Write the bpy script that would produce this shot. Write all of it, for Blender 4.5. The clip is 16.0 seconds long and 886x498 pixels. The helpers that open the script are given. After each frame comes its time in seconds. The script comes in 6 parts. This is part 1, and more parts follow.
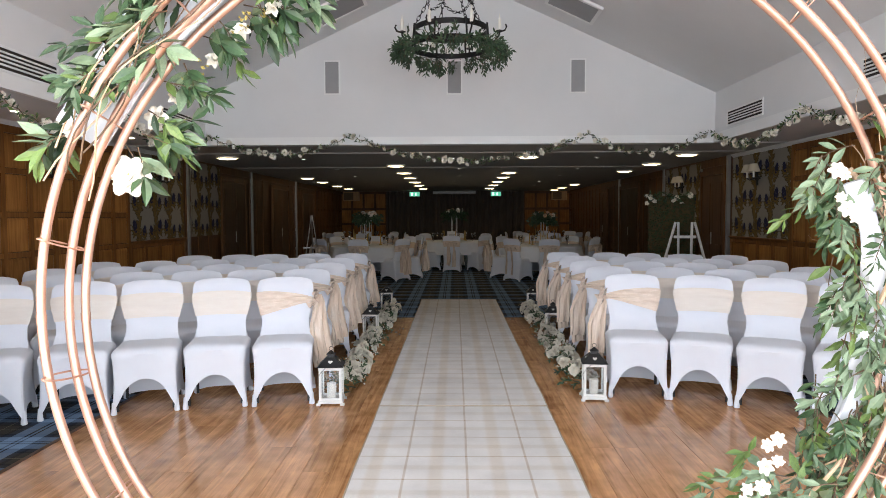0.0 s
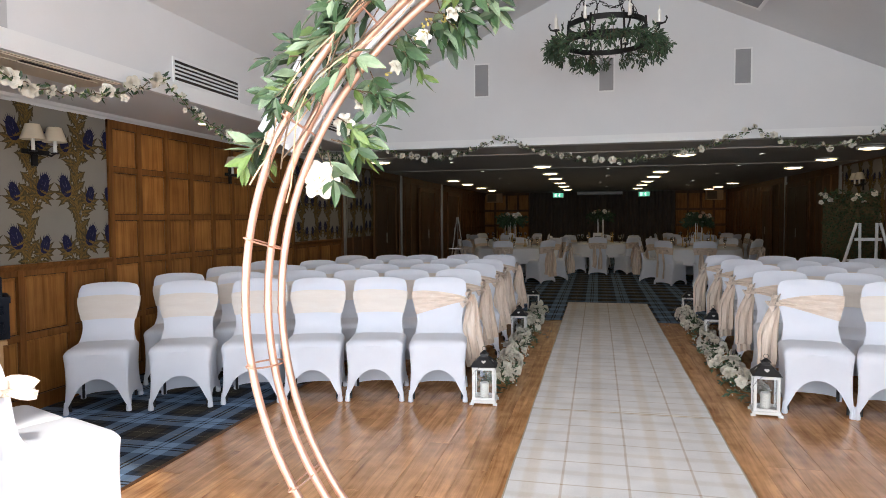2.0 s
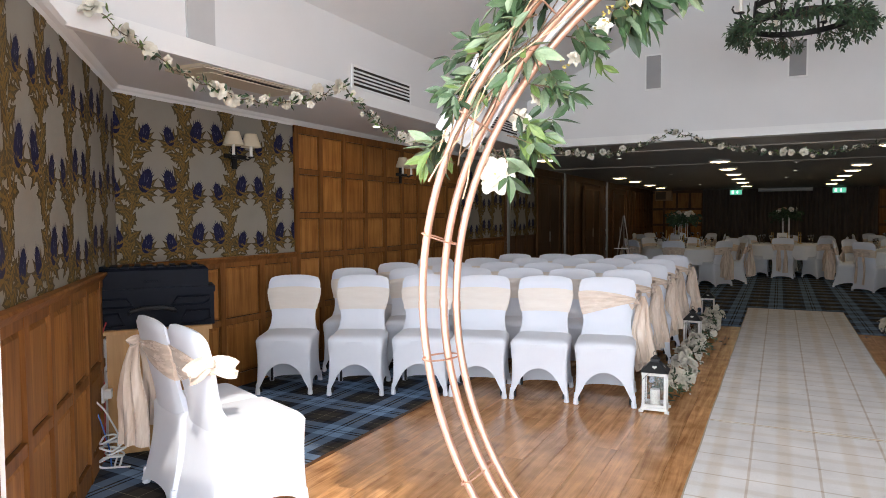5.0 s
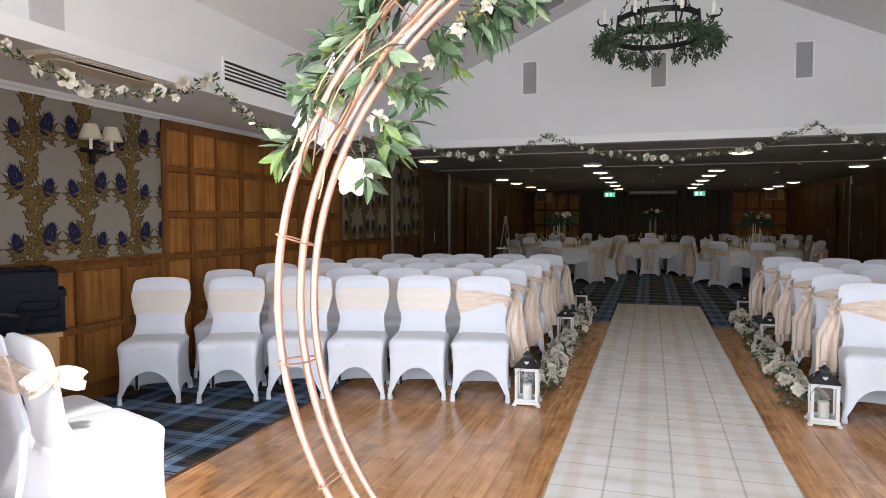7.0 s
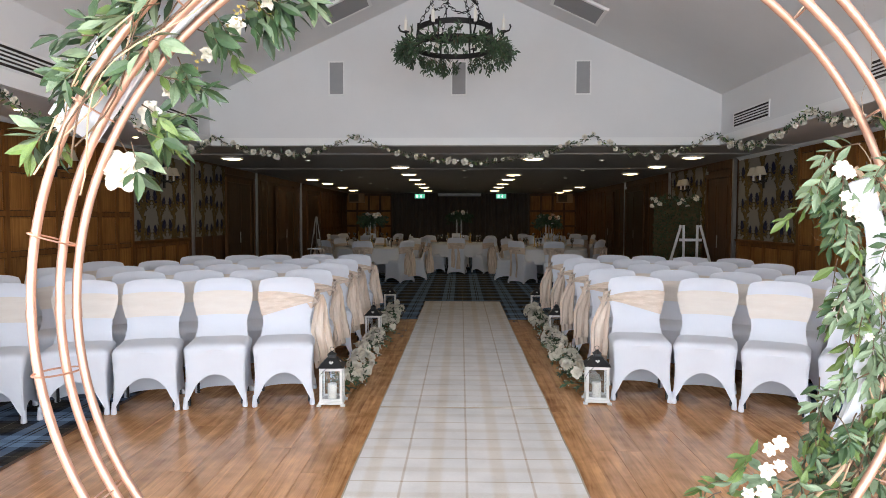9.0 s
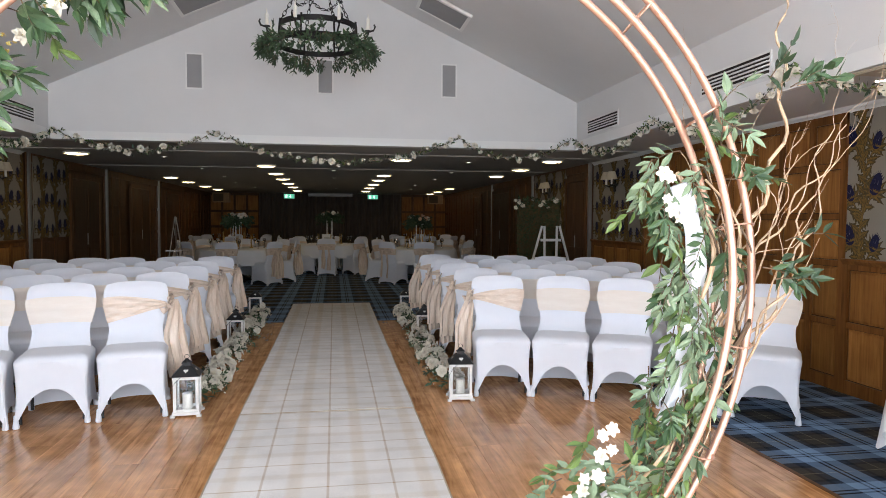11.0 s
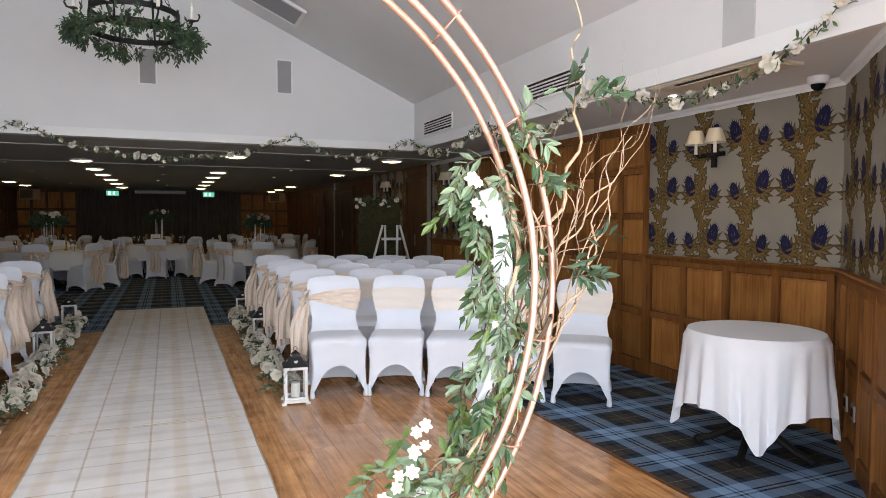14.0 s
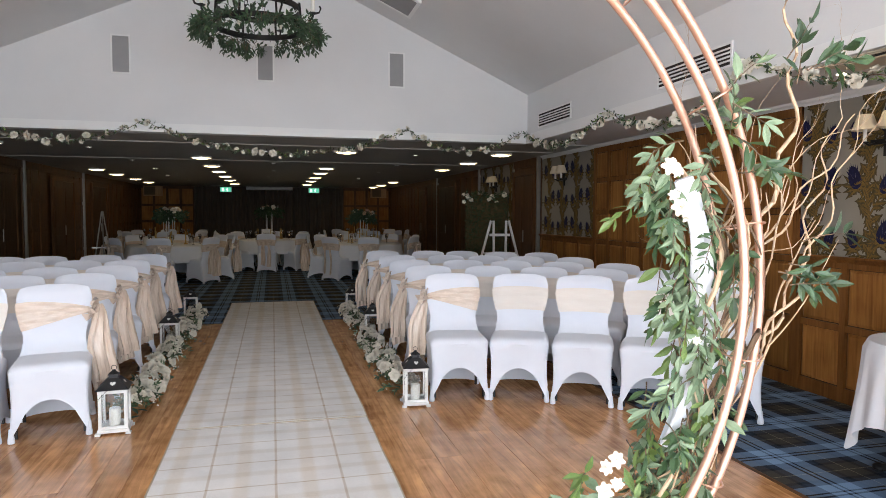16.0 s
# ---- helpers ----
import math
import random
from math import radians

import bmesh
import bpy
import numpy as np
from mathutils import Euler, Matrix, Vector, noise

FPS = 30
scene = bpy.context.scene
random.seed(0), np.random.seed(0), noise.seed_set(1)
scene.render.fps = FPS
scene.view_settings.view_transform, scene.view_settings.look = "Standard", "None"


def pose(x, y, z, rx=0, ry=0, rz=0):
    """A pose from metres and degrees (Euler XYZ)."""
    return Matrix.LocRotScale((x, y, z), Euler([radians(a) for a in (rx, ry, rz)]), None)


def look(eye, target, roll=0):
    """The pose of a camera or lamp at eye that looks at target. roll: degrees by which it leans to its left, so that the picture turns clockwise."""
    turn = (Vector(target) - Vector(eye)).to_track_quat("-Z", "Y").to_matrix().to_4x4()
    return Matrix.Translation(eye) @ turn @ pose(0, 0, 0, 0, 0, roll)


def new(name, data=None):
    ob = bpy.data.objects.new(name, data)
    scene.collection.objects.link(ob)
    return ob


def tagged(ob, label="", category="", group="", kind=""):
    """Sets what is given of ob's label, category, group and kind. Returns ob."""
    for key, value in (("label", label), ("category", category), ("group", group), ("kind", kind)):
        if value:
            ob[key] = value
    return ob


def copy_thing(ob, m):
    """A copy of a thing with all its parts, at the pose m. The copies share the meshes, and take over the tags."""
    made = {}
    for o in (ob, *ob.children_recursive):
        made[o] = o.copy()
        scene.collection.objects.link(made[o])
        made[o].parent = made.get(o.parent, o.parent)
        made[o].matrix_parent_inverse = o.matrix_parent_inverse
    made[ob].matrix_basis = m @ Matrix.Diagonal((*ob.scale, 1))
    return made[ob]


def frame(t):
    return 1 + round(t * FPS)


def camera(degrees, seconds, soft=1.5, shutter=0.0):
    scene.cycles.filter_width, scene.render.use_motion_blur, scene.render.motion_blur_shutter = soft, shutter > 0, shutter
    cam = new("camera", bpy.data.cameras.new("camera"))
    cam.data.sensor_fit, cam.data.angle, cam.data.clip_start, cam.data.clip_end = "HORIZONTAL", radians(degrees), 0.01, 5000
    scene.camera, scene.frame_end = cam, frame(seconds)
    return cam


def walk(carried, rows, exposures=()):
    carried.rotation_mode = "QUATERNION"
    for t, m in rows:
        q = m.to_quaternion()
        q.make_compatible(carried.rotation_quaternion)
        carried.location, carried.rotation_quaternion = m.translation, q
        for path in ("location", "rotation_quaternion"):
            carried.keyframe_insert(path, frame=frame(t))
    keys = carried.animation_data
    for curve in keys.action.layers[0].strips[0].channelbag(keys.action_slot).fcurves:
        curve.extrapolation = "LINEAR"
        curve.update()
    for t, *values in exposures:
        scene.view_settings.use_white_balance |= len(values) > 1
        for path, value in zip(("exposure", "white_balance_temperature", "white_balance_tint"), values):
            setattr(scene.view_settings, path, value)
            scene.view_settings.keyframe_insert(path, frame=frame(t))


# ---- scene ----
from itertools import product

cam = camera(67.965, 16.0, soft=0.9)
# seconds, eye, then the camera's turn in degrees
PATH = [
    (0.0, -0.0558, 0.0, 1.43, 87.119, 0.217, 1.058),
    (0.5, -0.0829, 0.0066, 1.4268, 87.19, 0.32, 3.836),
    (1.0, -0.1127, 0.0108, 1.4194, 87.269, 0.308, 6.784),
    (1.5, -0.144, 0.0067, 1.4198, 87.319, 0.359, 10.146),
    (2.0, -0.1618, -0.0026, 1.4264, 87.327, 0.409, 13.206),
    (2.5, -0.1753, -0.0118, 1.4286, 87.326, 0.412, 15.635),
    (3.0, -0.1922, -0.0131, 1.4232, 87.381, 0.405, 17.824),
    (3.5, -0.2101, -0.0076, 1.4047, 87.491, 0.363, 20.243),
    (4.0, -0.2137, -0.0109, 1.4129, 87.42, 0.444, 22.833),
    (4.2, -0.216, -0.01, 1.414, 87.4, 0.45, 23.95),
    (5.25, -0.2, 0.012, 1.42, 87.32, 0.35, 27.4),
    (6.3, -0.14, 0.034, 1.425, 87.24, 0.19, 23.4),
    (6.5, -0.1329, 0.0366, 1.4264, 87.232, 0.165, 21.567),
    (7.0, -0.1226, 0.0448, 1.4205, 87.281, 0.113, 17.568),
    (7.5, -0.0997, 0.045, 1.4161, 87.294, -0.028, 13.788),
    (8.0, -0.0766, 0.044, 1.4136, 87.303, -0.158, 9.811),
    (8.5, -0.0515, 0.040, 1.413, 87.349, -0.134, 5.066),
    (9.0, -0.0299, 0.030, 1.4148, 87.343, -0.108, 1.562),
    (9.5, -0.0001, 0.026, 1.4136, 87.402, -0.159, -1.929),
    (12.0, 0.0552, 0.0377, 1.4124, 87.445, -0.247, -13.855),
    (12.5, 0.0711, 0.0179, 1.4177, 87.435, -0.225, -16.593),
    (13.0, 0.0912, 0.0136, 1.4193, 87.405, -0.249, -19.209),
    (13.5, 0.1035, 0.0075, 1.4224, 87.4, -0.224, -21.269),
    (14.0, 0.1307, -0.0063, 1.4288, 87.337, -0.147, -22.677),
    (14.5, 0.1441, -0.0338, 1.4554, 87.193, -0.03, -23.18),
    (15.0, 0.1228, -0.0014, 1.4349, 87.306, -0.185, -23.086),
    (15.5, 0.0595, 0.1287, 1.4243, 87.072, -0.216, -19.638),
    (16.0, 0.0016, 0.3376, 1.4268, 86.922, -0.185, -14.529),
]
walk(cam, [(t, pose(x, y, z, rx, ry, rz)) for t, x, y, z, rx, ry, rz in PATH])

# ---- light ----
SUN_EL, SUN_AZ = 45.0, 45.0     # height of the sun; degrees by which its light drifts towards -x on its way along +y
world = bpy.data.worlds.new("sky")
scene.world = world
world.use_nodes = True
wn = world.node_tree.nodes
sky = wn.new("ShaderNodeTexSky")
sky.sky_type, sky.sun_disc = "NISHITA", False
sky.sun_elevation, sky.sun_rotation = radians(SUN_EL), radians(180 - SUN_AZ)
world.node_tree.links.new(sky.outputs[0], wn["Background"].inputs[0])
wn["Background"].inputs[1].default_value = 0.12
sun = new("sun", bpy.data.lights.new("sun", "SUN"))
sun.data.energy, sun.data.angle, sun.data.color = 3.6, radians(0.6), (1.0, 0.93, 0.84)
sun.matrix_world = look((0, -10, 8), Vector((0, -10, 8)) + Vector((-math.sin(radians(SUN_AZ)) * math.cos(radians(SUN_EL)), math.cos(radians(SUN_AZ)) * math.cos(radians(SUN_EL)), -math.sin(radians(SUN_EL)))))
# daylight of the bay's glazing
daylight = new("window_daylight", bpy.data.lights.new("window_daylight", "AREA"))
daylight.data.shape, daylight.data.size, daylight.data.size_y = "RECTANGLE", 4.6, 2.2
daylight.data.energy, daylight.data.color = 310.0, (0.835, 0.912, 1.0)
daylight.matrix_world = look((0, -2.30, 1.62), (0, 3.0, 1.32))

for side_, x_ in ((1, -2.36), (-1, 2.25)):
    lamp = new("side_window_daylight", bpy.data.lights.new("side_window_daylight", "AREA"))
    lamp.data.shape, lamp.data.size, lamp.data.size_y = "RECTANGLE", 2.3, 1.7
    lamp.data.energy, lamp.data.color = 98.0, (0.87, 0.915, 1.0)
    lamp.matrix_world = look((x_, -0.85, 1.30), (x_ + side_, -0.45, 1.30))

# ---- tools ----
class Geo:
    """Vertices and faces of one mesh."""

    def __init__(self):
        self.v, self.f = [], []

    def add(self, verts, faces, m=None):
        n = len(self.v)
        self.v += [tuple(m @ Vector(p)) if m else tuple(p) for p in verts]
        self.f += [tuple(i + n for i in face) for face in faces]
        return self

    def box(self, x0, x1, y0, y1, z0, z1, m=None, ch=0.0):
        """A box; ch chamfers the edges round its top face (z1)."""
        if ch:
            v = [(x0, y0, z0), (x1, y0, z0), (x1, y1, z0), (x0, y1, z0), (x0, y0, z1 - ch), (x1, y0, z1 - ch), (x1, y1, z1 - ch), (x0, y1, z1 - ch),
                 (x0 + ch, y0 + ch, z1), (x1 - ch, y0 + ch, z1), (x1 - ch, y1 - ch, z1), (x0 + ch, y1 - ch, z1)]
            f = [(3, 2, 1, 0), (8, 9, 10, 11)]
            for a in range(4):
                b = (a + 1) % 4
                f += [(a, b, b + 4, a + 4), (a + 4, b + 4, b + 8, a + 8)]
            return self.add(v, f, m)
        v = [(x, y, z) for z in (z0, z1) for y in (y0, y1) for x in (x0, x1)]
        return self.add(v, [(0, 2, 3, 1), (4, 5, 7, 6), (0, 1, 5, 4), (1, 3, 7, 5), (3, 2, 6, 7), (2, 0, 4, 6)], m)

    def tube(self, pts, r, n=8, closed=False, cap=True):
        """A tube along points; r is a number or one radius a point."""
        pts = [Vector(p) for p in pts]
        k = len(pts)
        rs = [r] * k if isinstance(r, (int, float)) else r
        v, f, up = [], [], Vector((0.31, 0.17, 0.93))
        for i, p in enumerate(pts):
            a = pts[(i - 1) % k] if closed or i else p
            b = pts[(i + 1) % k] if closed or i < k - 1 else p
            d = (b - a).normalized()
            s = d.cross(up)
            if s.length < 0.05:
                s = d.cross(Vector((1, 0, 0)))
            s.normalize()
            t = d.cross(s)
            v += [p + rs[i] * (math.cos(2 * math.pi * j / n) * s + math.sin(2 * math.pi * j / n) * t) for j in range(n)]
        for i in range(k if closed else k - 1):
            i2 = (i + 1) % k
            f += [(i * n + j, i * n + (j + 1) % n, i2 * n + (j + 1) % n, i2 * n + j) for j in range(n)]
        if cap and not closed:
            f += [tuple(range(n))[::-1], tuple((k - 1) * n + j for j in range(n))]
        return self.add(v, f)

    def lathe(self, prof, n=24, m=None, cap=True):
        """(radius, height) pairs turned round z."""
        v, f = [], []
        for r, z in prof:
            v += [(r * math.cos(2 * math.pi * j / n), r * math.sin(2 * math.pi * j / n), z) for j in range(n)]
        for i in range(len(prof) - 1):
            f += [(i * n + j, i * n + (j + 1) % n, (i + 1) * n + (j + 1) % n, (i + 1) * n + j) for j in range(n)]
        if cap:
            f += [tuple(range(n))[::-1], tuple((len(prof) - 1) * n + j for j in range(n))]
        return self.add(v, f, m)

    def grid(self, rows, close=False):
        """A skin over rows of points."""
        n = len(rows[0])
        f = []
        for i in range(len(rows) - 1):
            f += [(i * n + j, i * n + (j + 1) % n, (i + 1) * n + (j + 1) % n, (i + 1) * n + j) for j in range(n if close else n - 1)]
        return self.add([p for row in rows for p in row], f)

    def leaf(self, base, d, nrm, length, width, bend=0.25):
        """A pointed leaf with a folded midrib that bends away from nrm."""
        d = Vector(d).normalized()
        s = d.cross(Vector(nrm))
        if s.length < 1e-3:
            s = d.cross(Vector((0.3, 0.9, 0.2)))
        s.normalize()
        u = s.cross(d)
        b = Vector(base)
        v, f = [b], []
        for k, (a, w) in enumerate(((0.22, 0.62), (0.5, 1.0), (0.78, 0.6))):
            c = b + d * length * a - u * length * bend * a * a
            e = u * width * 0.14 * w
            v += [c + s * width * w / 2 + e, c - e * 0.4, c - s * width * w / 2 + e]
        v.append(b + d * length - u * length * bend)
        f = [(0, 1, 2), (0, 2, 3), (1, 4, 5, 2), (2, 5, 6, 3), (4, 7, 8, 5), (5, 8, 9, 6), (7, 10, 8), (8, 10, 9)]
        return self.add(v, f)

    def mesh(self, name, material, smooth=True):
        me = bpy.data.meshes.new(name)
        me.from_pydata([tuple(p) for p in self.v], [], self.f)
        me.materials.append(material)
        if smooth:
            me.polygons.foreach_set("use_smooth", [True] * len(me.polygons))
            me.set_sharp_from_angle(angle=radians(38))
        me.update()
        return me


def part(name, geo, material, parent=None, label="", m=None, smooth=True):
    """One mesh object, under a thing or a part. geo: a Geo, or a mesh to share."""
    me = geo if isinstance(geo, bpy.types.Mesh) else geo.mesh(name, material, smooth)
    ob = new(name, me)
    ob.parent = parent
    if m:
        ob.matrix_basis = m
    return tagged(ob, label)


def thing(name, label, category, m=None, group="", kind=""):
    ob = new(name)
    ob.empty_display_size = 0.1
    if m:
        ob.matrix_basis = m
    return tagged(ob, label, category, group, kind)


def structure(name, geo, material, label="", category="", smooth=False):
    return tagged(part(name, geo, material, None, label, smooth=smooth), category=category, kind="structure")


def solid(geo, thickness):
    """Gives a skin thickness."""
    bm = bmesh.new()
    vs = [bm.verts.new(p) for p in geo.v]
    for f in geo.f:
        try:
            bm.faces.new([vs[i] for i in f])
        except ValueError:
            pass
    bmesh.ops.remove_doubles(bm, verts=bm.verts, dist=1e-4)
    bmesh.ops.recalc_face_normals(bm, faces=bm.faces)
    bmesh.ops.solidify(bm, geom=bm.faces[:], thickness=thickness)
    out = Geo()
    bm.verts.index_update()
    out.v = [tuple(v.co) for v in bm.verts]
    out.f = [tuple(v.index for v in f.verts) for f in bm.faces]
    bm.free()
    return out

# ---- materials ----
def base_mat(name, rough=0.6, metal=0.0):
    ma = bpy.data.materials.new(name)
    ma.use_nodes = True
    nt = ma.node_tree
    b = nt.nodes["Principled BSDF"]
    b.inputs["Roughness"].default_value, b.inputs["Metallic"].default_value = rough, metal
    return ma, nt, b


def node(nt, kind, **values):
    n = nt.nodes.new(kind)
    for k, v in values.items():
        if k in n.inputs:
            n.inputs[k].default_value = v
    return n


def surface(name, col, col2=None, rough=0.6, metal=0.0, scale=6.0, fine=90.0, bump=0.15, dist=0.002, random_amount=0.0, world_space=False, stretch=(1, 1, 1), sheen=0.0, trans=0.0, emit=0.0, rough_var=0.12, spec=0.5):
    """Colour that drifts between col and col2 at two scales, with fine relief; random_amount varies it from object to object."""
    ma, nt, b = base_mat(name, rough, metal)
    ln = nt.links.new
    col2 = col2 or tuple(c * 0.82 for c in col)
    if world_space:
        pos = nt.nodes.new("ShaderNodeNewGeometry").outputs["Position"]
    else:
        pos = nt.nodes.new("ShaderNodeTexCoord").outputs["Object"]
    mp = nt.nodes.new("ShaderNodeMapping")
    mp.inputs["Scale"].default_value = stretch
    ln(pos, mp.inputs[0])
    n1 = node(nt, "ShaderNodeTexNoise", Scale=scale, Detail=5.0, Roughness=0.6)
    n2 = node(nt, "ShaderNodeTexNoise", Scale=fine, Detail=3.0)
    ln(mp.outputs[0], n1.inputs["Vector"])
    ln(mp.outputs[0], n2.inputs["Vector"])
    add = nt.nodes.new("ShaderNodeMath")
    add.operation = "MULTIPLY_ADD"
    ln(n2.outputs[0], add.inputs[0])
    add.inputs[1].default_value = 0.35
    ln(n1.outputs[0], add.inputs[2])
    rp = nt.nodes.new("ShaderNodeValToRGB")
    rp.color_ramp.elements[0].position, rp.color_ramp.elements[1].position = 0.42, 0.92
    rp.color_ramp.elements[0].color, rp.color_ramp.elements[1].color = (*col2, 1), (*col, 1)
    ln(add.outputs[0], rp.inputs[0])
    out = rp.outputs[0]
    if random_amount:
        oi = nt.nodes.new("ShaderNodeObjectInfo")
        mr = nt.nodes.new("ShaderNodeMapRange")
        mr.inputs[3].default_value, mr.inputs[4].default_value = 1 - random_amount, 1 + random_amount
        ln(oi.outputs["Random"], mr.inputs[0])
        hv = nt.nodes.new("ShaderNodeHueSaturation")
        ln(mr.outputs[0], hv.inputs["Value"])
        ln(out, hv.inputs["Color"])
        out = hv.outputs[0]
    ln(out, b.inputs["Base Color"])
    rr = nt.nodes.new("ShaderNodeMapRange")
    rr.inputs[3].default_value, rr.inputs[4].default_value = max(0.02, rough - rough_var), min(1, rough + rough_var)
    ln(n1.outputs[0], rr.inputs[0])
    ln(rr.outputs[0], b.inputs["Roughness"])
    if bump:
        bp = node(nt, "ShaderNodeBump", Strength=bump, Distance=dist)
        ln(add.outputs[0], bp.inputs["Height"])
        ln(bp.outputs[0], b.inputs["Normal"])
    b.inputs["Sheen Weight"].default_value = sheen
    b.inputs["Specular IOR Level"].default_value = spec
    b.inputs["Transmission Weight"].default_value = trans
    if emit:
        b.inputs["Emission Color"].default_value, b.inputs["Emission Strength"].default_value = (*col, 1), emit
    return ma


def wood(name, dark, light, rough, axis, random_amount=0.18, bump=0.12, world_space=False, gap=3.0, spec=0.5):
    """Timber with grain along an axis (0, 1, 2), varied from board to board."""
    ma, nt, b = base_mat(name, rough)
    ln = nt.links.new
    oi = nt.nodes.new("ShaderNodeObjectInfo")
    pos = nt.nodes.new("ShaderNodeNewGeometry").outputs["Position"] if world_space else nt.nodes.new("ShaderNodeTexCoord").outputs["Object"]
    off = nt.nodes.new("ShaderNodeVectorMath")
    off.operation = "MULTIPLY_ADD"
    ln(oi.outputs["Random"], off.inputs[0])
    off.inputs[1].default_value = (37.0, 23.0, 51.0)
    ln(pos, off.inputs[2])
    mp = nt.nodes.new("ShaderNodeMapping")
    st = [26.0, 26.0, 26.0]
    st[axis] = 1.3
    mp.inputs["Scale"].default_value = st
    ln(off.outputs[0], mp.inputs[0])
    n1 = node(nt, "ShaderNodeTexNoise", Scale=1.0, Detail=7.0, Roughness=0.62, Distortion=0.9)
    ln(mp.outputs[0], n1.inputs["Vector"])
    n2 = node(nt, "ShaderNodeTexNoise", Scale=gap, Detail=3.0)
    ln(off.outputs[0], n2.inputs["Vector"])
    mx = nt.nodes.new("ShaderNodeMath")
    mx.operation = "MULTIPLY_ADD"
    ln(n2.outputs[0], mx.inputs[0])
    mx.inputs[1].default_value = 0.55
    ln(n1.outputs[0], mx.inputs[2])
    rp = nt.nodes.new("ShaderNodeValToRGB")
    rp.color_ramp.elements[0].position, rp.color_ramp.elements[1].position = 0.52, 1.02
    rp.color_ramp.elements[0].color, rp.color_ramp.elements[1].color = (*dark, 1), (*light, 1)
    ln(mx.outputs[0], rp.inputs[0])
    mr = nt.nodes.new("ShaderNodeMapRange")
    mr.inputs[3].default_value, mr.inputs[4].default_value = 1 - random_amount, 1 + random_amount
    ln(oi.outputs["Random"], mr.inputs[0])
    hv = nt.nodes.new("ShaderNodeHueSaturation")
    ln(mr.outputs[0], hv.inputs["Value"])
    ln(rp.outputs[0], hv.inputs["Color"])
    ln(hv.outputs[0], b.inputs["Base Color"])
    rr = nt.nodes.new("ShaderNodeMapRange")
    rr.inputs[3].default_value, rr.inputs[4].default_value = rough - 0.1, rough + 0.12
    b.inputs["Specular IOR Level"].default_value = spec
    ln(n2.outputs[0], rr.inputs[0])
    ln(rr.outputs[0], b.inputs["Roughness"])
    bp = node(nt, "ShaderNodeBump", Strength=bump, Distance=0.002)
    ln(mx.outputs[0], bp.inputs["Height"])
    ln(bp.outputs[0], b.inputs["Normal"])
    return ma


def tartan(name, period, bands, rough, fuzz, soft=False, mixup=0.5, offset=(0, 0), period_y=None, bands_y=None):
    """Woven checks: the same bands of colour along x and along y, averaged as in a weave, with pile."""
    ma, nt, b = base_mat(name, rough)
    ln = nt.links.new
    geo = nt.nodes.new("ShaderNodeNewGeometry")
    wob = node(nt, "ShaderNodeTexNoise", Scale=2.0, Detail=2.0)
    ln(geo.outputs["Position"], wob.inputs["Vector"])
    sep = nt.nodes.new("ShaderNodeSeparateXYZ")
    ln(geo.outputs["Position"], sep.inputs[0])
    outs = []
    for k, ax in enumerate((0, 1)):
        dv = nt.nodes.new("ShaderNodeMath")
        dv.operation = "MULTIPLY_ADD"
        ln(sep.outputs[ax], dv.inputs[0])
        dv.inputs[1].default_value = 1 / ((period_y or period) if k else period)
        dv.inputs[2].default_value = offset[k] + 50
        wb = nt.nodes.new("ShaderNodeMath")
        wb.operation = "MULTIPLY_ADD"
        ln(wob.outputs[0], wb.inputs[0])
        wb.inputs[1].default_value = 0.02
        ln(dv.outputs[0], wb.inputs[2])
        fr = nt.nodes.new("ShaderNodeMath")
        fr.operation = "FRACT"
        ln(wb.outputs[0], fr.inputs[0])
        rp = nt.nodes.new("ShaderNodeValToRGB")
        cr = rp.color_ramp
        cr.interpolation = "EASE" if soft else "CONSTANT"
        bs = (bands_y or bands) if k else bands
        while len(cr.elements) < len(bs):
            cr.elements.new(0.5)
        for e, (p, c) in zip(cr.elements, bs):
            e.position = p
        for e, (p, c) in zip(cr.elements, bs):
            e.color = (*c, 1)
        ln(fr.outputs[0], rp.inputs[0])
        outs.append(rp.outputs[0])
    mix = nt.nodes.new("ShaderNodeMix")
    mix.data_type = "RGBA"
    mix.inputs[0].default_value = mixup
    ln(outs[0], mix.inputs[6])
    ln(outs[1], mix.inputs[7])
    nz = node(nt, "ShaderNodeTexNoise", Scale=260.0, Detail=3.0)
    ln(geo.outputs["Position"], nz.inputs["Vector"])
    st = node(nt, "ShaderNodeTexNoise", Scale=3.5, Detail=4.0)
    ln(geo.outputs["Position"], st.inputs["Vector"])
    sm = nt.nodes.new("ShaderNodeMath")
    ln(nz.outputs[0], sm.inputs[0])
    ln(st.outputs[0], sm.inputs[1])
    mr = nt.nodes.new("ShaderNodeMapRange")
    mr.inputs[1].default_value, mr.inputs[2].default_value = 0.6, 1.4
    mr.inputs[3].default_value, mr.inputs[4].default_value = 1 - fuzz, 1 + fuzz
    ln(sm.outputs[0], mr.inputs[0])
    hv = nt.nodes.new("ShaderNodeHueSaturation")
    ln(mr.outputs[0], hv.inputs["Value"])
    ln(mix.outputs[2], hv.inputs["Color"])
    ln(hv.outputs[0], b.inputs["Base Color"])
    bp = node(nt, "ShaderNodeBump", Strength=0.35, Distance=0.003)
    ln(nz.outputs[0], bp.inputs["Height"])
    ln(bp.outputs[0], b.inputs["Normal"])
    b.inputs["Specular IOR Level"].default_value = 0.15
    return ma


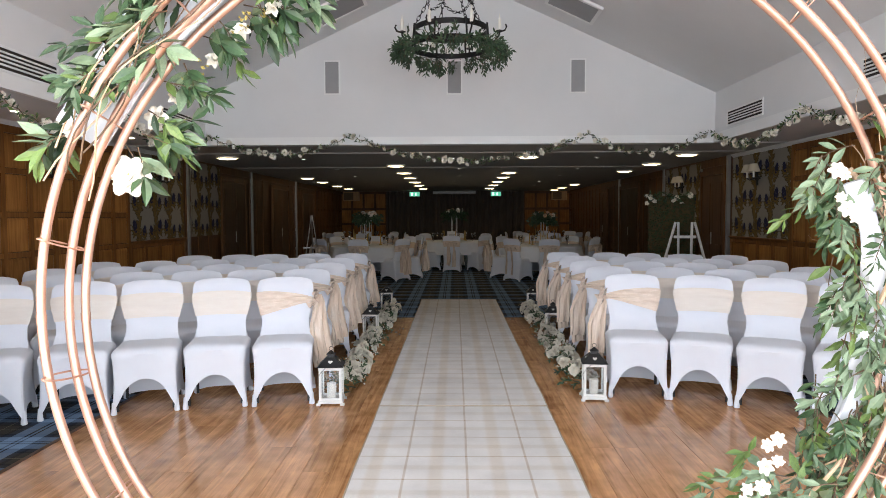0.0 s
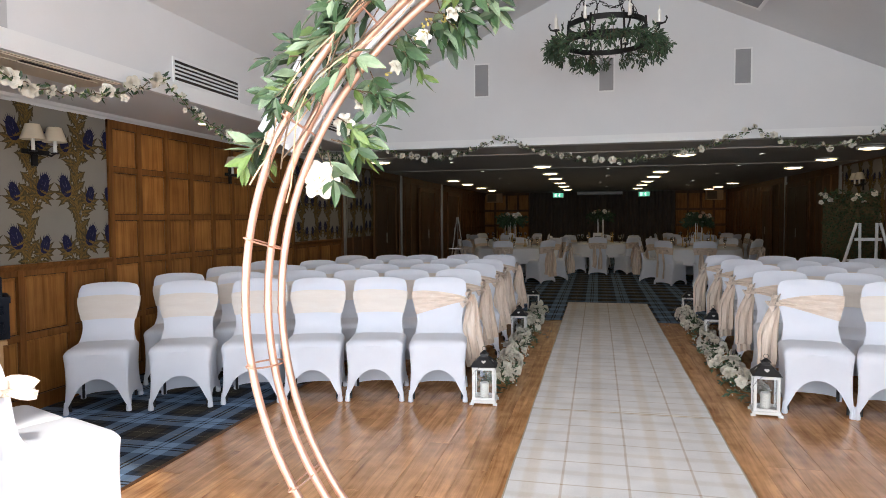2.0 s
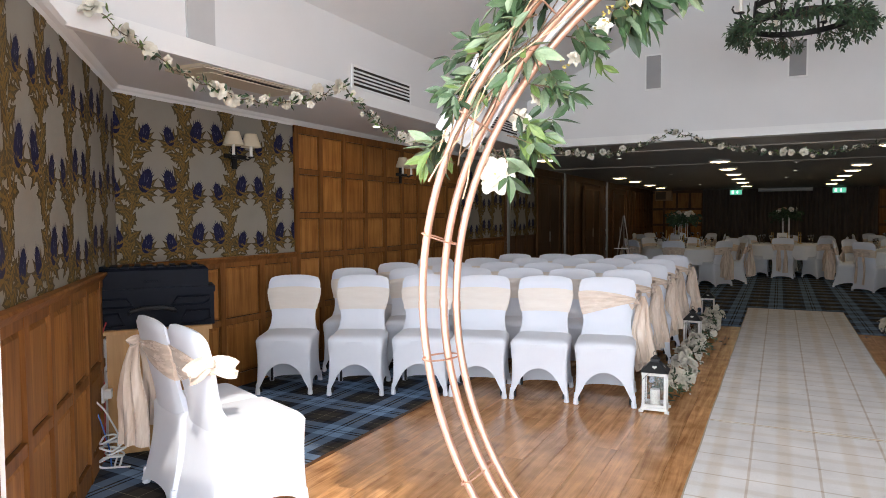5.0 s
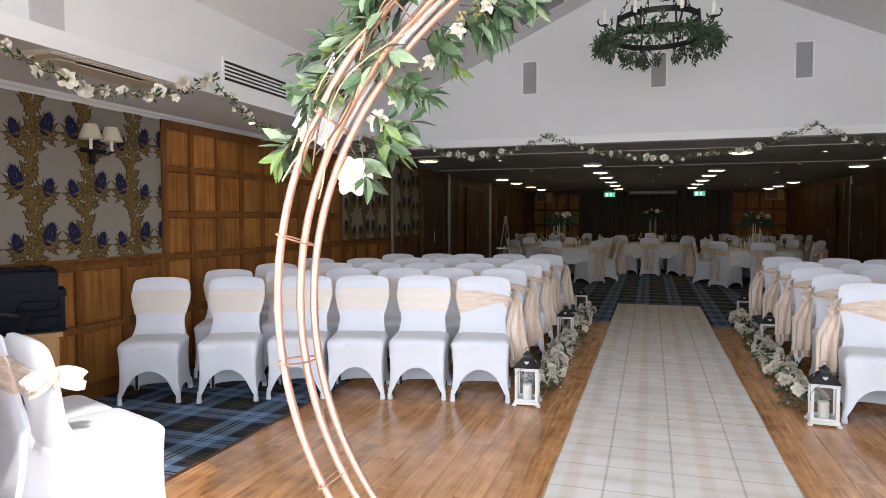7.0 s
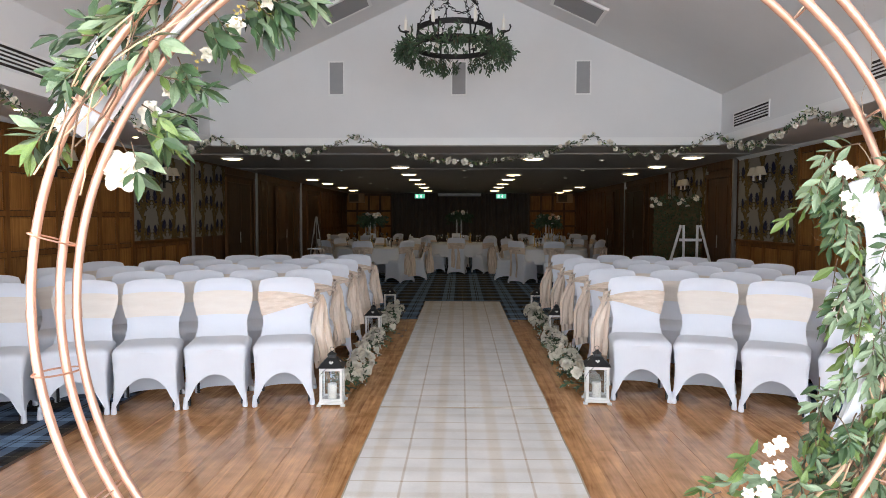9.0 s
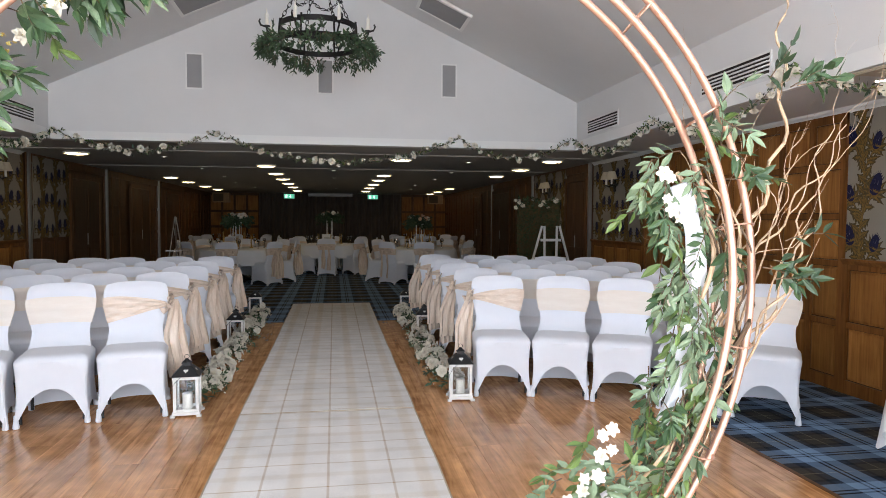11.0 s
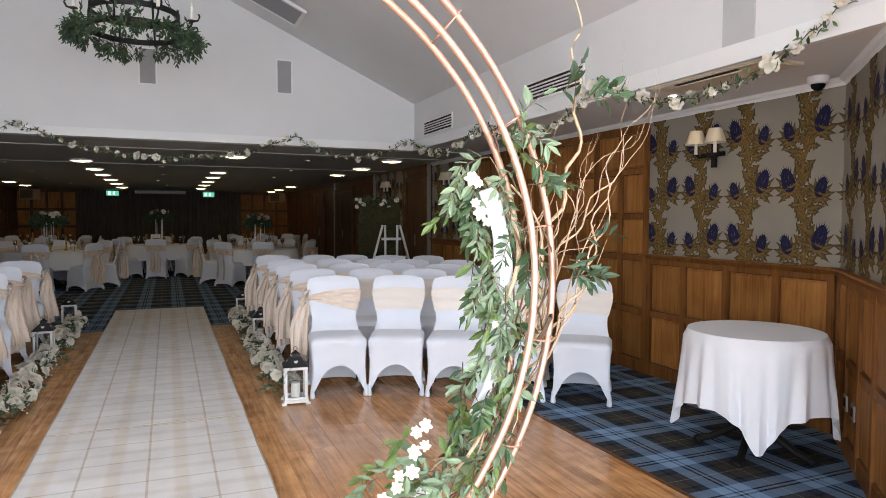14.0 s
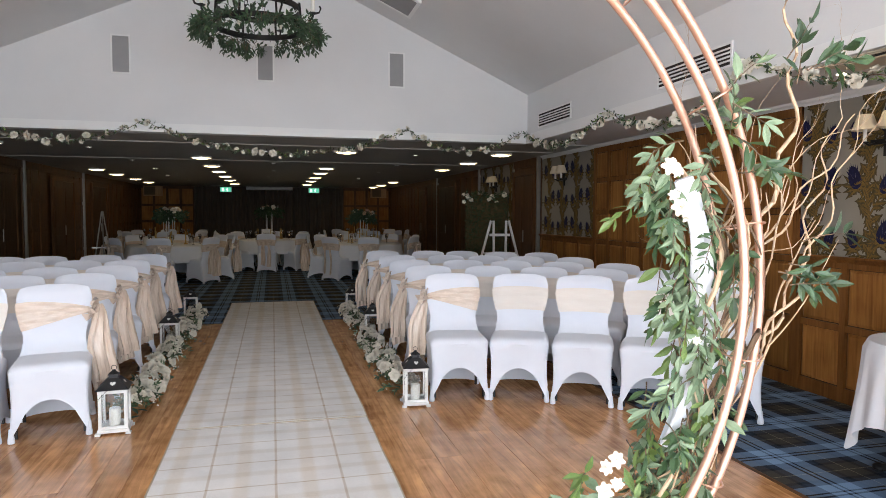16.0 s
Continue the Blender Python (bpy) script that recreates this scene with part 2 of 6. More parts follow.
WHITE_WALL = surface("white_wall_paint", (0.755, 0.755, 0.755), (0.70, 0.70, 0.70), 0.75, scale=1.2, fine=220, bump=0.06, world_space=True)
WHITE_TRIM = surface("white_trim_gloss", (0.82, 0.82, 0.81), (0.78, 0.78, 0.77), 0.38, scale=2, fine=120, bump=0.04, world_space=True)
# far ceiling white lowered in colour to carry the dining end's dimness
CEIL_FAR = surface("dimmed_far_ceiling", (0.50, 0.48, 0.45), (0.45, 0.43, 0.40), 0.7, scale=1.5, fine=150, bump=0.05, world_space=True)
OAK = wood("oak_floor", (0.27, 0.116, 0.042), (0.74, 0.395, 0.175), 0.19, 1, 0.10, 0.07, gap=7.0)
PANEL_V = wood("panel_timber_upright", (0.165, 0.060, 0.013), (0.385, 0.175, 0.048), 0.5, 2, 0.2, 0.08, spec=0.12)
PANEL_FRAME = wood("panel_frame_timber", (0.11, 0.040, 0.010), (0.25, 0.105, 0.029), 0.5, 2, 0.08, 0.08, True, spec=0.12)
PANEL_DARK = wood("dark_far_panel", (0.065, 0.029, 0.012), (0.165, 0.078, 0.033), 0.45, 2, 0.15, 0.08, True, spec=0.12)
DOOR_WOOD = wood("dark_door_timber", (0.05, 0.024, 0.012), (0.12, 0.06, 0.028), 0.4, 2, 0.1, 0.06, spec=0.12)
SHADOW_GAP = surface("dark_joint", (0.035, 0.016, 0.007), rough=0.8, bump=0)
WALLPAPER = surface("taupe_wallpaper", (0.285, 0.26, 0.22), (0.25, 0.228, 0.19), 0.7, scale=3, fine=300, bump=0.1, dist=0.0006, world_space=True, spec=0.12)
OCHRE = surface("ochre_print", (0.23, 0.145, 0.040), (0.11, 0.066, 0.02), 0.65, scale=38, fine=200, bump=0.05, world_space=True, spec=0.12)
DARK_PRINT = surface("brown_print", (0.115, 0.085, 0.038), (0.05, 0.036, 0.017), 0.65, scale=40, fine=200, bump=0, world_space=True, spec=0.12)
NAVY_PRINT = surface("navy_print", (0.022, 0.022, 0.070), (0.010, 0.010, 0.028), 0.6, scale=45, fine=200, bump=0, world_space=True, spec=0.12)
PALE_PRINT = surface("pale_lilac_print", (0.20, 0.19, 0.25), rough=0.65, scale=40, bump=0, world_space=True, spec=0.12)
N, B, G, K, Y = (0.022, 0.034, 0.058), (0.195, 0.305, 0.475), (0.050, 0.044, 0.037), (0.010, 0.012, 0.017), (0.34, 0.31, 0.20)
CARPET = tartan("blue_tartan_carpet", 0.52, [(0, B), (0.15, K), (0.18, B), (0.22, K), (0.25, B), (0.40, N), (0.47, K), (0.52, G), (0.68, Y), (0.69, G), (0.85, K), (0.90, N)], 0.95, 0.22, offset=(0.675, 0.387))
C0, C1, C2, C4 = (0.775, 0.765, 0.75), (0.67, 0.63, 0.575), (0.44, 0.34, 0.24), (0.67, 0.60, 0.51)
RUN_X = [(0, C4), (0.06, C4), (0.16, C0), (0.475, C0), (0.486, C2), (0.514, C2), (0.525, C0), (0.84, C0), (0.94, C4)]
RUN_Y = [(0, C1), (0.05, C1), (0.13, C0), (0.478, C0), (0.488, C2), (0.512, C2), (0.522, C0), (0.87, C0), (0.95, C1)]
RUNNER = tartan("cream_tartan_runner", 0.348, RUN_X, 0.95, 0.17, True, 0.5, (0.473, 0.252), 0.34, RUN_Y)
EDGE = surface("tan_binding", (0.50, 0.42, 0.31), rough=0.9, fine=160, bump=0.3)
COVER = surface("white_stretch_cloth", (0.76, 0.79, 0.86), (0.72, 0.75, 0.825), 0.78, scale=5, fine=420, bump=0.12, dist=0.0008, sheen=0.15, random_amount=0.02)
LINEN = surface("white_table_linen", (0.76, 0.78, 0.83), (0.72, 0.74, 0.79), 0.85, scale=4, fine=380, bump=0.15, dist=0.0008)
SASH = surface("champagne_satin", (0.80, 0.68, 0.58), (0.66, 0.53, 0.43), 0.26, scale=9, fine=60, bump=0.35, dist=0.004, stretch=(1, 1, 5), sheen=0.2, random_amount=0.05)
SASH_TAIL = surface("champagne_satin_tail", (0.80, 0.68, 0.58), (0.62, 0.49, 0.39), 0.28, scale=7, fine=24, bump=0.3, dist=0.006, stretch=(5, 5, 0.35), sheen=0.1, random_amount=0.05)
SASH_SHEER = surface("pale_champagne_band", (0.80, 0.745, 0.69), (0.755, 0.69, 0.63), 0.5, scale=8, fine=70, bump=0.35, dist=0.003, stretch=(1, 1, 6), sheen=0.2, random_amount=0.05)
COPPER = surface("copper_pipe", (0.66, 0.41, 0.31), (0.56, 0.32, 0.23), 0.42, 0.62, scale=14, fine=150, bump=0.05)
IRON = surface("black_iron", (0.018, 0.016, 0.015), (0.010, 0.009, 0.009), 0.5, 0.5, scale=30, fine=200, bump=0.3)
BLACK = surface("black_metal", (0.022, 0.022, 0.024), rough=0.45, metal=0.3, bump=0.1)
STEEL = surface("brushed_channel", (0.45, 0.44, 0.42), rough=0.4, metal=0.9, bump=0.05)
GREY_PANEL = surface("grey_mesh_panel", (0.33, 0.33, 0.335), (0.29, 0.29, 0.295), 0.7, fine=400, bump=0.2)
VENT_DARK = surface("vent_dark", (0.03, 0.022, 0.017), rough=0.8, bump=0)
CANDLE = surface("ivory_wax", (0.83, 0.80, 0.72), rough=0.45, bump=0.05)
LEAF = surface("eucalyptus_leaf", (0.068, 0.125, 0.050), (0.022, 0.052, 0.022), 0.42, scale=16, fine=90, bump=0.2)
LEAF_BLUE = surface("blue_green_leaf", (0.235, 0.305, 0.19), (0.11, 0.17, 0.09), 0.55, scale=14, fine=90, bump=0.2)
LEAF_DARK = surface("dark_fern_leaf", (0.04, 0.075, 0.033), (0.016, 0.034, 0.016), 0.5, scale=18, fine=90, bump=0.2)
LEAF_LIME = surface("young_leaf", (0.16, 0.235, 0.062), (0.075, 0.13, 0.032), 0.5, scale=14, fine=90, bump=0.2)
PETAL = surface("ivory_petal", (0.78, 0.745, 0.66), (0.64, 0.585, 0.47), 0.6, scale=22, fine=120, bump=0.25)
PETAL_PEACH = surface("peach_petal", (0.62, 0.42, 0.28), (0.46, 0.28, 0.17), 0.6, scale=22, fine=120, bump=0.25)
PETAL_YELLOW = surface("yellow_filler_flower", (0.46, 0.36, 0.10), rough=0.7, scale=30, bump=0.2)
TWIG = surface("willow_twig", (0.62, 0.46, 0.31), (0.40, 0.26, 0.15), 0.6, scale=18, fine=120, bump=0.4)
VINE = surface("brown_vine", (0.16, 0.10, 0.055), (0.08, 0.05, 0.03), 0.7, scale=20, fine=120, bump=0.4)
WHITE_CLOTH = surface("white_drape", (0.64, 0.66, 0.69), (0.57, 0.59, 0.63), 0.7, scale=6, fine=200, bump=0.12)
WHITE_PAINT = surface("white_painted_wood", (0.80, 0.80, 0.78), (0.68, 0.67, 0.64), 0.5, scale=9, fine=80, bump=0.2)
SHADE = surface("cream_lampshade", (0.66, 0.57, 0.42), (0.60, 0.51, 0.37), 0.8, fine=240, bump=0.1)
MOSS = surface("moss_wall", (0.045, 0.07, 0.02), (0.02, 0.035, 0.01), 0.9, scale=25, fine=120, bump=0.8, dist=0.02)
GOLD = surface("gilt_metal", (0.62, 0.42, 0.16), rough=0.35, metal=0.9, bump=0.05)
PLASTIC = surface("black_case_plastic", (0.009, 0.011, 0.018), (0.005, 0.006, 0.010), 0.42, scale=12, fine=260, bump=0.2, spec=0.05)
BEECH = wood("beech_veneer", (0.36, 0.185, 0.06), (0.52, 0.30, 0.115), 0.45, 2, 0.05, 0.04)
CREAM_PLASTIC = surface("cream_unit_plastic", (0.66, 0.58, 0.45), (0.6, 0.52, 0.40), 0.55, bump=0.04)
WHITE_PLASTIC = surface("white_plastic", (0.75, 0.75, 0.74), rough=0.4, bump=0.03)
RED_CABLE = surface("red_cable", (0.42, 0.03, 0.03), rough=0.5, bump=0)
BLUE_CABLE = surface("blue_cable", (0.05, 0.16, 0.5), rough=0.5, bump=0)
DRAPE = surface("dark_brown_drape", (0.13, 0.10, 0.078), (0.09, 0.068, 0.053), 0.85, scale=3, fine=150, bump=0.1)


def glow(name, col, strength):
    ma, nt, b = base_mat(name, 0.5)
    b.inputs["Base Color"].default_value = (*col, 1)
    b.inputs["Emission Color"].default_value, b.inputs["Emission Strength"].default_value = (*col, 1), strength
    return ma


LAMP_GLOW = glow("warm_diffuser", (1.0, 0.74, 0.40), 8.5)
SPOT_GLOW = glow("spot_lens", (1.0, 0.93, 0.8), 6.0)
DOWN_GLOW = glow("downlight_lens", (1.0, 0.80, 0.55), 170.0)
EXIT_GREEN = glow("green_sign_face", (0.12, 0.55, 0.36), 1.1)
EXIT_WHITE = glow("white_sign_figure", (0.8, 0.95, 0.88), 1.3)
BULB = glow("shade_bulb", (1.0, 0.8, 0.5), 1.5)
glass_ma, gnt, gb = base_mat("clear_glass", 0.03)
gb.inputs["Transmission Weight"].default_value, gb.inputs["IOR"].default_value = 1.0, 1.45
GLASS = glass_ma

# ---- the room ----
XL, XR, XC = -4.31, 4.20, -0.04          # side walls, middle of the roof
YG, YE, YB = 8.40, 24.5, -2.40           # gable over the beam, far wall, glazed wall
ZS, ZT, ZA, BOX = 2.35, 2.965, 4.45, 3.20   # low ceiling, top of the upper walls, ridge, half width of the raised roof
YCL, YCR = 3.03, 2.96                    # where the side walls end and the canted walls begin
RAIL = 1.09                              # height of the dado rail

floor = structure("floor", Geo().box(XL - 0.3, XR + 0.3, YB - 0.3, YE + 0.2, -0.25, -0.02), SHADOW_GAP, "dark sub floor under boards and carpet", "floor")
for nm_, x0_, x1_, y0_, y1_ in (("carpet_west", XL - 0.1, -2.63, YB, 9.21), ("carpet_east", 2.61, XR + 0.1, YB, 9.21), ("carpet_dining", XL - 0.1, XR + 0.1, 9.21, YE + 0.05)):
    structure(nm_, Geo().box(x0_, x1_, y0_, y1_, -0.02, 0.0), CARPET, "blue and black tartan fitted carpet", "carpet")
eg = Geo()
eg.box(-2.63, -2.60, YB, 9.21, -0.02, 0.002).box(2.58, 2.61, YB, 9.21, -0.02, 0.002).box(-2.6, 2.58, 9.18, 9.21, -0.02, 0.002)
structure("carpet_trim", eg, PANEL_DARK, "thin wooden strip edging the dance floor", "trim")

# walls behind the panelling
structure("wall_west", Geo().box(XL - 0.2, XL - 0.03, YCL - 0.1, YE, 0, 2.6), PANEL_DARK, "side wall behind timber panelling", "wall")
structure("wall_east", Geo().box(XR + 0.03, XR + 0.2, YCR - 0.1, YE, 0, 2.6), PANEL_DARK, "side wall behind timber panelling", "wall")
structure("wall_north", Geo().box(XL - 0.2, XR + 0.2, YE + 0.06, YE + 0.25, 0, 2.6), PANEL_DARK, "dark far wall behind drapes", "wall")

# canted walls of the bay and its straight sides
CANT = 2.60
m_west = pose(XL, YCL, 0, 0, 0, -45)      # local x runs along the wall towards the bay, y points behind it on the west side
m_east = pose(XR, YCR, 0, 0, 0, 225)
structure("wall_southwest", Geo().box(-0.05, CANT, -0.2, -0.03, 0, 2.6, m_west), PANEL_DARK, "canted bay wall", "wall")
structure("wall_southeast", Geo().box(-0.05, CANT, 0.03, 0.2, 0, 2.6, m_east), PANEL_DARK, "canted bay wall", "wall")
sw = Vector((XL + CANT * 0.7071, YCL - CANT * 0.7071, 0))
se = Vector((XR - CANT * 0.7071, YCR - CANT * 0.7071, 0))


def bay_side(name, x0, x1, y1, number):
    """A side wall of the bay with a glazed opening through it."""
    g = Geo().box(x0, x1, YB - 0.2, y1, 0, 0.35).box(x0, x1, YB - 0.2, y1, 2.25, 2.6).box(x0, x1, YB - 0.2, YB + 0.35, 0.35, 2.25).box(x0, x1, 0.45, y1, 0.35, 2.25)
    structure(name, g, WHITE_WALL, "white bay side wall", "wall")
    w = tagged(new("window_%d" % number), "white framed side window of the bay", "window", kind="structure")
    xm, ya, yb = (x0 + x1) / 2, YB + 0.35, 0.45
    for k in range(2):
        u0, u1 = ya + (yb - ya) * k / 2, ya + (yb - ya) * (k + 1) / 2
        part("window_frame", Geo().box(xm - 0.03, xm + 0.03, u0, u0 + 0.06, 0.35, 2.25).box(xm - 0.03, xm + 0.03, u1 - 0.06, u1, 0.35, 2.25).box(xm - 0.03, xm + 0.03, u0 + 0.06, u1 - 0.06, 0.35, 0.42).box(xm - 0.03, xm + 0.03, u0 + 0.06, u1 - 0.06, 2.18, 2.25), WHITE_TRIM, w, smooth=False)
        pane = part("pane", Geo().box(xm - 0.003, xm + 0.003, u0 + 0.06, u1 - 0.06, 0.42, 2.18), GLASS, w, smooth=False)
        pane.visible_shadow = False


bay_side("wall_bay_west", sw.x - 0.2, sw.x, sw.y + 0.05, 2)
bay_side("wall_bay_east", se.x, se.x + 0.2, se.y + 0.05, 3)
# glazed wall: a low sill, a head, posts between the panes
gw = Geo().box(sw.x, se.x, YB - 0.15, YB, 0, 0.18).box(sw.x, se.x, YB - 0.15, YB, 2.95, 4.6)
gw.box(sw.x, sw.x + 0.12, YB - 0.15, YB, 0.18, 2.95).box(se.x - 0.12, se.x, YB - 0.15, YB, 0.18, 2.95)
structure("wall_south", gw, WHITE_WALL, "white wall round the glazing", "wall")
win = tagged(new("window_1"), "white framed full width window", "window", kind="structure")
step = (se.x - sw.x - 0.24) / 5
for i in range(5):
    x0 = sw.x + 0.12 + i * step
    fr = Geo().box(x0, x0 + 0.05, YB - 0.11, YB - 0.04, 0.18, 2.95).box(x0 + step - 0.05, x0 + step, YB - 0.11, YB - 0.04, 0.18, 2.95)
    fr.box(x0 + 0.05, x0 + step - 0.05, YB - 0.11, YB - 0.04, 0.18, 0.26).box(x0 + 0.05, x0 + step - 0.05, YB - 0.11, YB - 0.04, 2.88, 2.95)
    part("window_frame", fr, WHITE_TRIM, win, smooth=False)
    pane = part("pane", Geo().box(x0 + 0.05, x0 + step - 0.05, YB - 0.08, YB - 0.074, 0.26, 2.88), GLASS, win, smooth=False)
    pane.visible_shadow = False
structure("ground", Geo().box(-60, 60, -120, YB - 0.35, -0.45, -0.27), surface("paving", (0.30, 0.29, 0.27), rough=0.9, scale=1.0), "pale paving outside the window", "ground")

# low ceiling: side soffits, bay and the far room; raised roof over the chairs
structure("ceiling_low", Geo().box(XL - 0.2, XC - BOX - 0.02, YB, YG + 0.02, ZS, ZS + 0.2).box(XC + BOX + 0.08, XR + 0.2, YB, YG + 0.02, ZS, ZS + 0.2), WHITE_WALL, "white painted low ceiling along the walls", "ceiling")
structure("ceiling_far", Geo().box(XL - 0.2, XR + 0.2, YG + 0.14, YE + 0.2, ZS, ZS + 0.2), CEIL_FAR, "low ceiling of the dining end, its dimness put into the colour", "ceiling")
bx0, bx1 = XC - BOX, XC + BOX + 0.06
sl = math.atan2(ZA - ZT, XC - bx0)
roof = Geo()
roof.add([(bx0, YB - 0.1, ZT), (XC, YB - 0.1, ZA), (XC, YG + 0.1, ZA), (bx0, YG + 0.1, ZT), (bx0, YB - 0.1, ZT + 0.15), (XC, YB - 0.1, ZA + 0.15), (XC, YG + 0.1, ZA + 0.15), (bx0, YG + 0.1, ZT + 0.15)], [(0, 1, 2, 3), (4, 7, 6, 5), (0, 4, 5, 1), (2, 6, 7, 3), (0, 3, 7, 4)])


def slope_z(x):
    return ZT + (bx1 - x) * (ZA - ZT) / (bx1 - XC)


# unseen opening added to the east slope behind the gate, letting sun onto the corner chairs
RX0, RX1, RY0, RY1 = 0.0, 1.00, -0.80, 0.20
for x0_, x1_, y0_, y1_ in ((XC, RX0, YB - 0.1, YG + 0.1), (RX1, bx1, YB - 0.1, YG + 0.1), (RX0, RX1, YB - 0.1, RY0), (RX0, RX1, RY1, YG + 0.1)):
    c4 = [(x0_, y0_), (x1_, y0_), (x1_, y1_), (x0_, y1_)]
    roof.add([(x, y, slope_z(x)) for x, y in c4] + [(x, y, slope_z(x) + 0.15) for x, y in c4], [(3, 2, 1, 0), (4, 5, 6, 7), (0, 1, 5, 4), (1, 2, 6, 5), (2, 3, 7, 6), (3, 0, 4, 7)])
structure("ceiling_raised", roof, WHITE_WALL, "white sloping ceiling", "ceiling")
structure("wall_upper_west", Geo().box(bx0 - 0.15, bx0, YB - 0.1, YG, ZS + 0.08, ZT + 0.1), WHITE_WALL, "white upper side wall", "wall")
structure("wall_upper_east", Geo().box(bx1, bx1 + 0.15, YB - 0.1, YG, ZS + 0.08, ZT + 0.1), WHITE_WALL, "white upper side wall", "wall")
gable = Geo()
gv = [(bx0 - 0.15, ZS + 0.02), (bx1 + 0.15, ZS + 0.02), (bx1 + 0.15, ZT + 0.05), (bx1, ZT + 0.05), (XC, ZA + 0.05), (bx0, ZT + 0.05), (bx0 - 0.15, ZT + 0.05)]
n = len(gv)
gable.add([(x, YG, z) for x, z in gv] + [(x, YG + 0.14, z) for x, z in gv], [tuple(range(n)), tuple(range(2 * n - 1, n - 1, -1))] + [(i, i + n, (i + 1) % n + n, (i + 1) % n) for i in range(n)])
structure("wall_gable", gable, WHITE_WALL, "white gable wall over the beam", "wall")
# the fascia boards and their small cornice
fg = Geo()
fg.box(bx0, bx1, YG - 0.02, YG + 0.16, ZS - 0.012, ZS + 0.085).box(bx0 - 0.02, bx0 + 0.025, YB, YG - 0.02, ZS - 0.012, ZS + 0.10).box(bx1 - 0.025, bx1 + 0.02, YB, YG - 0.02, ZS - 0.012, ZS + 0.10)
structure("trim_fascia", fg, WHITE_TRIM, "white fascia board along the raised ceiling", "trim")
cn = Geo()
for side, m, ln_ in ((1, Matrix.Translation((XL, 0, 0)), 0), (-1, Matrix.Translation((XR, 0, 0)), 0)):
    y0 = YCL if side > 0 else YCR
    prof = [(0, ZS), (0.045, ZS), (0.03, ZS - 0.02), (0.012, ZS - 0.03), (0, ZS - 0.05)]
    cn.grid([[(side * a + m.translation.x, y, z) for a, z in prof] for y in (y0, 10.2)])
for mm, s_ in ((m_west, 1), (m_east, -1)):
    cn.grid([[tuple(mm @ Vector((x, s_ * a, z))) for a, z in prof] for x in (0, CANT)])
structure("trim_cornice", cn, WHITE_TRIM, "slim white cornice", "trim")


# ---- panelling ----
def cell(w, h):
    """A fielded panel, w by h, in the plane y = 0, proud of it towards -y."""
    g = Geo()
    e = 0.022
    v = [(0, 0, 0), (w, 0, 0), (w, 0, h), (0, 0, h), (e, -0.010, e), (w - e, -0.010, e), (w - e, -0.010, h - e), (e, -0.010, h - e)]
    return g.add(v, [(0, 1, 5, 4), (1, 2, 6, 5), (2, 3, 7, 6), (3, 0, 4, 7), (4, 5, 6, 7)])


CELLS = {}
LATE = []      # pieces linked at the end of the file


def panelling(name, m, length, heights, pitch, label, start=0.0):
    """Timber panelling in local x (along), z (up), facing -y: stiles and rails, with fielded panels between them."""
    root = tagged(new(name), label, "wall panelling", kind="structure")
    root.matrix_basis = m
    cols = max(1, round(length / pitch))
    p = length / cols
    w = 0.055
    stl = Geo()
    for i in range(cols + 1):
        x = min(max(i * p, w / 2), length - w / 2)
        stl.box(x - w / 2, x + w / 2, -0.024, 0.02, 0, heights[-1], None)
    part("stiles", stl, PANEL_FRAME, root, smooth=False)
    for k, z in enumerate(heights):
        rl = Geo()
        t = 0.05 if 0 < k < len(heights) - 1 else 0.07
        z0 = 0 if k == 0 else z - t
        zt = 0.11 if k == 0 else z
        rl.box(0.0, length, -0.0205, 0.018, z0, zt)
        part("rail", rl, PANEL_FRAME, root, smooth=False)
    part("backing", Geo().box(0, length, 0.0, 0.022, 0, heights[-1]), SHADOW_GAP, root, smooth=False)
    for i in range(cols):
        for k in range(len(heights) - 1):
            z0 = (0.11 if k == 0 else heights[k]) + 0.006
            z1 = heights[k + 1] - (0.05 if k < len(heights) - 2 else 0.07) - 0.006
            x0, x1 = i * p + w / 2 + 0.005, (i + 1) * p - w / 2 - 0.005
            if i == 0:
                x0 += w / 2
            if i == cols - 1:
                x1 -= w / 2
            LATE.append((root, round(x1 - x0, 4), round(z1 - z0, 4), (x0, -0.002, z0)))
    return root


def to_west(y):
    return pose(XL, y, 0, 0, 0, 90)      # local x along +y, facing +x


def to_east(y):
    return pose(XR, y, 0, 0, 0, -90)     # local x along -y, facing -x


FULL = (0.0, 0.59, 1.09, 1.48, 1.90, ZS - 0.045)
DADO = (0.0, 0.59, RAIL)
panelling("wainscot_west", to_west(YCL + 0.02), 4.91 - YCL - 0.02, DADO, 0.42, "honey oak dado panelling under wallpaper")
panelling("wainscot_east", to_east(4.83), 4.83 - YCR - 0.02, DADO, 0.42, "honey oak dado panelling under wallpaper")
panelling("panelling_west", to_west(4.91), 3.58, FULL, 0.385, "full height oak wall panelling")
panelling("panelling_east", to_east(8.40), 3.57, FULL, 0.385, "full height oak wall panelling")
panelling("wainscot_west_far", to_west(8.49), 1.75, DADO, 0.44, "oak dado panelling under wallpaper")
panelling("wainscot_east_far", to_east(10.20), 1.80, DADO, 0.44, "oak dado panelling under wallpaper")
panelling("wainscot_bay_west", m_west @ pose(CANT, 0, 0, 0, 0, 180), CANT - 0.02, DADO, 0.38, "sunlit oak dado panelling of the bay")
panelling("wainscot_bay_east", m_east @ pose(CANT, 0, 0, 0, 0, 180) @ pose(CANT, 0, 0, 0, 0, 180) @ pose(0.02, 0, 0), CANT - 0.02, DADO, 0.38, "oak dado panelling of the bay")


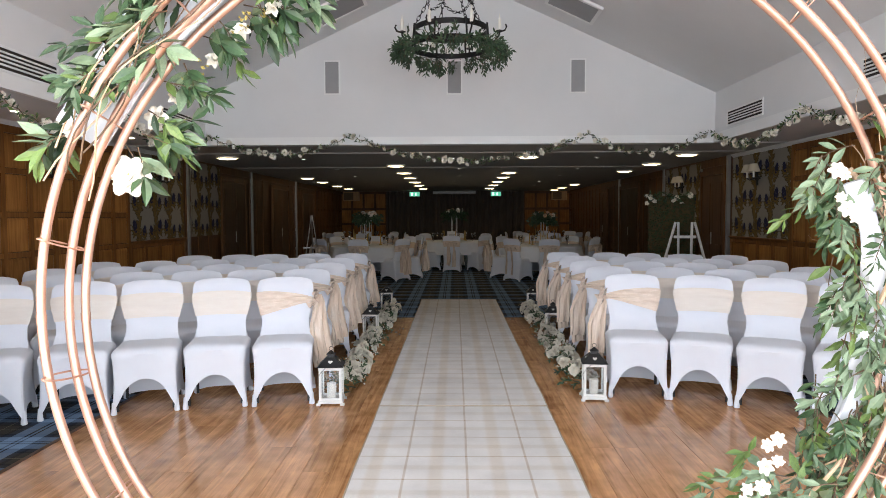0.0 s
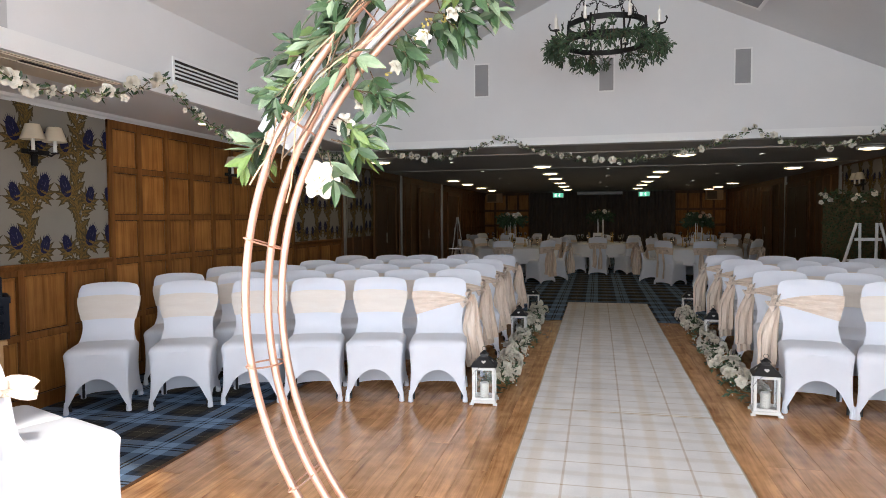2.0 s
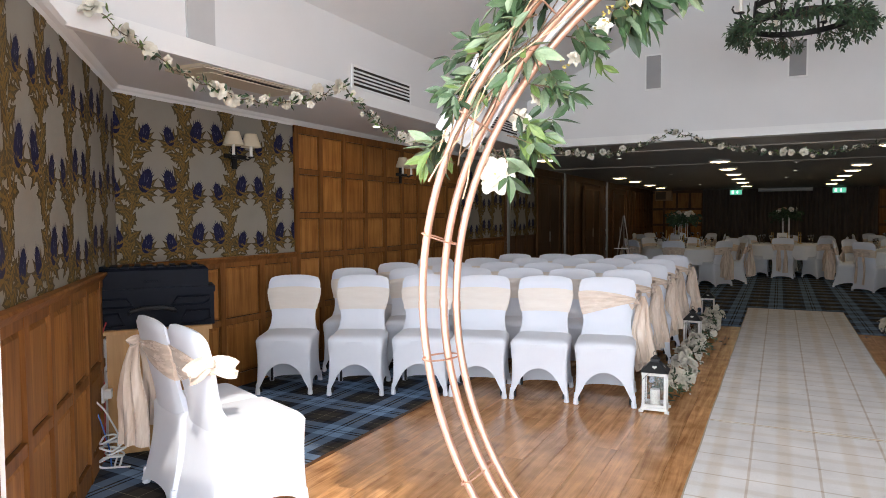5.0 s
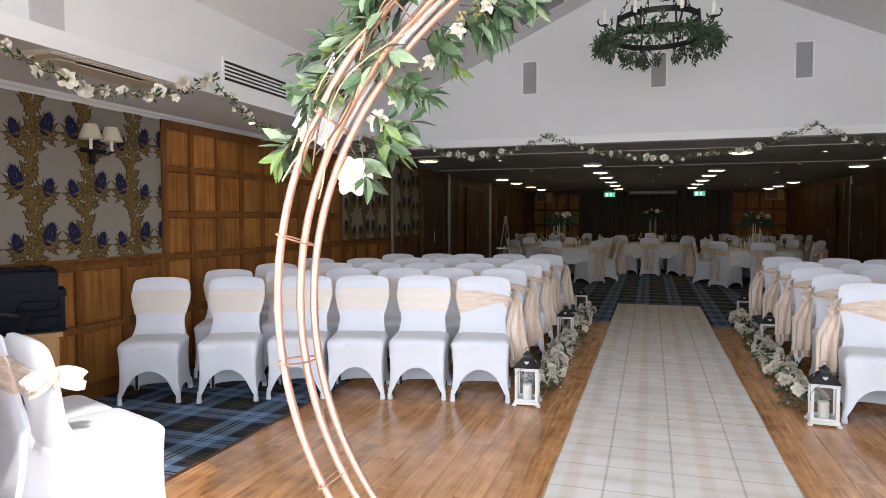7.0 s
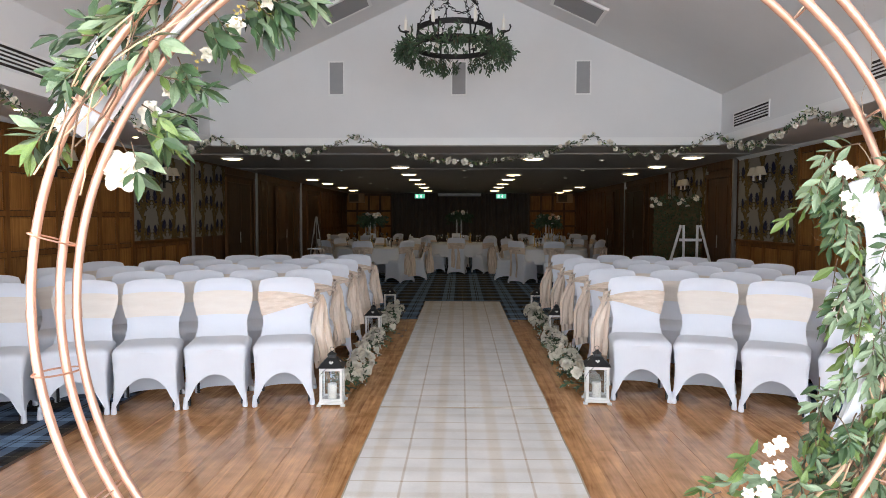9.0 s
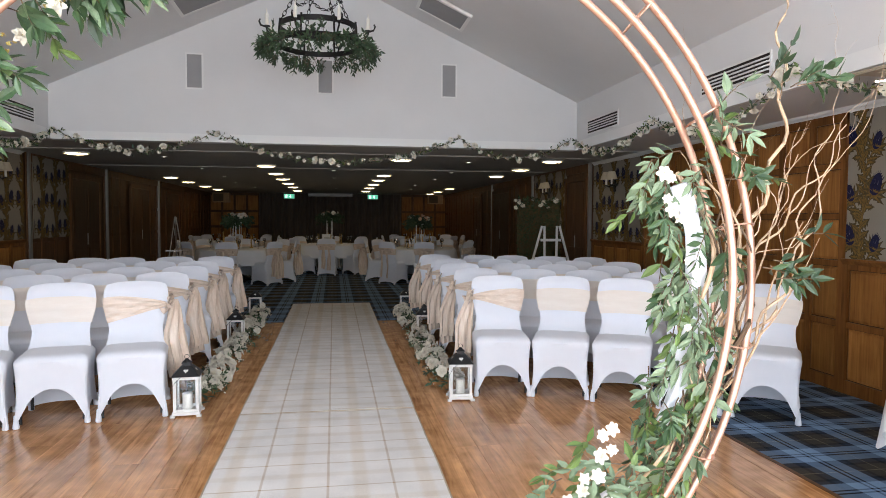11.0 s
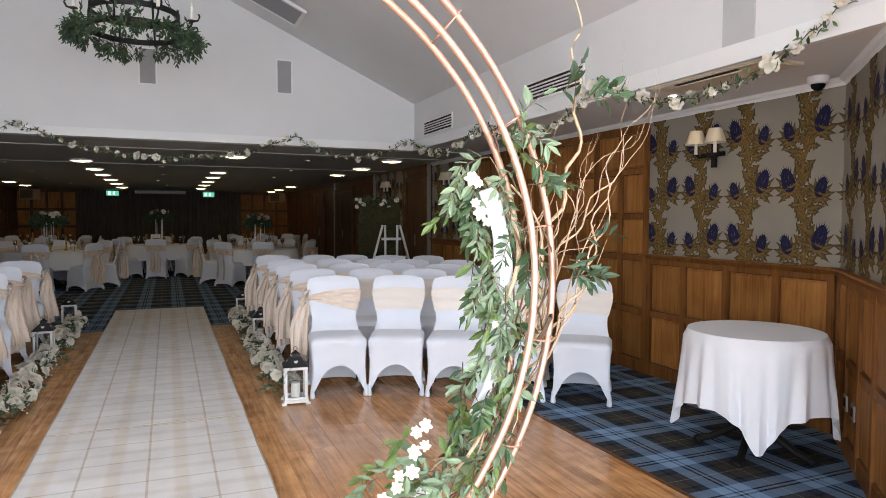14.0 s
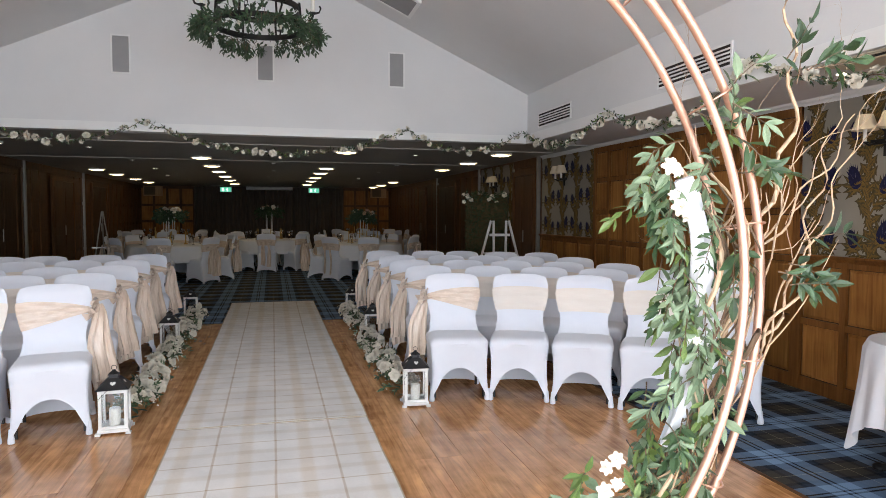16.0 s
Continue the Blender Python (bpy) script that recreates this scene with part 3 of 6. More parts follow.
# dado rails (moulded cap)
def cap(m, length, name="trim_dado"):
    g = Geo()
    g.grid([[(x, y, RAIL + z) for y, z in ((0.02, 0.02), (-0.045, 0.02), (-0.05, 0.008), (-0.034, -0.012), (-0.02, -0.03), (0.0, -0.03))] for x in (0, length)])
    ob = structure(name, g, PANEL_FRAME, "oak dado rail", "dado rail")
    ob.matrix_basis = m


for m_, l_ in ((to_west(YCL), 4.91 - YCL), (to_east(4.83), 4.83 - YCR), (to_west(8.49), 1.75), (to_east(10.2), 1.8), (m_west @ pose(CANT, 0, 0, 0, 0, 180), CANT), (m_east, CANT)):
    cap(m_, l_)

# ---- wallpaper: taupe ground, thistle columns printed over it ----
MOTIF_H, MOTIF_W = 0.40, 0.475
rng = random.Random(4)


def jag(g, x, z, ang, length, width, y, teeth=4):
    """A flat leaf with saw teeth, printed in the plane y."""
    left, right = [], []
    for k in range(teeth * 2 + 1):
        a = k / (teeth * 2)
        w = width * math.sin(math.pi * min(1, a * 0.9 + 0.12)) * (1.0 if k % 2 else 0.45)
        left.append((a * length - (0.12 * length if k % 2 else 0), w))
        right.append((a * length - (0.12 * length if k % 2 else 0), -w))
    c, s = math.cos(ang), math.sin(ang)
    mid = [(a * length / (teeth * 2), 0) for a in range(teeth * 2 + 1)]
    pts = left + mid + right
    n_ = teeth * 2 + 1
    g.add([(x + c * a - s * b, y, z + s * a + c * b) for a, b in pts], [(i, i + 1, n_ + i + 1, n_ + i) for i in range(n_ - 1)] + [(n_ + i, n_ + i + 1, 2 * n_ + i + 1, 2 * n_ + i) for i in range(n_ - 1)])


def thistle(layers, x, z, ang, size, y):
    """A thistle head: spiky cup and a flaring tuft."""
    oc, dk, nv, pl = layers
    c, s = math.cos(ang), math.sin(ang)

    def put(g, pts, dy):
        g.add([(x + (c * a - s * b) * size, y - dy, z + (s * a + c * b) * size) for a, b in pts], [tuple(range(len(pts)))])

    egg = [(0.45 + 0.85 * math.cos(q), (0.50 - 0.10 * math.cos(q)) * math.sin(q)) for q in [2 * math.pi * i / 14 for i in range(14)]]
    put(nv, egg, 0.0010)
    for k in range(7):
        f = (k - 3) / 3
        put(nv, [(0.75, f * 0.30 - 0.09), (1.55 - 0.35 * abs(f), f * 0.52), (0.75, f * 0.30 + 0.09)], 0.0012 + k * 0.00003)
    for k in (-1, 1):
        put(pl, [(0.35, k * 0.08), (0.85, k * 0.20 + 0.05), (0.42, k * 0.12)], 0.0016)
    for k in range(6):
        f = (k - 2.5) / 2.5
        put(oc, [(-0.15, f * 0.2 - 0.08), (0.16 - 0.1 * abs(f), f * 0.72), (-0.05, f * 0.2 + 0.08)], 0.0018)


def motif(layers, x, z, flip, y):
    """One storey of a thistle column: a large head on one side, a small one on the other."""
    oc, dk, nv, pl = layers
    sgn = -1 if flip else 1
    pts = [(x + sgn * 0.022 * math.sin(math.pi * k / 8), z + MOTIF_H * k / 8) for k in range(9)]
    for (a, b), (a2, b2) in zip(pts, pts[1:]):
        oc.add([(a - 0.012, y - 0.0006, b), (a + 0.012, y - 0.0006, b), (a2 + 0.012, y - 0.0006, b2), (a2 - 0.012, y - 0.0006, b2)], [(0, 1, 2, 3)])
    for k in range(9):                       # broad scaly leaves up the stem
        zz = z + MOTIF_H * (k + 0.2) / 9
        sd = 1 if k % 2 else -1
        xx = x + sgn * 0.022 * math.sin(math.pi * (k + 0.2) / 9)
        ang = math.radians(90 - sd * (38 + rng.uniform(-14, 22)))
        ln_ = rng.uniform(0.095, 0.125)
        jag(dk, xx, zz, ang, ln_ * 1.15, 0.050, y - 0.0004 - k * 0.00001)
        jag(oc, xx, zz + 0.004, ang, ln_ * 0.95, 0.025, y - 0.0008 - k * 0.00001)
        jag(dk, xx, zz + 0.004, ang, ln_ * 0.85, 0.0045, y - 0.0012 - k * 0.00001)
    for sd, up, off, size in ((1, 0.21, 0.114, 0.108), (-1, 0.16, 0.118, 0.086)):
        hx, hz = x + sgn * sd * off, z + up
        ang = math.radians(90 - sgn * sd * 20)
        for c_, w_ in ((dk, 0.010), (oc, 0.005)):
            c_.add([(x - w_, y - 0.0007 - 0.0001 * (w_ < 0.008), hz - 0.20), (x + w_, y - 0.0007 - 0.0001 * (w_ < 0.008), hz - 0.20), (hx + w_, y - 0.0007 - 0.0001 * (w_ < 0.008), hz), (hx - w_, y - 0.0007 - 0.0001 * (w_ < 0.008), hz)], [(0, 1, 2, 3)])
        for q in (-1.9, -1.45, -1.0, -0.55, 0.55, 1.0, 1.45, 1.9):     # spiny bracts that cradle the head
            l_ = size * (1.60 if abs(q) < 1.2 else 1.25)
            jag(dk, hx - 0.3 * size * math.cos(ang), hz - 0.32 * size, ang + q, l_, 0.031, y - 0.00085 - 0.00002 * q)
            jag(oc, hx - 0.3 * size * math.cos(ang), hz - 0.32 * size, ang + q * 1.04, l_ * 0.82, 0.012, y - 0.0010 - 0.00002 * q)
        for q in (0.35, 0.75):                            # leaves along the side stem
            mx_, mz_ = x + (hx - x) * q, hz - 0.20 + 0.20 * q
            jag(dk, mx_, mz_, ang - sgn * sd * 1.25, 0.085, 0.034, y - 0.00088)
            jag(oc, mx_, mz_, ang - sgn * sd * 1.25, 0.06, 0.014, y - 0.00105)
        thistle(layers, hx, hz, ang, size, y - 0.0002)
    jag(dk, x - sgn * 0.03, z + 0.05, math.radians(90 + sgn * 82), 0.145, 0.032, y - 0.00086)
    jag(oc, x - sgn * 0.03, z + 0.05, math.radians(90 + sgn * 82), 0.12, 0.013, y - 0.00104)


def clipped(g, x0, x1, z0, z1):
    """Cuts a flat print to the paper's edges."""
    bm = bmesh.new()
    vs = [bm.verts.new(p) for p in g.v]
    for f in g.f:
        bm.faces.new([vs[i] for i in f])
    for co, no in (((x0, 0, 0), (-1, 0, 0)), ((x1, 0, 0), (1, 0, 0)), ((0, 0, z0), (0, 0, -1)), ((0, 0, z1), (0, 0, 1))):
        bmesh.ops.bisect_plane(bm, geom=bm.verts[:] + bm.edges[:] + bm.faces[:], plane_co=co, plane_no=no, clear_outer=True)
    out = Geo()
    bm.verts.index_update()
    out.v = [tuple(v.co) for v in bm.verts]
    out.f = [tuple(v.index for v in f.verts) for f in bm.faces]
    bm.free()
    return out


def wallpaper(name, m, length, first, z0=RAIL + 0.02, z1=ZS - 0.03):
    root = tagged(new(name), "taupe wallpaper printed with ochre thistles and navy heads", "wallpaper", kind="structure")
    root.matrix_basis = m
    part("paper", Geo().box(0, length, 0.0, 0.03, z0, z1), WALLPAPER, root, smooth=False)
    layers = [Geo() for _ in range(4)]
    x, i = first - MOTIF_W, 0
    while x < length + 0.25:
        for r in range(-1, 4):
            motif(layers, x, z0 + r * MOTIF_H - 0.06, (i + r) % 2 == 1, -0.001)
        x += MOTIF_W
        i += 1
    for nm, g, ma in zip(("thistle_stems", "leaf_outlines", "thistle_heads", "petal_glints"), layers, (OCHRE, DARK_PRINT, NAVY_PRINT, PALE_PRINT)):
        tagged(part(nm, clipped(g, 0, length, z0, z1), ma, root, smooth=False), kind="stuff")


wallpaper("wallpaper_west", to_west(YCL), 4.91 - YCL, 0.12)
wallpaper("wallpaper_east", to_east(4.83), 4.83 - YCR, 0.16)
wallpaper("wallpaper_west_far", to_west(8.49), 1.75, 0.3)
wallpaper("wallpaper_east_far", to_east(10.20), 1.8, 0.3)
wallpaper("wallpaper_bay_west", m_west @ pose(CANT, 0, 0, 0, 0, 180), CANT, 0.3)
wallpaper("wallpaper_bay_east", m_east, CANT, 0.3)


# ---- the dining end's side walls: dark panels, papered strips, doors, steel channels ----
def far_wall(side):
    x = XL if side < 0 else XR
    s = 1 if side < 0 else -1

    def slab(g, y0, y1, z0, z1, d):
        g.box(min(x, x + s * d), max(x, x + s * d), y0, y1, z0, z1)

    root = tagged(new("panelling_far_west" if side < 0 else "panelling_far_east"), "dark timber panelling of the dining end", "wall panelling", kind="structure")
    rails, cells = Geo(), Geo()
    doors = ((11.9, 13.2), (15.2, 16.6), (18.2, 19.6)) if side < 0 else ((10.45, 11.35), (15.3, 16.9), (18.4, 19.3))
    y = 10.30
    slab(rails, 10.3, YE, 0, 0.12, 0.02)
    slab(rails, 10.3, YE, 2.22, ZS, 0.02)
    while y < YE - 0.1:
        y2 = min(y + 0.46, YE)
        if not any(a - 0.3 < y < b for a, b in doors):
            slab(rails, y, y + 0.06, 0.12, 2.22, 0.02)
            for z0, z1 in ((0.12, 0.55), (0.60, 1.05), (1.10, 1.60), (1.65, 2.2)):
                slab(cells, y + 0.08, y2 - 0.02, z0 + 0.02, z1, 0.012)
        y = y2
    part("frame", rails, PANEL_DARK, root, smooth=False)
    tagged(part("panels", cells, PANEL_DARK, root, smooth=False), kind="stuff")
    for i, (a, b) in enumerate(doors):
        dr = tagged(new("door_%d" % (i + 1 + (3 if side > 0 else 0))), "dark timber double door, shut", "door", kind="structure")
        fr = Geo()
        slab(fr, a - 0.07, a, 0, 2.08, 0.05)
        slab(fr, b, b + 0.07, 0, 2.08, 0.05)
        slab(fr, a - 0.07, b + 0.07, 2.08, 2.16, 0.05)
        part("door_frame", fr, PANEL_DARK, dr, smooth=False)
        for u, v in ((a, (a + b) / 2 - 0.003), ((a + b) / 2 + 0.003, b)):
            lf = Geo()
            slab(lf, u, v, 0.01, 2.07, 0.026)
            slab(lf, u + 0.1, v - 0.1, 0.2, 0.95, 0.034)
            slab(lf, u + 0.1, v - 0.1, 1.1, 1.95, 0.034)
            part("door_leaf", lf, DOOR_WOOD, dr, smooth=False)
        part("door_handle", Geo().tube([(x + s * 0.07, (a + b) / 2 - 0.06, 0.95), (x + s * 0.07, (a + b) / 2 - 0.06, 1.15)], 0.009), STEEL, dr)
    for yc in ((10.32, 13.6, 17.4) if side < 0 else (10.26, 13.4, 17.0)):
        g = Geo()
        slab(g, yc, yc + 0.05, 0, ZS, 0.055)
        structure("trim_channel", g, STEEL, "steel channel of a folding partition", "channel")


far_wall(-1)
far_wall(1)
for x_, y0_, y1_ in ((XL, 10.5, 11.8), (XR, 11.45, 13.3)):
    wallpaper("wallpaper_dining", to_west(y0_) @ pose(0, -0.024, 0) if x_ < 0 else to_east(y1_) @ pose(0, -0.024, 0), y1_ - y0_, 0.3)

# pleated drapes over the far wall, panelled piers beside them
dg = Geo()
dg.grid([[(XL + 1.7 + (XR - XL - 3.4) * k / 260, YE - 0.02 + 0.04 * math.sin(k * 0.92) + 0.012 * math.sin(k * 2.3), z) for k in range(261)] for z in (0.02, ZS)])
structure("drapes", solid(dg, 0.004), DRAPE, "dark brown pleated drapes along the far wall", "drapes", smooth=True)
for side in (-1, 1):
    root = tagged(new("panelling_north_west" if side < 0 else "panelling_north_east"), "oak panelled pier on the far wall", "wall panelling", kind="structure")
    x0, x1 = (XL, XL + 1.7) if side < 0 else (XR - 1.7, XR)
    fr, ce = Geo().box(x0, x1, YE - 0.05, YE + 0.05, 0, ZS), Geo()
    for i, (z0, z1) in product(range(4), ((0.15, 0.6), (0.68, 1.1), (1.18, 1.65), (1.73, 2.25))):
        w_ = (x1 - x0) / 4
        ce.box(x0 + i * w_ + 0.04, x0 + (i + 1) * w_ - 0.04, YE - 0.064, YE - 0.05, z0, z1)
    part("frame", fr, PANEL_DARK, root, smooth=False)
    tagged(part("panels", ce, PANEL_V, root, smooth=False), kind="stuff")

# ---- covered chairs ----
def back_point(u, v, grow=0.0, sgn=-1, th=0.026):
    """A point of the chair's back: u across (-1..1), v up (0..1); sgn -1 front, 1 rear."""
    k = min(1, max(0, (v - 0.30) / 0.45))
    w = 0.186 + 0.038 * k * k * (3 - 2 * k) + 0.026 * (max(0, 0.30 - v) / 0.30) ** 2
    if v > 0.86:
        w -= 0.020 * ((v - 0.86) / 0.14) ** 2
    ztop = 0.930 - 0.024 * abs(u) ** 3
    z = 0.44 + v * (ztop - 0.44)
    y = 0.398 + 0.100 * v ** 1.1 + 0.016 * (1 - u * u)
    if sgn < 0:                              # the cloth runs on from the back to the seat
        y -= 0.085 * (max(0, 0.28 - v) / 0.28) ** 2
    t = th * (1 - 0.62 * abs(u) ** 7) * (1.0 if v < 0.9 else math.sqrt(max(0.02, 1 - ((v - 0.9) / 0.1) ** 2)) * 0.9 + 0.1)
    return Vector(((w + grow) * u, y + sgn * (t + grow), z))


def back_shell(v0, v1, grow, nu=12, nv=14, ripple=0.0, gather=None):
    """Front and rear of a band of the back, closed round the edges. gather: side (-1, 1) to which the band narrows."""
    rr = random.Random(8)
    ph = [rr.uniform(0, 6.28) for _ in range(4)]
    ring = []
    us = [-1 + 2 * i / nu for i in range(nu + 1)]
    for j in range(nv + 1):
        a = j / nv
        row = []
        for sgn, seq in ((-1, us), (1, us[::-1])):
            for u in seq:
                lo, hi = v0, v1
                if gather:
                    k = (1 + u * gather) / 2
                    mid = v0 * 0.35 + v1 * 0.65
                    lo, hi = v0 + (mid - 0.035 - v0) * k ** 1.3, v1 + (mid + 0.035 - v1) * k ** 1.3
                p = back_point(u, lo + (hi - lo) * a, grow, sgn)
                if ripple:
                    p.y += sgn * ripple * (math.sin(a * 17 + ph[0] + u * (3.5 if gather else 0.8)) + 0.6 * math.sin(a * 31 + ph[1] - u * 2.2))
                row.append(p)
        ring.append(row)
    return ring


def chair_meshes():
    out = {}
    g = Geo()
    rows = back_shell(0.0, 1.0, 0.0, 14, 16)
    g.grid(rows, True)
    n_ = len(rows[0])
    g.add(rows[-1], [tuple(range(n_))])
    out["back_cover"] = g.mesh("back_cover", COVER)
    # seat and skirt: round the four sides, arched open between the feet
    rows = []
    nside = 14
    hw, hd = 0.222, 0.215

    def ring(inset, zf, flare):
        r = []
        for side in range(4):
            for i in range(nside):
                a = -1 + 2 * (i + 0.5) / nside
                e = 1.0 - 0.05 * max(0, (abs(a) - 0.86) / 0.14)
                bow = flare * (abs(a) ** 3)
                X, Y = ((a * (hw - inset + bow), -(hd - inset + bow) * e), ((hw - inset + bow) * e, a * (hd - inset + bow)), (-a * (hw - inset + bow), (hd - inset + bow) * e), (-(hw - inset + bow) * e, -a * (hd - inset + bow)))[side]
                zz = zf(a, side)
                if Y > 0.12:                    # the rear legs splay backwards
                    Y += 0.07 * ((Y - 0.12) / 0.1) * max(0, 1 - zz / 0.44) ** 1.5
                X *= 1 - 0.045 * math.sin(math.pi * min(1, max(0, zz / 0.45)))
                r.append(Vector((X, Y + 0.215, zz)))
        return r

    def arch(a, side):
        q = min(1, abs(a) / 0.83)
        top = (0.232, 0.075, 0.030, 0.075)[side]
        return 0.022 + top * math.sqrt(max(0, 1 - q ** 2.1)) if abs(a) < 0.83 else 0.022

    for k in range(7):
        f = k / 6
        rows.append(ring(0.010 * (1 - f) - 0.006 + 0.012 * f * (1 - f) * 2, lambda a, s_: arch(a, s_) + (0.438 - arch(a, s_)) * f, 0.020 * (1 - f)))
    rows.append(ring(0.004, lambda a, s_: 0.455, 0))
    rows.append(ring(0.016, lambda a, s_: 0.468, 0))
    rows.append(ring(0.036, lambda a, s_: 0.477, 0))
    rows.append(ring(0.07, lambda a, s_: 0.482, 0))
    rows.append(ring(0.14, lambda a, s_: 0.484, 0))
    rows.append(ring(0.205, lambda a, s_: 0.485, 0))
    g = Geo().grid(rows, True)
    g.add(rows[-1], [tuple(range(4 * nside))])
    out["seat_cover"] = solid(g, 0.004).mesh("seat_cover", COVER)
    out["foot_pocket"] = Geo().lathe([(0.016, 0), (0.021, 0.004), (0.020, 0.025), (0.016, 0.05), (0.013, 0.09)], 8).mesh("foot_pocket", COVER)
    out["chair_leg"] = Geo().tube([(0, 0, 0.02), (0, 0, 0.44)], 0.011, 6).mesh("chair_leg", BLACK)
    out["band"] = Geo().grid(back_shell(0.42, 0.80, 0.006, 12, 14, 0.0016), True).mesh("sash", SASH_SHEER)
    out["band_gathered"] = {}
    for sd in (-1, 1):
        out["band_gathered"][sd] = Geo().grid(back_shell(0.40, 0.80, 0.006, 14, 16, 0.0032, sd), True).mesh("sash", SASH)
    out["band_dining"] = Geo().grid(back_shell(0.42, 0.72, 0.006, 12, 12, 0.0022), True).mesh("sash", SASH)
    return out


def ribbon(path, widths, folds=0.006, nseg=9, side=Vector((1, 0, 0)), seed=1, waves=2.5):
    """A strip of cloth along a path, with pleats across it."""
    rr = random.Random(seed)
    ph = rr.uniform(0, 6)
    rows = []
    pts = [Vector(p) for p in path]
    for i, p in enumerate(pts):
        d = (pts[min(i + 1, len(pts) - 1)] - pts[max(i - 1, 0)]).normalized()
        s = (side - d * side.dot(d)).normalized()
        nn = d.cross(s)
        rows.append([p + s * widths[i] * (k / (nseg - 1) - 0.5) + nn * folds * (math.sin(ph + k * waves + i * 0.25) + 0.5 * math.sin(ph + k * 4.1)) for k in range(nseg)])
    return solid(Geo().grid(rows), 0.002)


def tail_meshes():
    t = {}
    rr = random.Random(3)
    for i in range(3):
        L = (0.60, 0.52, 0.56)[i]
        path = [(0.012 * i + 0.01 * math.sin(k * 0.8 + i), 0.02 * math.sin(k * 0.5 + i * 2), -L * k / 9) for k in range(10)]
        w = [0.03 + 0.15 * min(1, (k / 5)) ** 0.8 for k in range(10)]
        t[i] = ribbon(path, w, 0.013, 13, Vector((0.85, 0.7, 0)), 5 + i, 1.35).mesh("sash_tail", SASH_TAIL)
    for i, sg in enumerate((-1, 1)):
        path = [(0.02 * math.cos(a), sg * (0.012 + 0.065 * (1 - math.cos(a))), 0.022 * math.sin(a) - 0.010 * (1 - math.cos(a))) for a in [2 * math.pi * k / 14 for k in range(15)]]
        t["loop%d" % i] = ribbon(path, [0.05 + 0.045 * math.sin(math.pi * k / 14) for k in range(15)], 0.003, 6, Vector((0.3, 0, 1)), 9 + i).mesh("bow_loop", SASH)
    g = Geo().lathe([(0.004, -0.026), (0.02, -0.02), (0.026, 0), (0.02, 0.02), (0.004, 0.026)], 10)
    t["knot"] = g.mesh("knot", SASH)
    return t


CM, TM = chair_meshes(), tail_meshes()


def covered_chair(style, label, group, m, side=1, bow=1.0, tails=2):
    """style: plain, side (bow at one edge of the back), rear (bow behind the back)."""
    root = thing("covered_chair", label, "chair", m, group)
    part("back_cover", CM["back_cover"], None, root)
    part("seat_cover", CM["seat_cover"], None, root)
    for x, y in ((-0.212, 0.008), (0.212, 0.008), (-0.212, 0.478), (0.212, 0.478)):
        part("foot_pocket", CM["foot_pocket"], None, root, m=Matrix.Translation((x, y, 0)))
    for x, y in ((-0.19, 0.03), (0.19, 0.03), (-0.19, 0.40), (0.19, 0.40)):
        part("chair_leg", CM["chair_leg"], None, root, m=Matrix.Translation((x, y, 0)))
    if style == "plain":
        part("sash", CM["band"], None, root, "pale champagne sash band")
    elif style == "side":
        s = part("sash", CM["band_gathered"][side], None, root, "champagne satin sash tied in a bow")
        t_ = Matrix.Translation((side * 0.232, 0.475, 0.785))
        k = t_ @ Matrix.Diagonal((bow, bow, bow, 1))
        part("knot", TM["knot"], None, s, m=k)
        part("bow_loop", TM["loop0"], None, s, m=k @ pose(0, 0.0, 0.0, 12, 0, 0))
        part("bow_loop", TM["loop1"], None, s, m=k @ pose(0, 0.0, 0.0, -10, 0, 0))
        if tails:
            part("sash_tail", TM[0], None, s, m=t_ @ pose(0.012 * side, 0.02, 0, 3, -4 * side, 8))
        if tails > 1:
            part("sash_tail", TM[1], None, s, m=t_ @ pose(0.02 * side, -0.03, 0, -5, -6 * side, -10))
    else:
        s = part("sash", CM["band_dining"], None, root, "champagne satin sash tied behind the back")
        k = Matrix.Translation((0, 0.535, 0.735)) @ pose(0, 0, 0, 0, 0, 90)
        part("knot", TM["knot"], None, s, m=k)
        part("bow_loop", TM["loop0"], None, s, m=k)
        part("bow_loop", TM["loop1"], None, s, m=k)
        part("sash_tail", TM[0], None, s, m=k @ pose(0.02, 0.035, 0, 5, 0, 0))
        part("sash_tail", TM[2], None, s, m=k @ pose(0.015, -0.035, 0, -6, 0, 0))
    return root


PLAIN = "white stretch covered banquet chair with pale champagne sash band"
BOWED = "white stretch covered aisle chair with champagne satin bow"
GROUP = "ceremony chairs in rows"
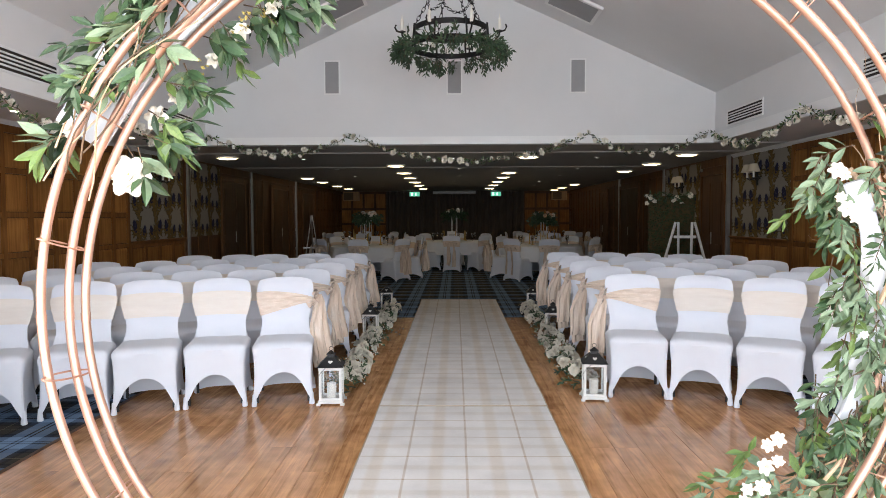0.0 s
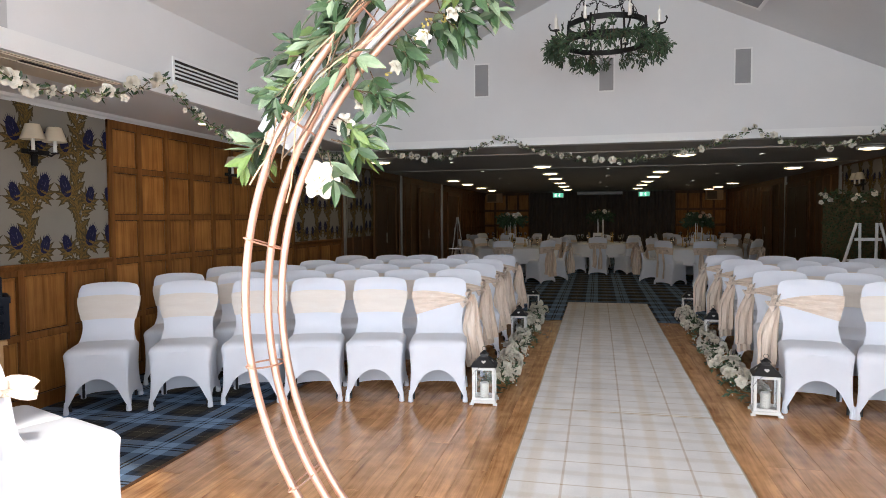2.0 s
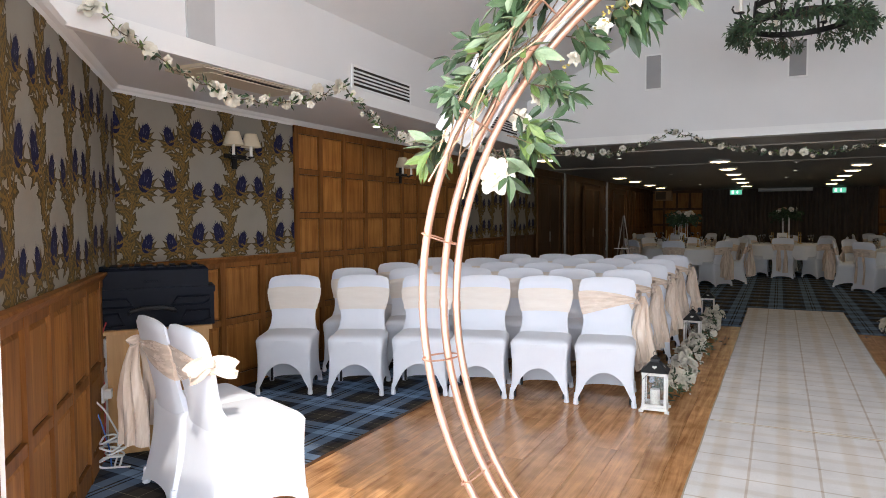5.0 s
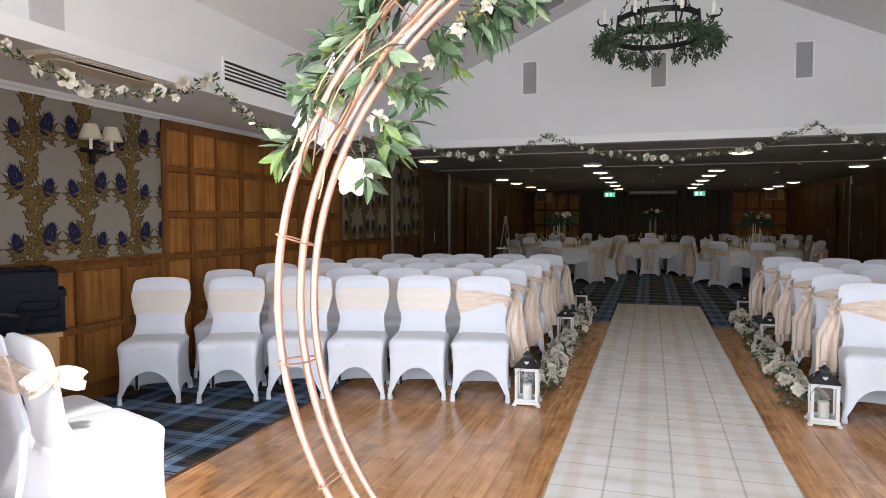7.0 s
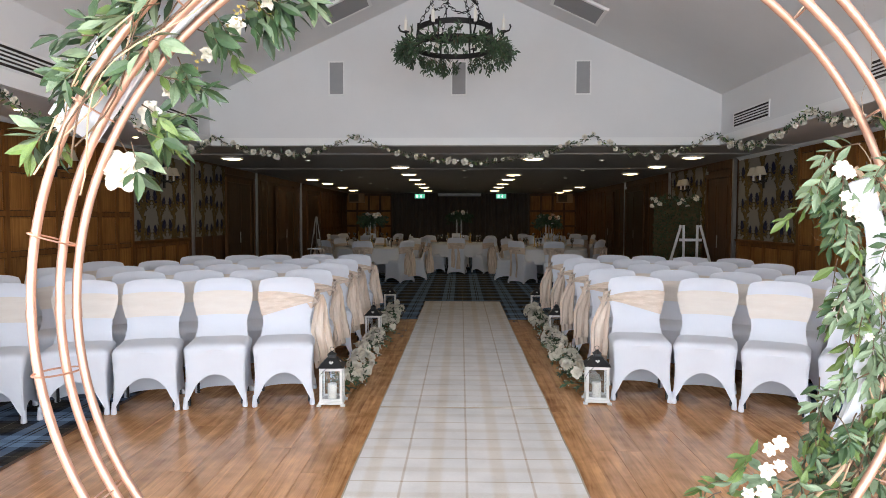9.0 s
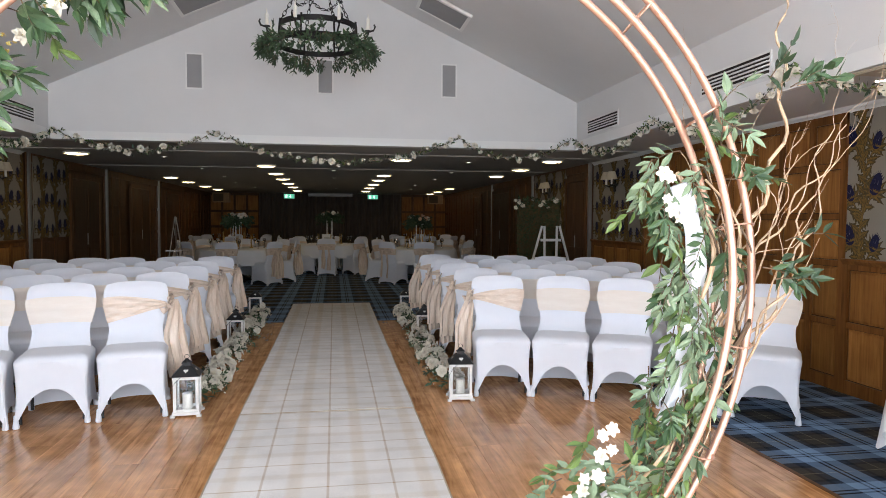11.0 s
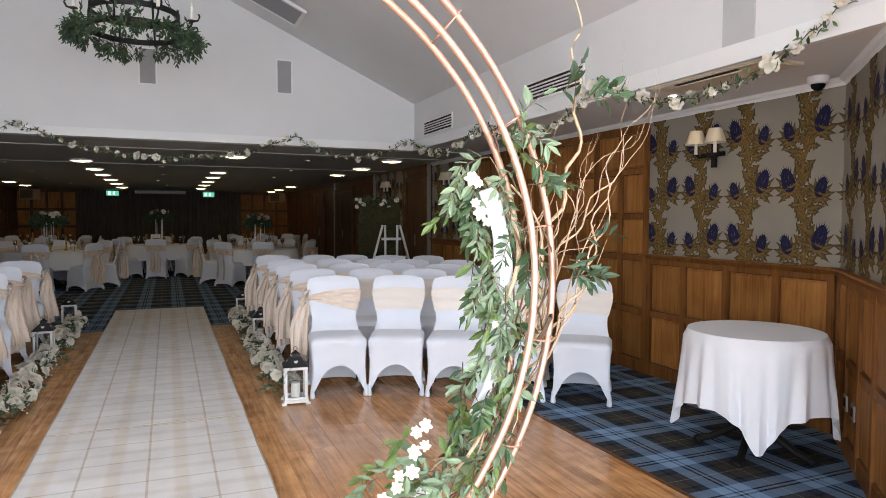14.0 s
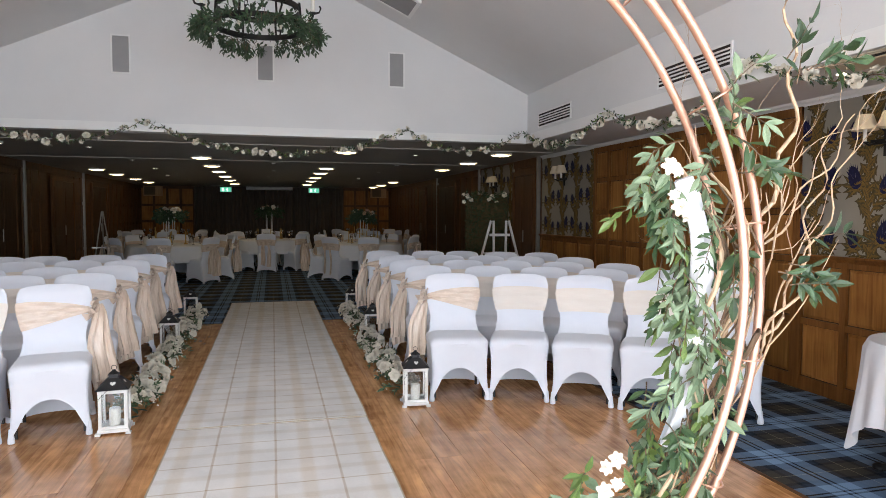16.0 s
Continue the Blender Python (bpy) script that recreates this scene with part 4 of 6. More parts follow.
# the first row: front edge's middle, turn; further rows stand behind it
LEFT = [(-1.36, 4.885, 11), (-1.85, 4.81, 12), (-2.315, 4.685, 17), (-2.765, 4.55, 19), (-3.22, 4.315, 25), (-3.76, 4.09, 28)]
RIGHT = [(1.37, 5.09, -8), (1.80, 4.97, -22), (2.21, 4.74, -28), (2.62, 4.47, -33), (3.03, 4.18, -37)]
ROWS_BACK = [0.0, 0.84, 1.64, 2.50, 3.42]
rc = random.Random(21)
proto = {}
for side, seats in ((1, LEFT), (-1, RIGHT)):
    for r, back in enumerate(ROWS_BACK):
        for i, (x, y, turn) in enumerate(seats):
            if r == 4 and i > 4:
                continue
            jx, jy, jt = (0, 0, 0) if r == 0 else (rc.uniform(-0.02, 0.02), rc.uniform(-0.03, 0.03), rc.uniform(-3, 3))
            m = pose(x + jx, y + back * (1 + 0.015 * i) + jy, 0.0015, 0, 0, turn + jt)
            key = ("side", side) if i == 0 else "plain"
            if key in proto:
                copy_thing(proto[key], m)
            else:
                proto[key] = covered_chair("side" if i == 0 else "plain", BOWED if i == 0 else PLAIN, GROUP, m, side)

# ---- aisle runner ----
def runner(y0, y1, z, label):
    root = thing("aisle_runner", label, "runner", group="aisle runner lengths")
    rr = random.Random(int(y1 * 7))
    n_ = 60
    top = [[(x + 0.006 * noise.noise((x * 3, y * 1.7, 2)), y, z + 0.008 + 0.0025 * noise.noise((x * 2.5, y * 2.5, 5))) for x in (-0.626, -0.4, -0.15, 0.1, 0.35, 0.626)] for y in [y0 + (y1 - y0) * k / n_ for k in range(n_ + 1)]]
    part("mat", solid(Geo().grid(top), 0.006), RUNNER, root)
    for s in (-1, 1):
        part("binding", Geo().tube([(s * 0.628 + 0.006 * noise.noise((s * 0.626 * 3, y0 + (y1 - y0) * k / n_ * 1.7, 2)), y0 + (y1 - y0) * k / n_, z + 0.007) for k in range(n_ + 1)], 0.005, 6), EDGE, root)
    for y in (y0, y1):
        part("binding", Geo().tube([(-0.626, y, z + 0.006), (0.626, y, z + 0.006)], 0.005, 6), EDGE, root)


runner(1.55, 4.90, 0.0015, "cream tartan wool runner with tan stripes on the boards")
runner(4.86, 11.12, 0.0035, "long cream tartan runner laid up the aisle")


# ---- flowers and leaves ----
def flower_mesh(name, seed, size, layers, material, apart=False, point=0.0):
    rr = random.Random(seed)
    g = Geo()
    for k, (cnt, tilt, ln_) in enumerate(layers):
        for i in range(cnt):
            a = 2 * math.pi * (i + 0.5 * (k % 2) + rr.uniform(-0.12, 0.12)) / cnt
            t = tilt + rr.uniform(-0.12, 0.12)
            L, w = size * ln_ * rr.uniform(0.9, 1.1), size * ln_ * 0.85
            rows = []
            for j in range(4):
                f = j / 3
                tt = t - 0.5 * f * f
                r, z = L * (f * math.cos(t) + 0.12 * f * f), L * (f * math.sin(t) - 0.16 * f ** 3) + size * 0.04 * k
                ww = w * (0.25 + 0.95 * math.sin(math.pi * (0.12 + 0.72 * f))) / 2 * (1 - point * f ** 2)
                row = []
                for q in (-1, -0.4, 0.4, 1):
                    x, y = r - 0.10 * L * q * q, q * ww
                    zz = z + 0.13 * L * q * q + 0.03 * L * math.sin(5 * f + q * 3 + i)
                    row.append((x * math.cos(a) - y * math.sin(a), x * math.sin(a) + y * math.cos(a), zz))
                rows.append(row)
            g.grid(rows)
    g.lathe([(size * 0.02, 0), (size * 0.09, size * 0.1), (size * 0.05, size * 0.2)], 6)
    if apart:
        n_ = 16
        petals = []
        for i in range(0, len(g.v) - 18, n_):
            p_ = Geo()
            p_.v, p_.f = g.v[i:i + n_], Geo().grid([[(0, 0, 0)] * 4] * 4).f
            petals.append(p_.mesh("petal", material))
        c_ = Geo().lathe([(size * 0.02, 0), (size * 0.09, size * 0.1), (size * 0.05, size * 0.2)], 6)
        return c_.mesh(name, PETAL_YELLOW), petals
    return g.mesh(name, material)


FLOWERS = [flower_mesh("rose", 1, 0.055, ((7, 0.12, 1.0), (6, 0.48, 0.9), (6, 0.85, 0.75), (4, 1.2, 0.55)), PETAL),
           flower_mesh("rose", 2, 0.055, ((6, 0.05, 1.05), (6, 0.42, 0.92), (5, 0.8, 0.75), (4, 1.15, 0.58)), PETAL),
           flower_mesh("magnolia", 3, 0.07, ((6, 0.1, 1.1), (5, 0.5, 0.9), (4, 0.95, 0.6)), PETAL)]
PEACH_ROSE = flower_mesh("rose", 9, 0.055, ((6, 0.15, 1.0), (6, 0.5, 0.9), (4, 0.9, 0.7)), PETAL_PEACH)
SPLIT = [flower_mesh("rose", 1, 0.055, ((7, 0.12, 1.0), (6, 0.48, 0.9), (4, 0.95, 0.7)), PETAL, True, 0.45),
         flower_mesh("rose", 2, 0.055, ((6, 0.05, 1.05), (5, 0.45, 0.92), (4, 0.95, 0.72)), PETAL, True, 0.5),
         flower_mesh("magnolia", 3, 0.07, ((6, 0.1, 1.1), (5, 0.5, 0.9), (4, 0.95, 0.6)), PETAL, True, 0.3)]
SMALL = [flower_mesh("blossom", 5, 0.036, ((5, 0.2, 1.0), (4, 0.8, 0.7)), PETAL), flower_mesh("blossom", 6, 0.036, ((6, 0.35, 1.0), (3, 1.0, 0.7)), PETAL)]
LEAF_SETS = {}
for key_, ma_ in (("green", LEAF), ("blue", LEAF_BLUE), ("dark", LEAF_DARK), ("lime", LEAF_LIME)):
    LEAF_SETS[key_] = [Geo().leaf((0, 0, 0), (0, 1, 0), (0, 0, 1), 1.0, w_, b_).mesh("leaf", ma_, True) for w_, b_ in ((0.34, 0.15), (0.40, 0.3), (0.30, 0.05))]
MATS = {"green": LEAF, "blue": LEAF_BLUE, "dark": LEAF_DARK, "lime": LEAF_LIME}


def frame_of(base, d, nrm, s):
    """A pose whose y is d and whose z is near nrm, scaled by s."""
    d = Vector(d).normalized()
    x = d.cross(Vector(nrm))
    if x.length < 1e-3:
        x = d.cross(Vector((0.4, 0.2, 0.9)))
    x.normalize()
    z = x.cross(d)
    m = Matrix((x, d, z)).transposed().to_4x4() @ Matrix.Diagonal((s, s, s, 1))
    m.translation = Vector(base)
    return m


def unit(rr):
    v = Vector((rr.gauss(0, 1), rr.gauss(0, 1), rr.gauss(0, 1)))
    return v.normalized()


def sprig(rr, base, d, length, leaf_len, kinds, stems, out, droop=0.3):
    """A leafy shoot: its stem goes to stems, its leaves to out as (kind, base, direction, normal, length)."""
    p, d = Vector(base), Vector(d).normalized()
    pts = [p.copy()]
    n_ = max(3, int(length / (leaf_len * 0.33)))
    kind = rr.choice(kinds)
    for i in range(n_):
        d = (d + Vector((0, 0, -droop / n_)) + unit(rr) * 0.12).normalized()
        p = p + d * length / n_
        pts.append(p.copy())
        s = d.cross(unit(rr)).normalized()
        for q in (-1, 1):
            if rr.random() < 0.85:
                out.append((kind if rr.random() < 0.85 else rr.choice(kinds), p.copy(), (d * 0.75 + s * q * 0.8 + unit(rr) * 0.25), unit(rr) * 0.6 + Vector((0, -0.7, 0.5)), leaf_len * rr.uniform(0.7, 1.15) * (1 - 0.25 * i / n_)))
    out.append((kind, p.copy(), d, unit(rr) + Vector((0, -0.6, 0.4)), leaf_len * 0.9))
    stems.tube(pts, [0.0022 * (1 - 0.6 * k / n_) for k in range(n_ + 1)], 5)


def place_leaves(root, leaves, rr, limit):
    """The first leaves are objects of their own, the rest is joined by kind."""
    rr.shuffle(leaves)
    for kind, b_, d_, n_, l_ in leaves[:limit]:
        part("leaf", rr.choice(LEAF_SETS[kind]), None, root, m=frame_of(b_, d_, n_, l_))
    rest = {}
    for kind, b_, d_, n_, l_ in leaves[limit:]:
        rest.setdefault(kind, Geo()).leaf(b_, d_, n_, l_, l_ * rr.uniform(0.3, 0.4), rr.uniform(0.0, 0.3))
    for kind, g in rest.items():
        tagged(part("foliage", g, MATS[kind], root), kind="stuff")


# ---- the copper moon gate ----
AX, AY, AZ, AR = 0.073, 1.815, 1.198, 1.245
HOOPS = ((0.085, 1.201, 1.236, 1.174, 0.017, 1.791, 0.073), (0.049, 1.201, 1.163, 1.091, 0.025, 1.793, 0.020), (0.083, 1.192, 1.1675, 1.093, 0.018, 1.886, 0.080))


def on_arch(deg, r=AR, y=0.0):
    """A point of the gate, a little wider than high: angle from the east, measure outwards, depth from its middle plane."""
    x, z = 0.955 * r * math.cos(radians(deg)), 0.899 * r * math.sin(radians(deg))
    x += AX + 0.02 * z
    return Vector((x, AY + 0.055 * x + y, AZ + z))


def on_hoop(hoop, deg):
    """A point of one hoop, given by its middle, half width, half height, lean, depth and turn."""
    xc, zc, rx, rz, lean, y, turn = hoop
    z = rz * math.sin(radians(deg))
    x = xc + rx * math.cos(radians(deg)) + lean * z
    return Vector((x, y + turn * x, zc + z))


arch = thing("moon_gate", "round copper pipe wedding arch of three hoops on the boards", "wedding arch")
for h_ in HOOPS:
    hoop = part("hoop", Geo().tube([on_hoop(h_, a * 2.5) for a in range(144)], 0.0118, 14, closed=True), COPPER, arch)
    for a_ in (84, 182, 262, 2):
        part("coupling", Geo().tube([on_hoop(h_, a_ - 0.6), on_hoop(h_, a_ + 0.6)], 0.0130, 14), COPPER, hoop)
for s_ in (-1, 1):
    b0_, b1_ = on_hoop(HOOPS[1], 270 + s_ * 11), on_hoop(HOOPS[2], 270 + s_ * 11)
    part("foot", Geo().tube([b0_, Vector((b0_.x + s_ * 0.02, b0_.y - 0.12, 0.013)), Vector((b1_.x + s_ * 0.02, b1_.y + 0.12, 0.013)), b1_], 0.011, 8), COPPER, arch)
for a_ in range(10, 370, 18):
    loop = []
    for k in range(32):
        q = 2 * math.pi * k / 32
        mid = (on_hoop(HOOPS[0], a_) + (on_hoop(HOOPS[1], a_) + on_hoop(HOOPS[2], a_)) / 2) / 2
        out_ = (on_hoop(HOOPS[0], a_) - mid).normalized()
        loop.append(mid + out_ * 0.052 * math.cos(q) + Vector((0.055, 1, 0)) * 0.060 * math.sin(q) + Vector((0, 0, 0.012 * math.sin(q + a_))))
    part("tie", Geo().tube(loop, 0.0026, 6, closed=True), COPPER, arch, "thin copper wire tie")


def plank(root, a0, a1, r, y, width, seed):
    """A thin white board fixed along the hoops."""
    p0, p1 = on_arch(a0, r, y), on_arch(a1, r, y)
    d = (p1 - p0).normalized()
    w = Vector((-d.z, 0.12, d.x)).normalized() * width / 2
    t = d.cross(w).normalized() * 0.004
    v = [p0 - w - t, p0 + w - t, p1 + w - t, p1 - w - t, p0 - w + t, p0 + w + t, p1 + w + t, p1 - w + t]
    part("board", Geo().add(v, [(3, 2, 1, 0), (4, 5, 6, 7), (0, 1, 5, 4), (1, 2, 6, 5), (2, 3, 7, 6), (3, 0, 4, 7)]), WHITE_CLOTH, root, "plain white board between the hoops", smooth=False)


def blooms(root, rows, facing):
    """Flowers at (angle, radius, depth, scale, kind)."""
    for i, (a, r, y_, s_, k) in enumerate(rows):
        fl = part("magnolia" if k == 2 else "rose", SPLIT[k][0], None, root, m=frame_of(on_arch(a, r, y_), (0.4 * math.sin(i * 2.1), 0.2, 0.9), Vector(facing) + Vector((0.4 * math.sin(i * 1.7), 0, 0.4 * math.cos(i * 2.3))), s_))
        for p_ in SPLIT[k][1]:
            part("petal", p_, None, fl)


# spray on the upper part of the gate
rf = random.Random(17)
spray = thing("floral_spray", "leafy eucalyptus spray with ivory magnolias wired to copper hoops", "flower arrangement")
leaves, stems = [], Geo()
MIX = ["green", "dark", "dark", "green", "lime", "blue"]
for i in range(112):
    a = rf.uniform(106, 161)
    rad = (on_arch(a, 2) - on_arch(a, 1)).normalized()
    tan = Vector((-rad.z, 0, rad.x))
    place = rf.random()
    if place < 0.62:      # outer side of the hoops
        c = on_arch(a, AR + rf.uniform(0.05, 0.12), rf.uniform(-0.06, 0.12))
        d = rad * rf.uniform(0.0, 0.7) + tan * rf.uniform(-0.3, 1.0) + Vector((0, rf.uniform(-0.4, 0.3), rf.uniform(-0.4, 0.1)))
        n_ = rf.uniform(0.06, 0.125) * (0.7 if a > 148 else 1)
    elif place < 0.76:    # over the hoops
        c = on_arch(rf.uniform(106, 148), AR + rf.uniform(-0.05, 0.06), rf.uniform(-0.11, 0.02))
        d = tan * rf.choice((1.0, 0.8, -0.5)) + rad * rf.uniform(-0.4, 0.4) + Vector((0, -0.1, -0.2))
        n_ = rf.uniform(0.06, 0.12)
    else:                 # inner side
        c = on_arch(a - 4, AR - rf.uniform(0.01, 0.07), rf.uniform(0.06, 0.14))
        d = -rad * rf.uniform(0.4, 1.0) + tan * rf.uniform(-0.6, 0.6) + Vector((0.1, rf.uniform(-0.2, 0.3), 0.1))
        n_ = rf.uniform(0.06, 0.12)
    sprig(rf, c, d, n_, rf.uniform(0.074, 0.100), MIX if place < 0.62 or place > 0.76 else ["blue", "lime", "green"], stems, leaves, 0.35)
place_leaves(spray, leaves, rf, 300)
tagged(part("stem", stems, VINE, spray), kind="stuff")
plank(spray, 157.5, 141, 1.325, 0.045, 0.165, 1)
plank(spray, 141, 130, 1.255, 0.02, 0.075, 2)
plank(spray, 124, 112, 1.255, 0.02, 0.075, 3)
blooms(spray, ((160.5, 1.165, 0.07, 0.74, 2), (162, 1.175, 0.08, 0.5, 0), (157, 1.32, -0.02, 0.34, 1), (151, 1.18, 0.10, 0.45, 2), (147, 1.17, 0.11, 0.36, 1), (139, 1.15, 0.11, 0.42, 0), (133, 1.15, 0.10, 0.36, 2),
               (127, 1.14, 0.09, 0.42, 1), (122, 1.14, 0.08, 0.5, 0), (118, 1.13, 0.08, 0.4, 2), (113, 1.14, 0.08, 0.42, 1)), (0.25, -0.9, 0.1))
yf = Geo()
for i in range(70):
    c = on_arch(rf.choice((120, 131, 143)) + rf.uniform(-3, 3), AR - rf.uniform(0.07, 0.12), rf.uniform(0.06, 0.12))
    yf.leaf(c, unit(rf), unit(rf), 0.014, 0.009, 0.2)
tagged(part("filler", yf, PETAL_YELLOW, spray, "small yellow filler flowers"), kind="stuff")
for i in range(7):
    a0, r0, pts = rf.uniform(158, 166), AR + rf.uniform(-0.03, 0.06), []
    for k in range(20):
        pts.append(on_arch(a0 - k * 2.7, r0 + 0.022 * math.sin(k * 0.6 + i), -0.055 + 0.04 * math.cos(k * 0.5 + i * 1.7)))
    part("vine", Geo().tube(pts, [0.0026 * (1 - 0.5 * k / 19) for k in range(20)], 6), VINE if i % 2 else TWIG, spray)

# long garland down the other side
garland = thing("arch_garland", "trailing eucalyptus garland with ivory roses and white cloth on hoops", "flower arrangement")
leaves, stems = [], Geo()
for i in range(165):
    a = 25 - 84 * (i / 164) + rf.uniform(-3, 3)
    low = a < -30
    c = on_arch(a, rf.uniform(1.06, 1.23) if not low else rf.uniform(0.90, 1.20), rf.uniform(-0.01, 0.15) if not low else rf.uniform(-0.10, 0.1))
    if low:
        d = Vector((rf.uniform(-1, 0.4), rf.uniform(-0.6, 0.3), rf.uniform(-0.3, 0.6)))
    else:
        d = Vector((rf.uniform(-0.5, 0.3), rf.uniform(-0.45, 0.25), rf.uniform(-1.0, 0.05)))
    sprig(rf, c, d, rf.uniform(0.08, 0.15), rf.uniform(0.054, 0.080), ["blue", "blue", "lime", "blue", "green"], stems, leaves, 0.8)
for i in range(10):
    c = on_arch(rf.uniform(16, 29), AR + rf.uniform(-0.02, 0.05), rf.uniform(-0.08, 0.08))
    sprig(rf, c, Vector((rf.uniform(-0.1, 0.6), rf.uniform(-0.4, 0.3), rf.uniform(-0.6, 0.5))), rf.uniform(0.08, 0.14), 0.068, ["green", "blue", "lime", "green"], stems, leaves, 0.4)
place_leaves(garland, leaves, rf, 300)
tagged(part("stem", stems, VINE, garland), kind="stuff")
def drape(root, a0, a1, r0, r1, y, width, seed):
    """A loose length of white cloth, gathered into a flat roll along the hoops."""
    rr = random.Random(seed)
    ph = rr.uniform(0, 6)
    rows = []
    for k in range(25):
        f = k / 24
        c = on_arch(a0 + (a1 - a0) * f, r0 + (r1 - r0) * f + 0.012 * math.sin(5 * f + ph), y + 0.012 * math.sin(7 * f + ph))
        d = on_arch(a0 + (a1 - a0) * f - 1, r0) - on_arch(a0 + (a1 - a0) * f + 1, r0)
        u = Vector((-d.z, 0, d.x)).normalized()
        w = width * (0.85 + 0.15 * math.sin(9 * f + ph)) * (1 - 0.35 * max(0, f - 0.85) / 0.15)
        rows.append([c + u * (0.5 * w * math.cos(q) + 0.006 * math.sin(3 * q + 6 * f)) + Vector((0, 1, 0)) * (0.017 + 0.005 * math.sin(4 * q + 5 * f)) * math.sin(q) for q in [2 * math.pi * m_ / 20 for m_ in range(20)]])
    g = Geo().grid(rows, True)
    g.add(rows[0], [tuple(range(20))[::-1]])
    g.add(rows[-1], [tuple(range(20))])
    part("drape", g, WHITE_CLOTH, root, "white cloth gathered along the hoops")


drape(garland, 19, -4, 1.105, 1.150, 0.03, 0.062, 3)
drape(garland, 2, -24, 1.175, 1.110, 0.045, 0.070, 5)
drape(garland, -36, -52, 1.12, 1.06, 0.02, 0.070, 6)
blooms(garland, ((22.2, 1.045, -0.02, 0.30, 2), (21, 1.06, -0.02, 0.30, 0), (17.6, 1.03, -0.02, 0.28, 0), (15.5, 1.035, -0.03, 0.30, 2), (13.5, 1.05, -0.03, 0.26, 1), (6, 1.04, -0.06, 0.2, 0), (-6, 1.05, -0.06, 0.2, 0),
                 (-28, 0.90, -0.08, 0.26, 2), (-30, 0.88, -0.08, 0.24, 2), (-31.5, 0.92, -0.1, 0.3, 0), (-33.5, 0.90, -0.1, 0.28, 2), (-37, 0.93, -0.1, 0.28, 2), (-39, 0.90, -0.1, 0.3, 1), (-41, 0.92, -0.1, 0.34, 0),
                 (-44, 0.90, -0.12, 0.30, 2), (-46, 0.94, -0.12, 0.30, 2), (-48, 0.91, -0.1, 0.36, 1), (-51, 0.95, -0.1, 0.42, 0), (-54, 0.97, -0.1, 0.4, 2)), (-0.5, -0.8, 0.3))
for i in range(13):
    a0 = rf.uniform(24, 2)
    pts, r0 = [], AR + rf.uniform(-0.10, 0.05)
    for k in range(26):
        a = a0 - k * 2.7
        pts.append(on_arch(a, r0 + 0.03 * math.sin(k * 0.55 + i), 0.055 + 0.065 * math.cos(k * 0.5 + i * 1.7)))
    part("vine", Geo().tube(pts, [(0.009 if i < 2 else 0.0036) * (1 - 0.5 * k / 25) for k in range(26)], 6), VINE if i % 3 else TWIG, garland)

# curly willow
willow = thing("willow_branches", "bare curly willow branches fanning out from the arch", "branches")


def twig(rr, p, d, length, r, depth, g):
    pts, rad = [Vector(p)], [r]
    n_ = max(5, int(length / 0.035))
    d = Vector(d).normalized()
    ph = rr.uniform(0, 6.3)
    side = d.cross(unit(rr)).normalized()
    kids = []
    for i in range(n_):
        d = (d + side * 0.46 * math.sin(ph + i * 0.95) + unit(rr) * 0.10 + Vector((0.0, 0, 0.055))).normalized()
        pts.append(pts[-1] + d * length / n_)
        rad.append(r * (1 - 0.78 * (i + 1) / n_))
        if depth and i > n_ * 0.35 and rr.random() < 0.13:
            kids.append((pts[-1].copy(), d.copy(), rad[-1]))
    g.tube(pts, rad, 6)
    for q, e, rk in kids:
        twig(rr, q, e + unit(rr) * 0.5, length * rr.uniform(0.3, 0.5), rk * 0.75, depth - 1, g)


rw = random.Random(29)
for i in range(14):
    g = Geo()
    b_ = on_arch(-21 + rw.uniform(-13, 13), AR + 0.03, rw.uniform(0.05, 0.16))
    d_ = Vector((0.34 + 0.042 * i + rw.uniform(-0.06, 0.06), rw.uniform(-0.06, 0.10), 1.0 - 0.022 * i))
    twig(rw, b_, d_, rw.uniform(0.65, 1.10), 0.0066, 2, g)
    part("branch", g, TWIG, willow)
g = Geo()
twig(rw, on_arch(4, AR + 0.03, 0.02), (0.56, 0.03, 1.0), 1.3, 0.0075, 2, g)
part("branch", g, TWIG, willow)
lv, st = [], Geo()
for i in range(4):
    sprig(rw, (1.36 + rw.uniform(-0.07, 0.08), 1.78, 1.74 + rw.uniform(-0.1, 0.1)), (rw.uniform(-0.4, 0.8), -0.2, rw.uniform(0.1, 0.9)), 0.10, 0.075, ["green", "green", "dark"], st, lv)
for i in range(5):
    sprig(rw, (1.28 + rw.uniform(-0.05, 0.1), 1.78, 1.34 + rw.uniform(-0.16, 0.12)), (rw.uniform(0.2, 1), -0.2, rw.uniform(-0.5, 0.3)), 0.10, 0.07, ["dark", "green"], st, lv)
place_leaves(willow, lv, rw, 200)
tagged(part("stem", st, VINE, willow), kind="stuff")


